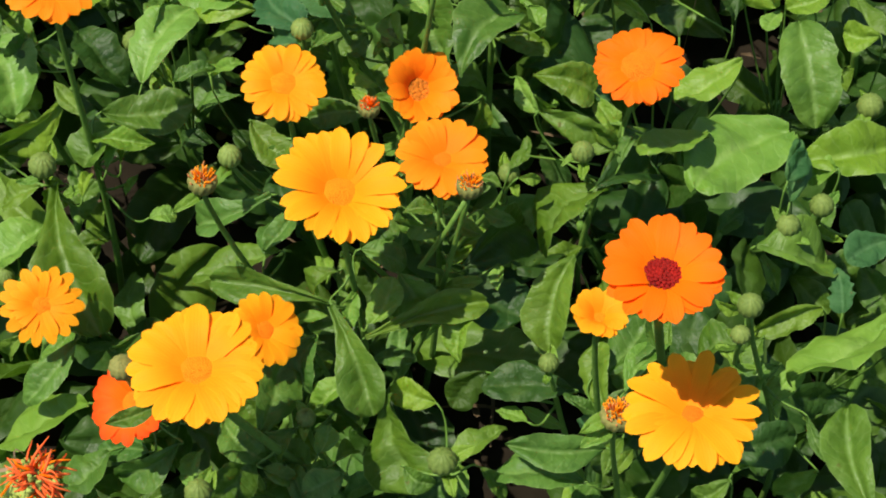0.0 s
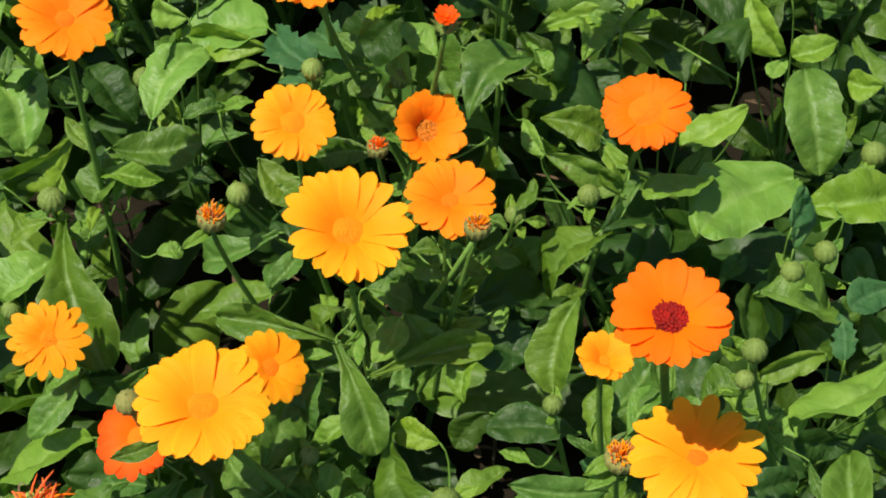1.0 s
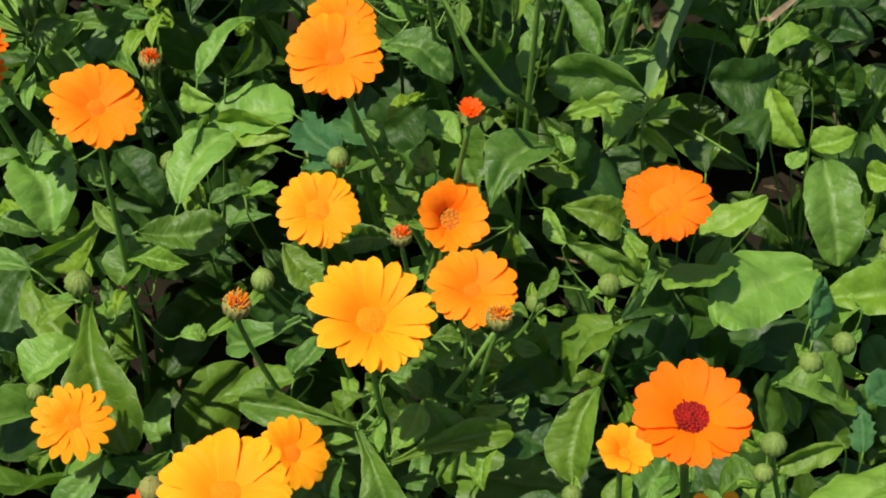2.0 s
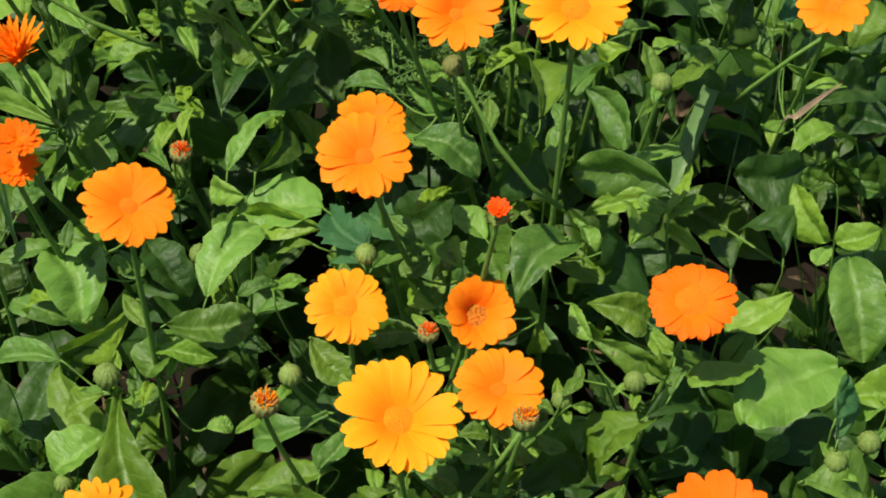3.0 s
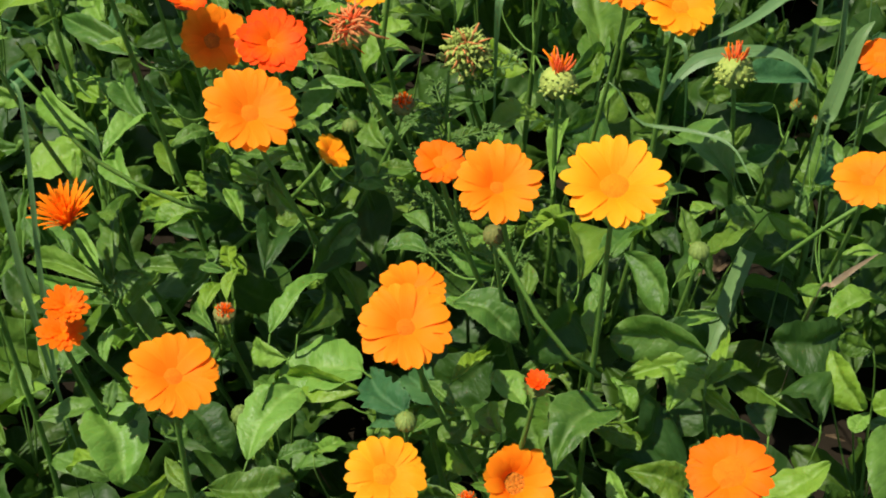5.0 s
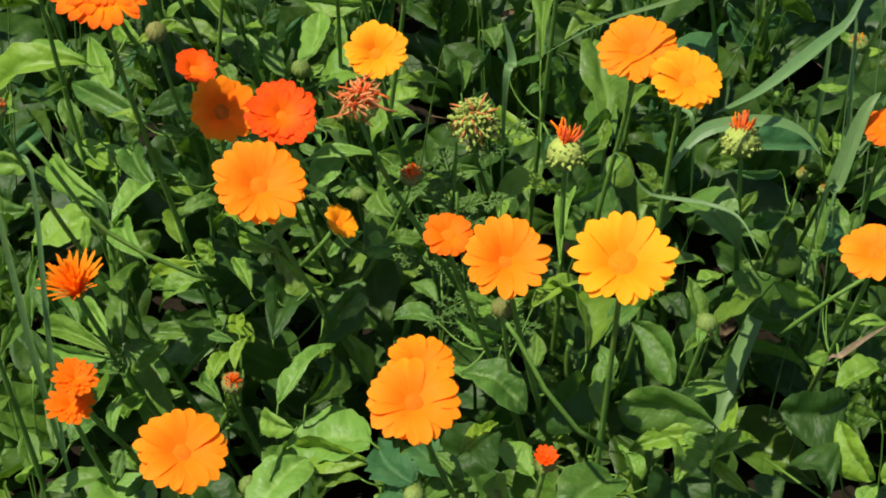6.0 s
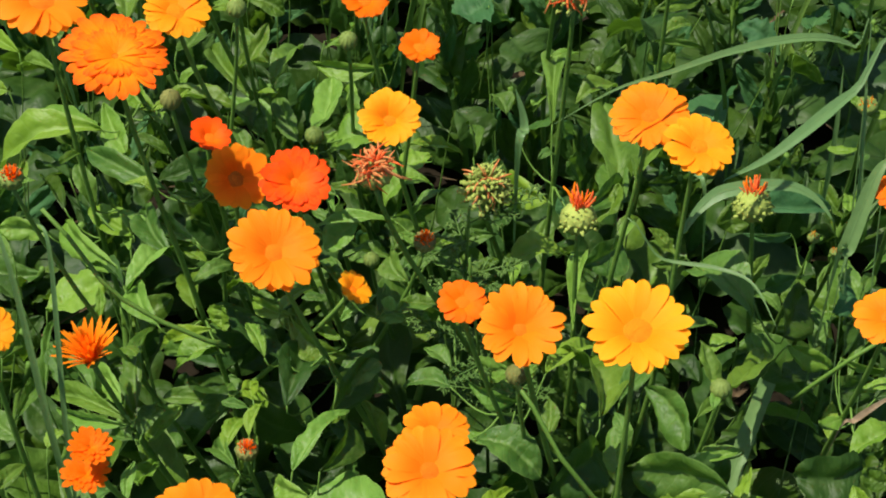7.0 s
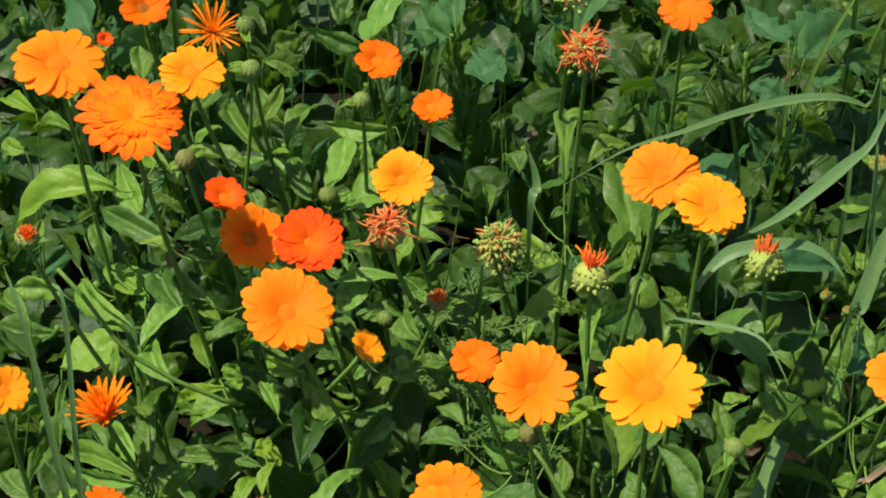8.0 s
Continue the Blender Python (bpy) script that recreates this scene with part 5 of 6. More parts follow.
leaf("oval", 0, (-0.063, 0.222, 0.214), (-0.058, 0.239, 0.213), 0.014, LEAF_PALE, (-0.192, 0.127, 0.973))
leaf("oval", 1, (-0.053, 0.218, 0.214), (-0.043, 0.231, 0.200), 0.010, LEAF, (0.530, 0.387, 0.755))
leaf("oval", 2, (-0.049, 0.211, 0.213), (-0.070, 0.199, 0.213), 0.018, LEAF, (0.185, -0.312, 0.932))
leaf("oval", 3, (-0.016, 0.213, 0.219), (0.000, 0.203, 0.218), 0.013, LEAF, (-0.236, -0.493, 0.837))
leaf("lance", 4, (0.024, 0.215, 0.214), (0.039, 0.204, 0.192), 0.010, LEAF, (0.511, -0.576, 0.638))
leaf("oval", 0, (0.086, 0.263, 0.225), (0.121, 0.303, 0.218), 0.027, LEAF, (-0.175, 0.314, 0.933))
leaf("lance", 1, (0.103, 0.253, 0.227), (0.132, 0.285, 0.220), 0.015, LEAF_PALE, (-0.166, 0.354, 0.920))
leaf("oval", 2, (0.093, 0.247, 0.218), (0.090, 0.284, 0.227), 0.022, LEAF, (-0.762, -0.212, 0.611))
leaf("oval", 3, (0.177, 0.287, 0.209), (0.148, 0.285, 0.198), 0.026, LEAF, (-0.371, 0.283, 0.885))
leaf("oval", 4, (0.268, 0.319, 0.190), (0.198, 0.273, 0.208), 0.039, LEAF_PALE, (-0.164, 0.572, 0.803), -0.06)
leaf("lance", 0, (0.224, 0.320, 0.201), (0.182, 0.307, 0.188), 0.016, LEAF, (0.003, -0.708, 0.706), 0.08)
leaf("oval", 1, (0.267, 0.304, 0.194), (0.249, 0.307, 0.178), 0.026, LEAF_PALE, (-0.553, 0.457, 0.696))
leaf("lance", 2, (0.185, 0.294, 0.213), (0.177, 0.270, 0.205), 0.014, LEAF, (-0.704, 0.000, 0.710))
leaf("oval", 3, (0.192, 0.277, 0.211), (0.176, 0.261, 0.203), 0.016, LEAF, (-0.454, 0.055, 0.889))
leaf("oval", 4, (0.182, 0.310, 0.205), (0.187, 0.371, 0.191), 0.025, LEAF_SHADED, (0.581, 0.128, 0.804))
leaf("jag", 0, (0.237, 0.320, 0.193), (0.235, 0.347, 0.201), 0.016, LEAF_BLUE, (-0.510, -0.281, 0.813))
leaf("oval", 1, (0.236, 0.194, 0.201), (0.230, 0.257, 0.203), 0.026, LEAF, (-0.339, -0.056, 0.939))
leaf("oval", 2, (0.155, 0.227, 0.203), (0.201, 0.241, 0.199), 0.026, LEAF_SHADED, (0.231, -0.449, 0.863))
leaf("lance", 3, (0.206, 0.249, 0.206), (0.217, 0.223, 0.198), 0.007, LEAF, (-0.435, -0.417, 0.798), 0.10)
leaf("oval", 4, (0.212, 0.223, 0.188), (0.187, 0.213, 0.182), 0.022, LEAF_PALE, (-0.375, 0.446, 0.813))
leaf("lance", 0, (0.162, 0.216, 0.202), (0.197, 0.235, 0.173), 0.007, LEAF_PALE, (0.154, 0.724, 0.672))
leaf("oval", 1, (0.161, 0.213, 0.201), (0.142, 0.207, 0.186), 0.014, LEAF, (-0.490, -0.408, 0.770))
leaf("lance", 2, (0.102, 0.231, 0.216), (0.090, 0.208, 0.216), 0.010, LEAF, (-0.232, 0.141, 0.962))
leaf("oval", 3, (0.095, 0.247, 0.213), (0.089, 0.239, 0.187), 0.015, LEAF_BLUE, (-0.869, -0.377, 0.320))
leaf("lance", 4, (0.174, 0.310, 0.216), (0.158, 0.311, 0.224), 0.008, LEAF_PALE, (0.144, -0.905, 0.401))
leaf("lance", 0, (0.129, 0.280, 0.222), (0.130, 0.299, 0.224), 0.009, LEAF, (-0.592, -0.071, 0.803))
leaf("oval", 1, (-0.246, 0.351, 0.209), (-0.257, 0.346, 0.196), 0.016, LEAF_PALE, (-0.644, -0.392, 0.657))
leaf("oval", 2, (0.115, 0.248, 0.191), (0.088, 0.223, 0.192), 0.023, LEAF_SHADED, (0.533, -0.558, 0.636))
leaf("oval", 3, (-0.093, 0.217, 0.191), (-0.064, 0.199, 0.194), 0.030, LEAF_SHADED, (0.183, 0.449, 0.875))
leaf("oval", 4, (-0.178, 0.229, 0.202), (-0.203, 0.210, 0.196), 0.029, LEAF, (-0.360, 0.176, 0.916))
leaf("oval", 0, (-0.159, 0.201, 0.201), (-0.193, 0.223, 0.176), 0.019, LEAF_SHADED, (-0.194, 0.582, 0.790))
leaf("oval", 1, (-0.067, 0.255, 0.208), (-0.040, 0.246, 0.191), 0.026, LEAF_SHADED, (0.552, 0.194, 0.811))
leaf("oval", 2, (-0.237, 0.237, 0.183), (-0.213, 0.212, 0.177), 0.028, LEAF_SHADED, (0.566, 0.367, 0.738))
leaf("oval", 3, (-0.165, 0.255, 0.188), (-0.140, 0.235, 0.171), 0.028, LEAF_SHADED, (0.662, 0.182, 0.727))
leaf("oval", 4, (-0.108, 0.256, 0.215), (-0.094, 0.241, 0.198), 0.021, LEAF, (-0.278, -0.811, 0.515))
leaf("oval", 0, (0.029, 0.278, 0.201), (0.010, 0.264, 0.185), 0.021, LEAF_SHADED, (0.071, -0.799, 0.597))
leaf("oval", 1, (0.129, 0.259, 0.210), (0.099, 0.244, 0.214), 0.019, LEAF, (-0.016, 0.295, 0.955))
leaf("oval", 2, (-0.042, 0.342, 0.229), (-0.016, 0.336, 0.221), 0.019, LEAF, (0.282, 0.008, 0.959))
leaf("oval", 3, (-0.054, 0.326, 0.232), (-0.067, 0.313, 0.215), 0.021, LEAF, (-0.781, -0.001, 0.625))
leaf("round", 4, (-0.126, 0.666, 0.263), (-0.091, 0.693, 0.239), 0.044, LEAF, (0.306, 0.373, 0.876))
leaf("lance", 0, (-0.103, 0.708, 0.265), (-0.088, 0.730, 0.264), 0.013, LEAF, (-0.194, 0.178, 0.965))
leaf("oval", 1, (-0.108, 0.697, 0.265), (-0.124, 0.722, 0.266), 0.017, LEAF, (-0.455, -0.322, 0.830))
leaf("oval", 2, (-0.011, 0.792, 0.257), (-0.047, 0.829, 0.237), 0.028, LEAF_PALE, (-0.761, -0.513, 0.398))
leaf("oval", 3, (0.003, 0.740, 0.254), (-0.038, 0.727, 0.256), 0.023, LEAF_PALE, (0.065, -0.037, 0.997))
leaf("spoon", 4, (0.009, 0.668, 0.260), (0.016, 0.753, 0.247), 0.015, LEAF_PALE, (-0.237, 0.172, 0.956))
leaf("oval", 0, (0.041, 0.791, 0.249), (0.036, 0.865, 0.226), 0.027, LEAF, (-0.652, 0.184, 0.736))
leaf("oval", 1, (0.044, 0.768, 0.248), (0.017, 0.730, 0.255), 0.027, LEAF, (0.706, -0.397, 0.587))
leaf("oval", 2, (-0.009, 0.632, 0.250), (0.027, 0.681, 0.225), 0.022, LEAF_PALE, (-0.073, 0.499, 0.863))
leaf("oval", 3, (0.028, 0.595, 0.250), (0.004, 0.665, 0.236), 0.039, LEAF, (0.455, 0.310, 0.835))
leaf("oval", 4, (-0.032, 0.632, 0.252), (-0.060, 0.640, 0.245), 0.019, LEAF_PALE, (-0.353, -0.870, 0.345))
leaf("lance", 0, (-0.062, 0.621, 0.253), (-0.024, 0.614, 0.239), 0.015, LEAF_PALE, (-0.095, -0.972, 0.216), 0.05)
leaf("lance", 1, (-0.073, 0.610, 0.258), (-0.105, 0.619, 0.241), 0.018, LEAF, (-0.437, 0.134, 0.890), 0.10)
leaf("lance", 2, (-0.074, 0.629, 0.254), (-0.094, 0.649, 0.251), 0.015, LEAF, (0.105, 0.247, 0.963))
leaf("oval", 3, (0.140, 0.712, 0.227), (0.093, 0.766, 0.218), 0.036, LEAF, (-0.134, 0.045, 0.990))
leaf("lance", 4, (0.091, 0.758, 0.239), (0.066, 0.745, 0.242), 0.010, LEAF, (0.464, -0.760, 0.454))
leaf("oval", 0, (0.136, 0.831, 0.228), (0.135, 0.820, 0.203), 0.026, LEAF, (0.332, -0.870, 0.364))
leaf("oval", 1, (0.213, 0.852, 0.203), (0.153, 0.826, 0.228), 0.025, LEAF_BLUE, (0.405, -0.042, 0.913))
leaf("lance", 2, (0.176, 0.808, 0.216), (0.137, 0.789, 0.233), 0.009, LEAF_BLUE, (0.509, -0.820, 0.262))
leaf("lance", 3, (0.106, 0.624, 0.248), (0.096, 0.662, 0.256), 0.017, LEAF, (0.560, -0.013, 0.828))
leaf("oval", 4, (0.108, 0.621, 0.248), (0.149, 0.692, 0.216), 0.021, LEAF, (-0.300, 0.531, 0.793), 0.08)
leaf("oval", 0, (0.059, 0.627, 0.247), (0.088, 0.581, 0.241), 0.028, LEAF, (-0.690, -0.489, 0.533), -0.08)
leaf("lance", 1, (0.093, 0.604, 0.245), (0.115, 0.628, 0.231), 0.009, LEAF, (0.320, 0.256, 0.912))
leaf("lance", 2, (0.126, 0.688, 0.230), (0.106, 0.671, 0.232), 0.016, LEAF_PALE, (-0.196, 0.337, 0.921))
leaf("oval", 3, (0.090, 0.673, 0.238), (0.076, 0.668, 0.215), 0.025, LEAF_PALE, (-0.811, -0.197, 0.550))
leaf("lance", 4, (0.041, 0.610, 0.249), (0.077, 0.661, 0.237), 0.017, LEAF, (-0.212, 0.351, 0.912))
leaf("oval", 0, (0.164, 0.692, 0.221), (0.197, 0.686, 0.208), 0.020, LEAF_PALE, (-0.108, -0.974, 0.198))
leaf("lance", 1, (0.204, 0.691, 0.209), (0.241, 0.708, 0.182), 0.010, LEAF_PALE, (0.326, -0.933, -0.153))
leaf("lance", 2, (0.204, 0.693, 0.209), (0.216, 0.755, 0.180), 0.013, LEAF_SHADED, (0.576, 0.258, 0.776))
leaf("jag", 3, (0.201, 0.728, 0.215), (0.211, 0.770, 0.208), 0.021, LEAF_BLUE, (0.709, -0.065, 0.702))
leaf("lance", 4, (0.177, 0.763, 0.217), (0.155, 0.767, 0.198), 0.014, LEAF_BLUE, (-0.588, -0.585, 0.559))
leaf("oval", 0, (0.164, 0.708, 0.211), (0.184, 0.773, 0.191), 0.036, LEAF_SHADED, (0.748, -0.027, 0.663))
leaf("lance", 1, (0.282, 0.847, 0.177), (0.233, 0.797, 0.187), 0.010, LEAF, (0.434, -0.255, 0.864), 0.10)
leaf("oval", 2, (-0.318, 0.511, 0.218), (-0.345, 0.511, 0.190), 0.024, LEAF_PALE, (-0.696, 0.308, 0.649))
leaf("lance", 3, (-0.276, 0.493, 0.230), (-0.321, 0.491, 0.207), 0.018, LEAF, (-0.446, 0.148, 0.883), 0.08)
leaf("round", 4, (-0.281, 0.495, 0.219), (-0.254, 0.444, 0.219), 0.042, LEAF_PALE, (0.092, 0.060, 0.994))
leaf("lance", 0, (-0.275, 0.459, 0.215), (-0.300, 0.466, 0.191), 0.013, LEAF_PALE, (-0.650, 0.234, 0.723))
leaf("oval", 1, (-0.260, 0.409, 0.226), (-0.304, 0.417, 0.211), 0.019, LEAF, (-0.324, -0.010, 0.946), 0.05)
leaf("oval", 2, (-0.159, 0.523, 0.248), (-0.185, 0.540, 0.236), 0.019, LEAF_PALE, (-0.616, -0.673, 0.410))
leaf("round", 3, (-0.108, 0.514, 0.250), (-0.165, 0.520, 0.228), 0.044, LEAF_PALE, (-0.351, 0.105, 0.931))
leaf("lance", 4, (-0.309, 0.520, 0.222), (-0.292, 0.542, 0.222), 0.021, LEAF, (-0.165, 0.094, 0.982))
leaf("oval", 0, (-0.237, 0.489, 0.231), (-0.219, 0.472, 0.227), 0.015, LEAF, (0.143, -0.084, 0.986))
leaf("jag", 1, (-0.079, 0.483, 0.253), (-0.107, 0.521, 0.247), 0.027, LEAF_BLUE, (-0.266, -0.060, 0.962))
leaf("jag", 2, (-0.058, 0.489, 0.253), (-0.083, 0.525, 0.237), 0.024, LEAF_BLUE, (-0.494, 0.042, 0.869))
leaf("oval", 3, (-0.054, 0.566, 0.259), (-0.011, 0.543, 0.257), 0.028, LEAF, (-0.023, -0.116, 0.993), -0.05)
leaf("lance", 4, (-0.052, 0.506, 0.254), (-0.029, 0.548, 0.235), 0.013, LEAF_PALE, (-0.047, 0.443, 0.895), 0.10)
leaf("oval", 0, (-0.005, 0.497, 0.247), (-0.027, 0.518, 0.250), 0.024, LEAF_PALE, (0.227, 0.098, 0.969))
leaf("oval", 1, (-0.019, 0.475, 0.246), (-0.028, 0.497, 0.247), 0.015, LEAF_PALE, (-0.242, -0.149, 0.959))
leaf("oval", 2, (-0.075, 0.475, 0.242), (-0.045, 0.513, 0.221), 0.020, LEAF, (0.220, 0.344, 0.913))
leaf("oval", 3, (-0.082, 0.475, 0.247), (-0.101, 0.489, 0.228), 0.019, LEAF_BLUE, (-0.721, -0.065, 0.690))
leaf("oval", 4, (0.038, 0.546, 0.256), (0.041, 0.589, 0.254), 0.021, LEAF, (-0.707, 0.081, 0.702))
leaf("oval", 0, (0.114, 0.548, 0.239), (0.050, 0.563, 0.238), 0.036, LEAF, (-0.213, -0.924, 0.318), 0.05)
leaf("lance", 1, (0.113, 0.549, 0.230), (0.059, 0.543, 0.214), 0.016, LEAF_PALE, (-0.213, -0.372, 0.903), 0.08)
leaf("heart", 2, (0.092, 0.542, 0.228), (0.088, 0.510, 0.230), 0.026, LEAF_PALE, (0.376, 0.022, 0.926))
leaf("oval", 3, (0.026, 0.592, 0.225), (0.003, 0.549, 0.228), 0.041, LEAF_SHADED, (0.808, -0.387, 0.444))
leaf("oval", 4, (-0.026, 0.549, 0.227), (-0.063, 0.537, 0.201), 0.038, LEAF_SHADED, (-0.179, -0.773, 0.609))
leaf("oval", 0, (-0.067, 0.609, 0.233), (-0.024, 0.599, 0.217), 0.045, LEAF_SHADED, (0.374, 0.252, 0.892))
leaf("oval", 1, (0.229, 0.670, 0.192), (0.275, 0.705, 0.170), 0.030, LEAF_SHADED, (0.529, -0.190, 0.827))
leaf("oval", 2, (-0.301, 0.411, 0.197), (-0.336, 0.428, 0.183), 0.024, LEAF_SHADED, (-0.310, 0.150, 0.939))
leaf("jag", 3, (-0.423, 1.043, 0.257), (-0.455, 1.112, 0.249), 0.046, LEAF_BLUE, (-0.685, -0.239, 0.688))
leaf("oval", 4, (-0.406, 1.037, 0.260), (-0.387, 1.032, 0.239), 0.035, LEAF_BLUE, (-0.170, -0.980, 0.105))
leaf("oval", 0, (-0.367, 0.979, 0.262), (-0.379, 1.023, 0.262), 0.019, LEAF, (0.121, 0.031, 0.992))
leaf("oval", 1, (-0.265, 0.997, 0.274), (-0.235, 0.990, 0.266), 0.019, LEAF, (0.110, -0.546, 0.830))
leaf("oval", 2, (-0.238, 1.029, 0.277), (-0.260, 1.024, 0.270), 0.021, LEAF, (0.083, -0.932, 0.354))
leaf("spoon", 3, (-0.242, 1.042, 0.282), (-0.187, 1.036, 0.262), 0.020, LEAF, (-0.045, -0.985, 0.164))
leaf("oval", 4, (-0.178, 1.021, 0.276), (-0.165, 1.094, 0.275), 0.036, LEAF_PALE, (-0.514, 0.109, 0.851))
leaf("oval", 0, (-0.218, 1.083, 0.279), (-0.201, 1.084, 0.262), 0.034, LEAF, (0.676, -0.250, 0.694))
leaf("jag", 1, (-0.111, 1.039, 0.273), (-0.145, 1.104, 0.260), 0.047, LEAF_BLUE, (-0.747, -0.268, 0.609))
leaf("jag", 2, (-0.107, 1.052, 0.272), (-0.109, 1.122, 0.256), 0.030, LEAF_BLUE, (-0.290, 0.212, 0.933))
leaf("jag", 3, (-0.131, 1.021, 0.274), (-0.151, 1.055, 0.260), 0.027, LEAF_BLUE, (0.141, 0.444, 0.885))
leaf("jag", 4, (-0.066, 1.018, 0.272), (-0.095, 1.003, 0.260), 0.050, LEAF_BLUE, (-0.303, -0.162, 0.939))
leaf("jag", 0, (-0.065, 1.003, 0.272), (-0.045, 1.014, 0.247), 0.026, LEAF_BLUE, (-0.046, -0.912, -0.408))
leaf("jag", 1, (-0.063, 1.013, 0.272), (-0.055, 1.070, 0.245), 0.022, LEAF_BLUE, (0.981, -0.043, 0.190))
leaf("spoon", 2, (-0.010, 0.865, 0.268), (-0.006, 0.974, 0.250), 0.021, LEAF, (-0.133, 0.167, 0.977))
leaf("lance", 3, (-0.033, 0.857, 0.266), (-0.003, 0.901, 0.246), 0.014, LEAF, (-0.100, 0.474, 0.875))
leaf("lance", 4, (-0.119, 0.836, 0.268), (-0.077, 0.855, 0.243), 0.014, LEAF_PALE, (0.445, 0.158, 0.881), 0.05)
leaf("lance", 0, (-0.069, 0.828, 0.264), (-0.076, 0.882, 0.254), 0.011, LEAF, (0.428, 0.216, 0.878))
leaf("oval", 1, (-0.059, 0.900, 0.265), (-0.046, 0.876, 0.268), 0.016, LEAF, (0.036, 0.151, 0.988))
leaf("heart", 2, (-0.046, 0.983, 0.255), (-0.028, 0.964, 0.226), 0.053, LEAF_SHADED, (0.620, -0.412, 0.667))
leaf("oval", 3, (-0.005, 1.065, 0.257), (0.009, 1.143, 0.244), 0.032, LEAF_BLUE, (0.005, 0.161, 0.987))
leaf("jag", 4, (0.194, 1.153, 0.193), (0.158, 1.207, 0.190), 0.036, LEAF_BLUE, (0.026, 0.060, 0.998))
leaf("jag", 0, (0.200, 1.148, 0.191), (0.241, 1.285, 0.136), 0.035, LEAF_BLUE, (-0.090, 0.391, 0.916))
leaf("jag", 1, (0.205, 1.118, 0.201), (0.302, 1.260, 0.139), 0.047, LEAF_BLUE, (0.138, 0.315, 0.939))
leaf("jag", 2, (0.246, 1.157, 0.175), (0.277, 1.173, 0.148), 0.028, LEAF_BLUE, (0.675, -0.623, 0.396))
leaf("jag", 3, (0.179, 1.039, 0.206), (0.150, 1.057, 0.218), 0.028, LEAF_BLUE, (-0.112, -0.657, 0.746))
leaf("jag", 4, (0.220, 1.093, 0.187), (0.241, 1.138, 0.176), 0.024, LEAF_BLUE, (-0.149, 0.287, 0.946))
leaf("oval", 0, (0.201, 1.047, 0.198), (0.230, 1.053, 0.163), 0.037, LEAF, (-0.447, -0.744, -0.497))
leaf("lance", 1, (0.077, 1.050, 0.238), (0.115, 1.074, 0.231), 0.016, LEAF, (0.534, -0.674, 0.511))
leaf("lance", 2, (0.073, 1.003, 0.241), (0.120, 1.024, 0.215), 0.008, LEAF, (0.568, -0.386, 0.727))
leaf("spoon", 3, (0.040, 0.789, 0.249), (0.031, 0.913, 0.244), 0.037, LEAF, (0.221, 0.057, 0.974))
leaf("lance", 4, (0.055, 0.828, 0.247), (0.079, 0.890, 0.224), 0.019, LEAF, (-0.017, 0.345, 0.938))
leaf("lance", 0, (0.042, 0.934, 0.249), (0.009, 0.906, 0.258), 0.018, LEAF, (0.118, 0.159, 0.980))
leaf("round", 1, (0.124, 0.910, 0.224), (0.145, 0.983, 0.197), 0.037, LEAF_BLUE, (-0.446, 0.421, 0.790))
leaf("oval", 2, (-0.086, 0.899, 0.248), (-0.063, 0.877, 0.232), 0.041, LEAF_SHADED, (0.414, -0.176, 0.893))
leaf("oval", 3, (0.076, 0.997, 0.220), (0.042, 1.037, 0.229), 0.071, LEAF_SHADED, (0.404, 0.137, 0.904))
leaf("oval", 4, (0.134, 1.141, 0.196), (0.111, 1.201, 0.189), 0.042, LEAF_SHADED, (0.119, 0.162, 0.980))
leaf("lance", 0, (-0.072, 0.727, 0.260), (-0.094, 0.740, 0.257), 0.012, LEAF, (-0.417, -0.532, 0.737))
leaf("oval", 1, (0.018, 0.786, 0.253), (0.050, 0.837, 0.228), 0.022, LEAF, (0.729, -0.126, 0.673))
leaf("oval", 2, (-0.315, 0.704, 0.254), (-0.381, 0.780, 0.224), 0.023, LEAF_PALE, (-0.755, -0.472, 0.456))
leaf("oval", 3, (-0.310, 0.688, 0.253), (-0.285, 0.748, 0.239), 0.024, LEAF_PALE, (-0.160, 0.295, 0.942))
leaf("oval", 4, (-0.367, 0.676, 0.240), (-0.329, 0.697, 0.251), 0.041, LEAF_PALE, (-0.286, 0.026, 0.958))
leaf("oval", 0, (-0.315, 0.729, 0.251), (-0.340, 0.791, 0.229), 0.014, LEAF_PALE, (-0.803, -0.111, 0.586))
leaf("oval", 1, (-0.283, 0.661, 0.249), (-0.306, 0.700, 0.247), 0.019, LEAF_PALE, (-0.392, -0.175, 0.903))
leaf("oval", 2, (-0.257, 0.671, 0.254), (-0.273, 0.725, 0.234), 0.018, LEAF, (-0.445, 0.199, 0.873))
leaf("round", 3, (-0.235, 0.665, 0.267), (-0.236, 0.661, 0.247), 0.020, LEAF_PALE, (-0.607, -0.778, 0.161))
leaf("lance", 4, (-0.241, 0.651, 0.258), (-0.284, 0.662, 0.228), 0.012, LEAF_PALE, (-0.600, -0.250, 0.760))
leaf("lance", 0, (-0.230, 0.640, 0.255), (-0.268, 0.623, 0.241), 0.021, LEAF_PALE, (-0.385, 0.080, 0.919))
leaf("oval", 1, (-0.233, 0.635, 0.253), (-0.278, 0.650, 0.234), 0.013, LEAF, (-0.434, -0.139, 0.890))
leaf("lance", 2, (-0.282, 0.579, 0.251), (-0.289, 0.665, 0.242), 0.020, LEAF, (-0.517, 0.049, 0.855))
leaf("oval", 3, (-0.288, 0.581, 0.240), (-0.357, 0.621, 0.216), 0.016, LEAF, (-0.437, -0.229, 0.870))
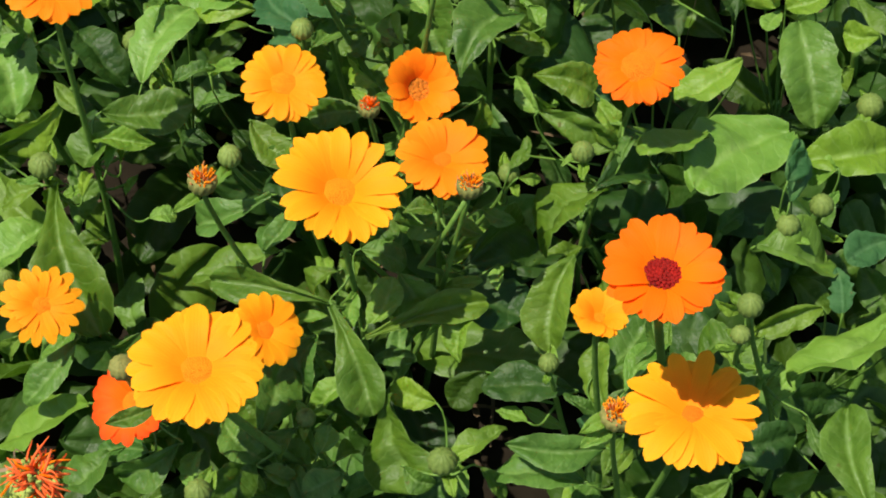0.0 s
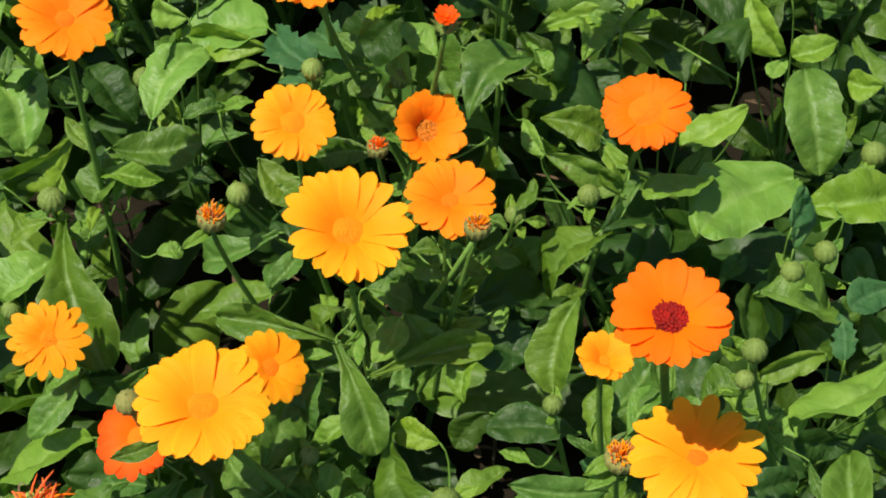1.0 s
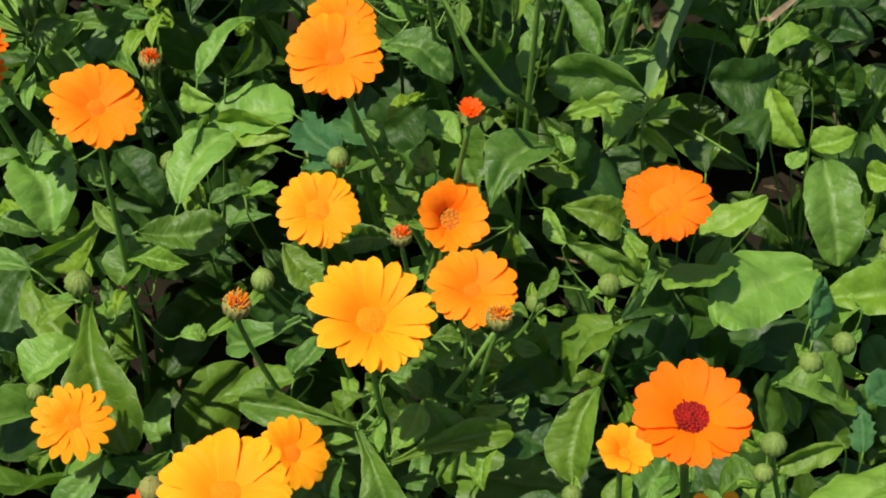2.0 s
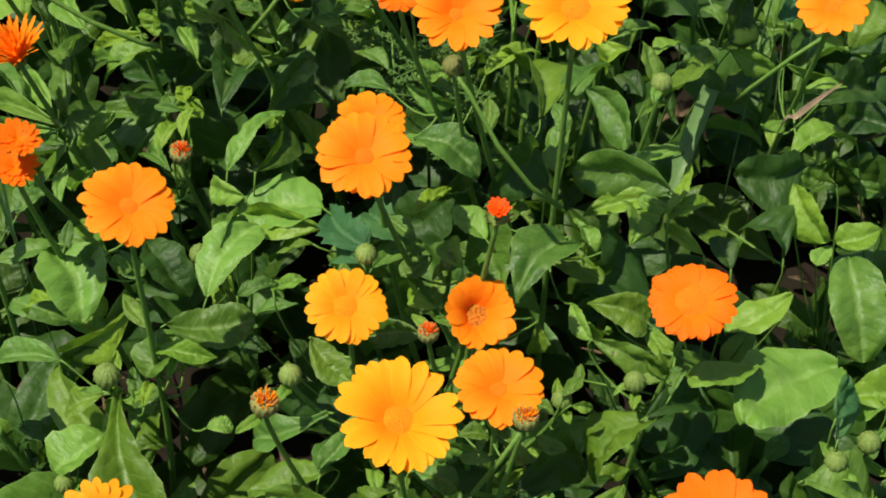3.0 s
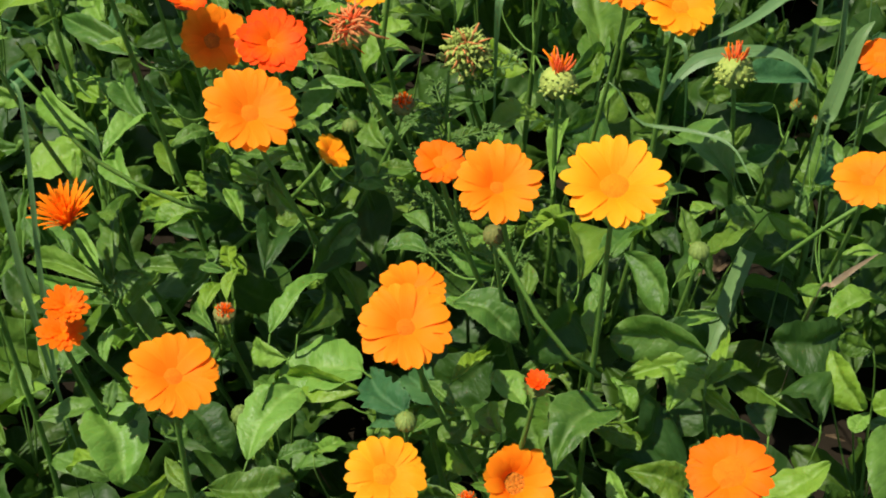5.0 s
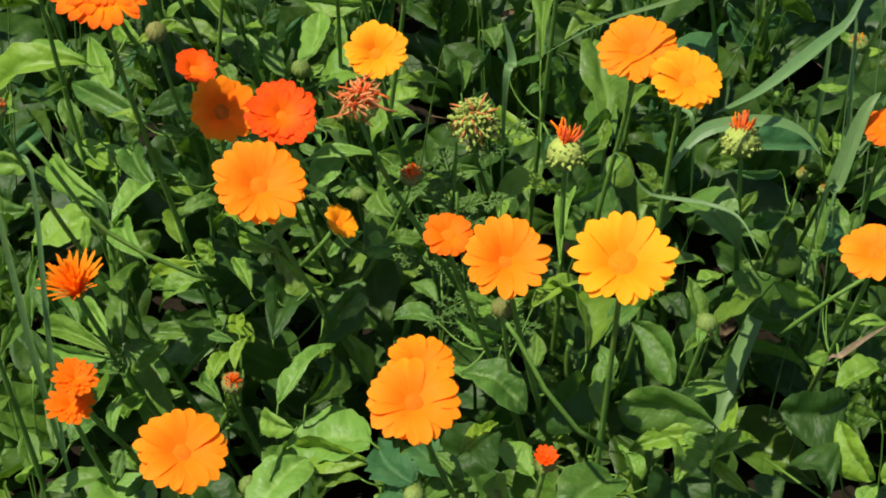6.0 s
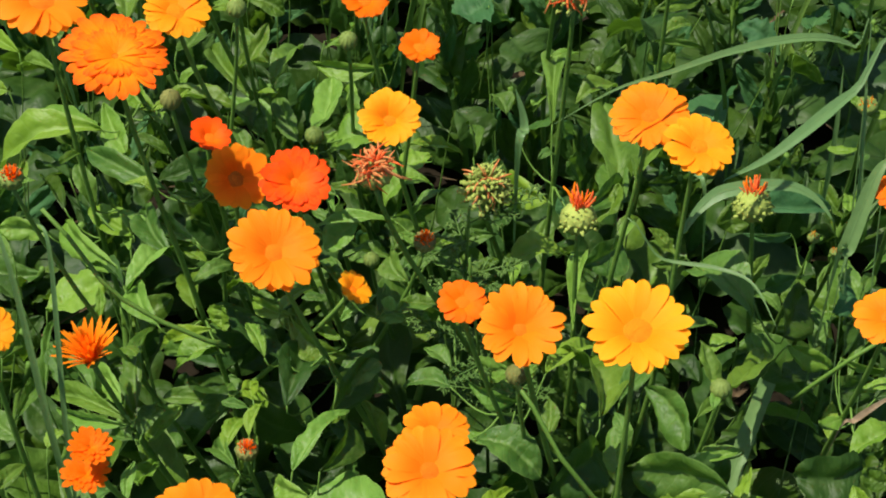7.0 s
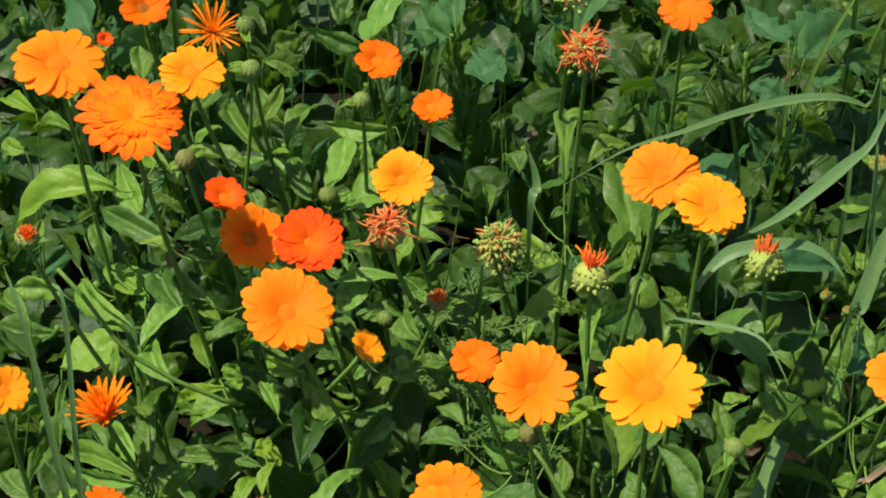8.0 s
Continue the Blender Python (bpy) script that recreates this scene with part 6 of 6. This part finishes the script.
leaf("lance", 4, (-0.285, 0.574, 0.245), (-0.351, 0.608, 0.216), 0.010, LEAF_PALE, (-0.556, -0.568, 0.607))
leaf("oval", 0, (-0.297, 0.597, 0.238), (-0.329, 0.640, 0.224), 0.018, LEAF_PALE, (-0.716, -0.323, 0.618))
leaf("oval", 1, (-0.319, 0.608, 0.236), (-0.348, 0.644, 0.229), 0.018, LEAF, (0.371, 0.459, 0.808))
leaf("oval", 2, (-0.277, 0.567, 0.244), (-0.269, 0.592, 0.246), 0.020, LEAF, (-0.344, 0.045, 0.938))
leaf("oval", 3, (-0.271, 0.597, 0.244), (-0.257, 0.588, 0.245), 0.011, LEAF_PALE, (-0.502, -0.769, 0.395))
leaf("oval", 4, (-0.183, 0.622, 0.258), (-0.235, 0.690, 0.238), 0.028, LEAF_SHADED, (0.189, 0.398, 0.898))
leaf("lance", 0, (-0.201, 0.625, 0.261), (-0.218, 0.655, 0.264), 0.011, LEAF_PALE, (0.041, -0.078, 0.996))
leaf("oval", 1, (-0.184, 0.662, 0.263), (-0.218, 0.682, 0.255), 0.011, LEAF_PALE, (-0.484, -0.508, 0.713))
leaf("oval", 2, (-0.195, 0.663, 0.265), (-0.177, 0.701, 0.252), 0.016, LEAF_PALE, (-0.223, 0.408, 0.885))
leaf("oval", 3, (-0.188, 0.663, 0.263), (-0.147, 0.633, 0.255), 0.019, LEAF, (-0.430, -0.745, 0.509))
leaf("oval", 4, (-0.149, 0.642, 0.265), (-0.168, 0.650, 0.269), 0.009, LEAF_PALE, (-0.250, -0.813, 0.525))
leaf("oval", 0, (-0.150, 0.582, 0.258), (-0.127, 0.631, 0.267), 0.028, LEAF_SHADED, (0.747, -0.434, 0.504))
leaf("oval", 1, (-0.182, 0.592, 0.252), (-0.168, 0.652, 0.245), 0.027, LEAF_SHADED, (0.220, 0.062, 0.973))
leaf("lance", 2, (-0.170, 0.532, 0.261), (-0.139, 0.584, 0.262), 0.018, LEAF_PALE, (-0.321, 0.182, 0.930))
leaf("oval", 3, (-0.153, 0.536, 0.257), (-0.141, 0.586, 0.254), 0.022, LEAF_SHADED, (0.816, -0.163, 0.555))
leaf("oval", 4, (-0.205, 0.595, 0.253), (-0.214, 0.629, 0.232), 0.012, LEAF_PALE, (-0.362, 0.414, 0.835))
leaf("oval", 0, (-0.208, 0.589, 0.252), (-0.228, 0.600, 0.242), 0.007, LEAF, (-0.552, -0.290, 0.782))
leaf("lance", 1, (-0.204, 0.566, 0.250), (-0.198, 0.593, 0.252), 0.009, LEAF_PALE, (-0.401, 0.023, 0.916))
leaf("oval", 2, (-0.219, 0.558, 0.246), (-0.214, 0.588, 0.242), 0.015, LEAF_PALE, (-0.287, 0.149, 0.946))
leaf("oval", 3, (-0.208, 0.541, 0.247), (-0.236, 0.576, 0.222), 0.013, LEAF, (-0.542, 0.164, 0.824))
leaf("oval", 4, (-0.223, 0.602, 0.249), (-0.255, 0.633, 0.228), 0.021, LEAF_SHADED, (-0.246, 0.365, 0.898))
leaf("oval", 0, (-0.149, 0.753, 0.268), (-0.171, 0.735, 0.252), 0.025, LEAF_PALE, (-0.351, -0.375, 0.858))
leaf("oval", 1, (-0.149, 0.684, 0.263), (-0.171, 0.711, 0.269), 0.017, LEAF, (0.428, 0.119, 0.896))
leaf("oval", 2, (-0.107, 0.663, 0.263), (-0.128, 0.677, 0.263), 0.018, LEAF_PALE, (-0.402, -0.583, 0.705))
leaf("oval", 3, (-0.312, 0.690, 0.255), (-0.350, 0.728, 0.233), 0.014, LEAF_SHADED, (-0.097, 0.426, 0.900))
leaf("oval", 4, (-0.266, 0.731, 0.258), (-0.300, 0.763, 0.247), 0.016, LEAF, (-0.685, -0.635, 0.358))
leaf("oval", 0, (-0.256, 0.714, 0.258), (-0.281, 0.741, 0.243), 0.012, LEAF, (-0.211, 0.307, 0.928))
leaf("oval", 1, (-0.282, 0.565, 0.243), (-0.302, 0.579, 0.230), 0.010, LEAF, (-0.553, 0.037, 0.832))
leaf("oval", 2, (-0.344, 0.567, 0.225), (-0.339, 0.584, 0.224), 0.013, LEAF_PALE, (-0.237, 0.086, 0.968))
leaf("oval", 3, (-0.220, 0.692, 0.257), (-0.241, 0.707, 0.239), 0.010, LEAF_PALE, (-0.312, 0.514, 0.799))
leaf("oval", 4, (-0.137, 0.598, 0.266), (-0.122, 0.620, 0.271), 0.019, LEAF, (-0.410, 0.068, 0.909))
leaf("oval", 0, (-0.345, 0.617, 0.231), (-0.359, 0.643, 0.236), 0.013, LEAF, (-0.545, -0.436, 0.716))
leaf("oval", 1, (0.122, 0.583, 0.239), (0.095, 0.578, 0.235), 0.013, LEAF_PALE, (-0.130, -0.023, 0.991))
leaf("oval", 2, (0.079, 0.567, 0.242), (0.116, 0.571, 0.215), 0.033, LEAF_SHADED, (0.553, -0.456, 0.697))
leaf("lance", 3, (0.110, 0.526, 0.243), (0.130, 0.580, 0.228), 0.011, LEAF_PALE, (-0.413, 0.395, 0.820))
leaf("oval", 4, (0.115, 0.535, 0.235), (0.092, 0.545, 0.233), 0.010, LEAF_PALE, (-0.277, -0.516, 0.811))
leaf("lance", 0, (0.134, 0.506, 0.227), (0.109, 0.535, 0.222), 0.010, LEAF_PALE, (-0.523, -0.326, 0.787))
leaf("round", 1, (0.207, 0.593, 0.218), (0.158, 0.581, 0.219), 0.038, LEAF_SHADED, (0.200, -0.726, 0.659))
leaf("oval", 2, (0.197, 0.569, 0.225), (0.216, 0.529, 0.215), 0.028, LEAF_PALE, (-0.736, -0.467, 0.490))
leaf("oval", 3, (0.245, 0.613, 0.215), (0.198, 0.594, 0.229), 0.022, LEAF_PALE, (0.105, 0.417, 0.903))
leaf("oval", 4, (0.229, 0.582, 0.210), (0.205, 0.586, 0.216), 0.016, LEAF, (-0.016, -0.859, 0.512))
leaf("oval", 0, (0.221, 0.532, 0.208), (0.210, 0.515, 0.208), 0.013, LEAF_PALE, (-0.061, 0.052, 0.997))
leaf("oval", 1, (0.256, 0.548, 0.207), (0.226, 0.540, 0.202), 0.021, LEAF_PALE, (-0.131, -0.158, 0.979))
leaf("round", 2, (0.231, 0.521, 0.211), (0.239, 0.457, 0.185), 0.037, LEAF, (-0.134, -0.377, 0.916))
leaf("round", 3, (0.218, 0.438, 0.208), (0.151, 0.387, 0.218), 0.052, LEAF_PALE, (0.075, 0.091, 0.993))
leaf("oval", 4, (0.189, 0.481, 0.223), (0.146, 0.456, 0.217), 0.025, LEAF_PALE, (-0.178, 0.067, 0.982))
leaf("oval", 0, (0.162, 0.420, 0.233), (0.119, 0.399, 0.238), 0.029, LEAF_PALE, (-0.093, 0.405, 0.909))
leaf("oval", 1, (0.106, 0.408, 0.232), (0.086, 0.425, 0.234), 0.015, LEAF, (-0.520, -0.664, 0.537))
leaf("oval", 2, (0.109, 0.401, 0.227), (0.119, 0.423, 0.227), 0.014, LEAF, (-0.603, 0.263, 0.753))
leaf("oval", 3, (0.077, 0.452, 0.234), (0.103, 0.471, 0.215), 0.022, LEAF_BLUE, (0.648, -0.105, 0.754))
leaf("oval", 4, (0.242, 0.410, 0.211), (0.229, 0.425, 0.189), 0.022, LEAF_PALE, (-0.831, 0.045, 0.554))
leaf("oval", 0, (0.206, 0.389, 0.228), (0.217, 0.410, 0.231), 0.017, LEAF_BLUE, (0.569, -0.415, 0.710))
leaf("oval", 1, (0.094, 0.386, 0.226), (0.136, 0.412, 0.200), 0.022, LEAF_SHADED, (0.481, 0.108, 0.870))
leaf("oval", 2, (0.152, 0.501, 0.220), (0.143, 0.526, 0.222), 0.020, LEAF_SHADED, (0.076, -0.058, 0.995))
leaf("oval", 3, (0.188, 0.517, 0.212), (0.162, 0.538, 0.219), 0.038, LEAF_SHADED, (0.354, 0.123, 0.927))
leaf("oval", 4, (0.211, 0.555, 0.207), (0.188, 0.576, 0.196), 0.026, LEAF_SHADED, (-0.118, 0.360, 0.926))
leaf("oval", 0, (-0.383, 0.751, 0.239), (-0.423, 0.760, 0.235), 0.019, LEAF_PALE, (-0.259, -0.881, 0.395))
leaf("oval", 1, (-0.376, 0.776, 0.244), (-0.405, 0.824, 0.228), 0.015, LEAF_SHADED, (0.246, 0.431, 0.868))
leaf("lance", 2, (-0.354, 0.607, 0.230), (-0.370, 0.692, 0.213), 0.008, LEAF, (-0.178, 0.156, 0.972))
leaf("oval", 3, (-0.374, 0.591, 0.220), (-0.374, 0.642, 0.205), 0.012, LEAF, (0.368, 0.262, 0.892))
leaf("oval", 4, (-0.365, 0.576, 0.221), (-0.395, 0.600, 0.218), 0.017, LEAF, (-0.280, -0.241, 0.929))
leaf("oval", 0, (-0.393, 0.693, 0.229), (-0.437, 0.743, 0.202), 0.021, LEAF_SHADED, (-0.017, 0.460, 0.888))
leaf("oval", 1, (-0.408, 0.735, 0.231), (-0.440, 0.770, 0.217), 0.018, LEAF, (-0.182, 0.202, 0.962))
leaf("oval", 2, (-0.396, 0.646, 0.221), (-0.396, 0.685, 0.205), 0.013, LEAF, (0.868, 0.189, 0.459))
leaf("oval", 3, (-0.356, 0.841, 0.265), (-0.447, 0.836, 0.227), 0.032, LEAF_PALE, (-0.358, -0.252, 0.899))
leaf("oval", 4, (-0.362, 0.850, 0.259), (-0.429, 0.893, 0.237), 0.028, LEAF_PALE, (-0.260, 0.078, 0.962))
leaf("oval", 0, (-0.365, 0.879, 0.259), (-0.336, 0.826, 0.255), 0.021, LEAF_PALE, (-0.343, -0.252, 0.905))
leaf("oval", 1, (-0.320, 0.866, 0.265), (-0.343, 0.887, 0.267), 0.017, LEAF_PALE, (-0.226, -0.308, 0.924))
leaf("lance", 2, (-0.293, 0.773, 0.270), (-0.368, 0.825, 0.261), 0.020, LEAF, (-0.415, -0.456, 0.788))
leaf("oval", 3, (-0.306, 0.796, 0.258), (-0.264, 0.820, 0.259), 0.025, LEAF_SHADED, (0.154, -0.322, 0.934))
leaf("oval", 4, (-0.257, 0.784, 0.264), (-0.282, 0.786, 0.246), 0.022, LEAF_PALE, (-0.569, 0.127, 0.812))
leaf("lance", 0, (-0.315, 0.876, 0.267), (-0.256, 0.865, 0.278), 0.024, LEAF, (-0.149, 0.196, 0.969))
leaf("oval", 1, (-0.250, 0.882, 0.272), (-0.288, 0.943, 0.268), 0.019, LEAF, (-0.078, 0.019, 0.997))
leaf("oval", 2, (-0.272, 0.963, 0.276), (-0.240, 0.932, 0.263), 0.018, LEAF, (-0.392, -0.680, 0.620))
leaf("oval", 3, (-0.230, 0.888, 0.276), (-0.216, 0.938, 0.278), 0.022, LEAF, (-0.312, 0.036, 0.949))
leaf("oval", 4, (-0.201, 0.828, 0.273), (-0.225, 0.871, 0.279), 0.018, LEAF, (-0.577, -0.414, 0.704))
leaf("oval", 0, (-0.190, 0.831, 0.282), (-0.184, 0.898, 0.275), 0.025, LEAF_PALE, (-0.454, 0.124, 0.882))
leaf("lance", 1, (-0.145, 0.910, 0.280), (-0.203, 0.922, 0.274), 0.015, LEAF_PALE, (-0.218, -0.898, 0.382))
leaf("round", 2, (-0.135, 0.833, 0.276), (-0.179, 0.835, 0.262), 0.039, LEAF_PALE, (-0.305, 0.029, 0.952))
leaf("oval", 3, (-0.158, 0.863, 0.276), (-0.178, 0.894, 0.268), 0.014, LEAF_PALE, (-0.414, -0.025, 0.910))
leaf("oval", 4, (-0.315, 0.741, 0.254), (-0.359, 0.787, 0.236), 0.018, LEAF_PALE, (-0.538, -0.197, 0.820))
leaf("oval", 0, (-0.330, 0.766, 0.254), (-0.309, 0.757, 0.248), 0.014, LEAF_PALE, (0.079, -0.403, 0.912))
leaf("oval", 1, (-0.266, 0.732, 0.260), (-0.301, 0.767, 0.247), 0.015, LEAF, (-0.453, -0.120, 0.884))
leaf("lance", 2, (-0.122, 0.749, 0.272), (-0.182, 0.746, 0.266), 0.012, LEAF_PALE, (-0.102, 0.068, 0.992))
leaf("oval", 3, (-0.099, 0.791, 0.271), (-0.134, 0.778, 0.262), 0.030, LEAF_PALE, (-0.225, 0.001, 0.974))
leaf("oval", 4, (-0.101, 0.821, 0.271), (-0.126, 0.816, 0.267), 0.026, LEAF_PALE, (-0.181, 0.040, 0.983))
leaf("oval", 0, (-0.125, 0.758, 0.267), (-0.097, 0.789, 0.249), 0.017, LEAF, (0.746, -0.666, 0.025))
leaf("oval", 1, (-0.121, 0.724, 0.268), (-0.102, 0.757, 0.263), 0.020, LEAF, (-0.157, 0.217, 0.963))
leaf("oval", 2, (-0.453, 0.951, 0.246), (-0.499, 1.004, 0.218), 0.016, LEAF_PALE, (-0.516, -0.010, 0.856))
leaf("oval", 3, (-0.411, 0.919, 0.254), (-0.459, 0.956, 0.226), 0.013, LEAF, (-0.490, 0.034, 0.871))
leaf("oval", 4, (-0.453, 0.911, 0.239), (-0.476, 0.923, 0.238), 0.014, LEAF_PALE, (-0.374, -0.617, 0.693))
leaf("oval", 0, (-0.315, 0.934, 0.269), (-0.301, 0.970, 0.264), 0.018, LEAF, (-0.021, 0.166, 0.986))
leaf("oval", 1, (-0.437, 0.875, 0.239), (-0.468, 0.897, 0.231), 0.019, LEAF_SHADED, (-0.146, 0.167, 0.975))
leaf("oval", 2, (-0.379, 0.807, 0.245), (-0.416, 0.844, 0.220), 0.020, LEAF_SHADED, (0.027, 0.582, 0.813))
leaf("oval", 3, (-0.241, 0.842, 0.268), (-0.267, 0.867, 0.268), 0.024, LEAF_SHADED, (0.189, 0.200, 0.961))
leaf("oval", 4, (-0.230, 0.797, 0.263), (-0.211, 0.841, 0.246), 0.024, LEAF_SHADED, (0.922, -0.386, 0.019))
leaf("oval", 0, (-0.209, 0.763, 0.262), (-0.233, 0.782, 0.254), 0.020, LEAF, (-0.089, 0.290, 0.953))
leaf("oval", 1, (-0.282, 0.721, 0.254), (-0.314, 0.775, 0.250), 0.020, LEAF, (-0.330, -0.136, 0.934))
leaf("oval", 2, (-0.168, 0.779, 0.267), (-0.193, 0.806, 0.257), 0.022, LEAF, (-0.678, -0.408, 0.611))
leaf("oval", 3, (-0.195, 0.942, 0.278), (-0.175, 0.976, 0.269), 0.016, LEAF_PALE, (0.875, -0.460, 0.151))
leaf("round", 4, (0.286, 0.438, 0.192), (0.226, 0.421, 0.205), 0.034, LEAF_PALE, (0.241, -0.178, 0.954))
leaf("oval", 0, (0.208, 0.380, 0.219), (0.219, 0.428, 0.213), 0.018, LEAF_BLUE, (0.434, 0.003, 0.901))
leaf("oval", 1, (0.289, 0.528, 0.188), (0.267, 0.537, 0.181), 0.019, LEAF_PALE, (-0.431, -0.465, 0.773))
leaf("oval", 2, (0.112, 0.528, 0.234), (0.143, 0.555, 0.220), 0.018, LEAF_PALE, (-0.020, 0.490, 0.872))
leaf("oval", 3, (-0.049, 0.749, 0.263), (-0.081, 0.745, 0.241), 0.019, LEAF, (-0.408, -0.559, 0.722))
leaf("oval", 4, (0.043, 0.818, 0.252), (0.026, 0.781, 0.246), 0.021, LEAF, (-0.454, 0.066, 0.889))


# ---- no untraced leaf lies over an open flower or hides it from the camera ----
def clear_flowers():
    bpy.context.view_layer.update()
    camera_side = Vector((0, -0.62, 0.78))
    for ob in [o for o in scene.objects if o.name.split(".")[0] == "leaf" and o.parent and o.name not in TRACED_LEAVES]:
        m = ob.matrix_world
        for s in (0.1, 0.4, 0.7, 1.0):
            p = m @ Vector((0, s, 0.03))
            if any(0.003 < (p - h).dot(d) < 0.16 and ((p - h) - d * (p - h).dot(d)).length < r * 1.12 for h, w, r in HEADS for d in (w, camera_side)):
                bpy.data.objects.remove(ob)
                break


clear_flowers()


# a leaf that does lie across a flower
leaf("lance", 1, (-0.137, 0.218, 0.287), (-0.164, 0.207, 0.285), 0.010, LEAF, (0.052, -0.362, 0.931))
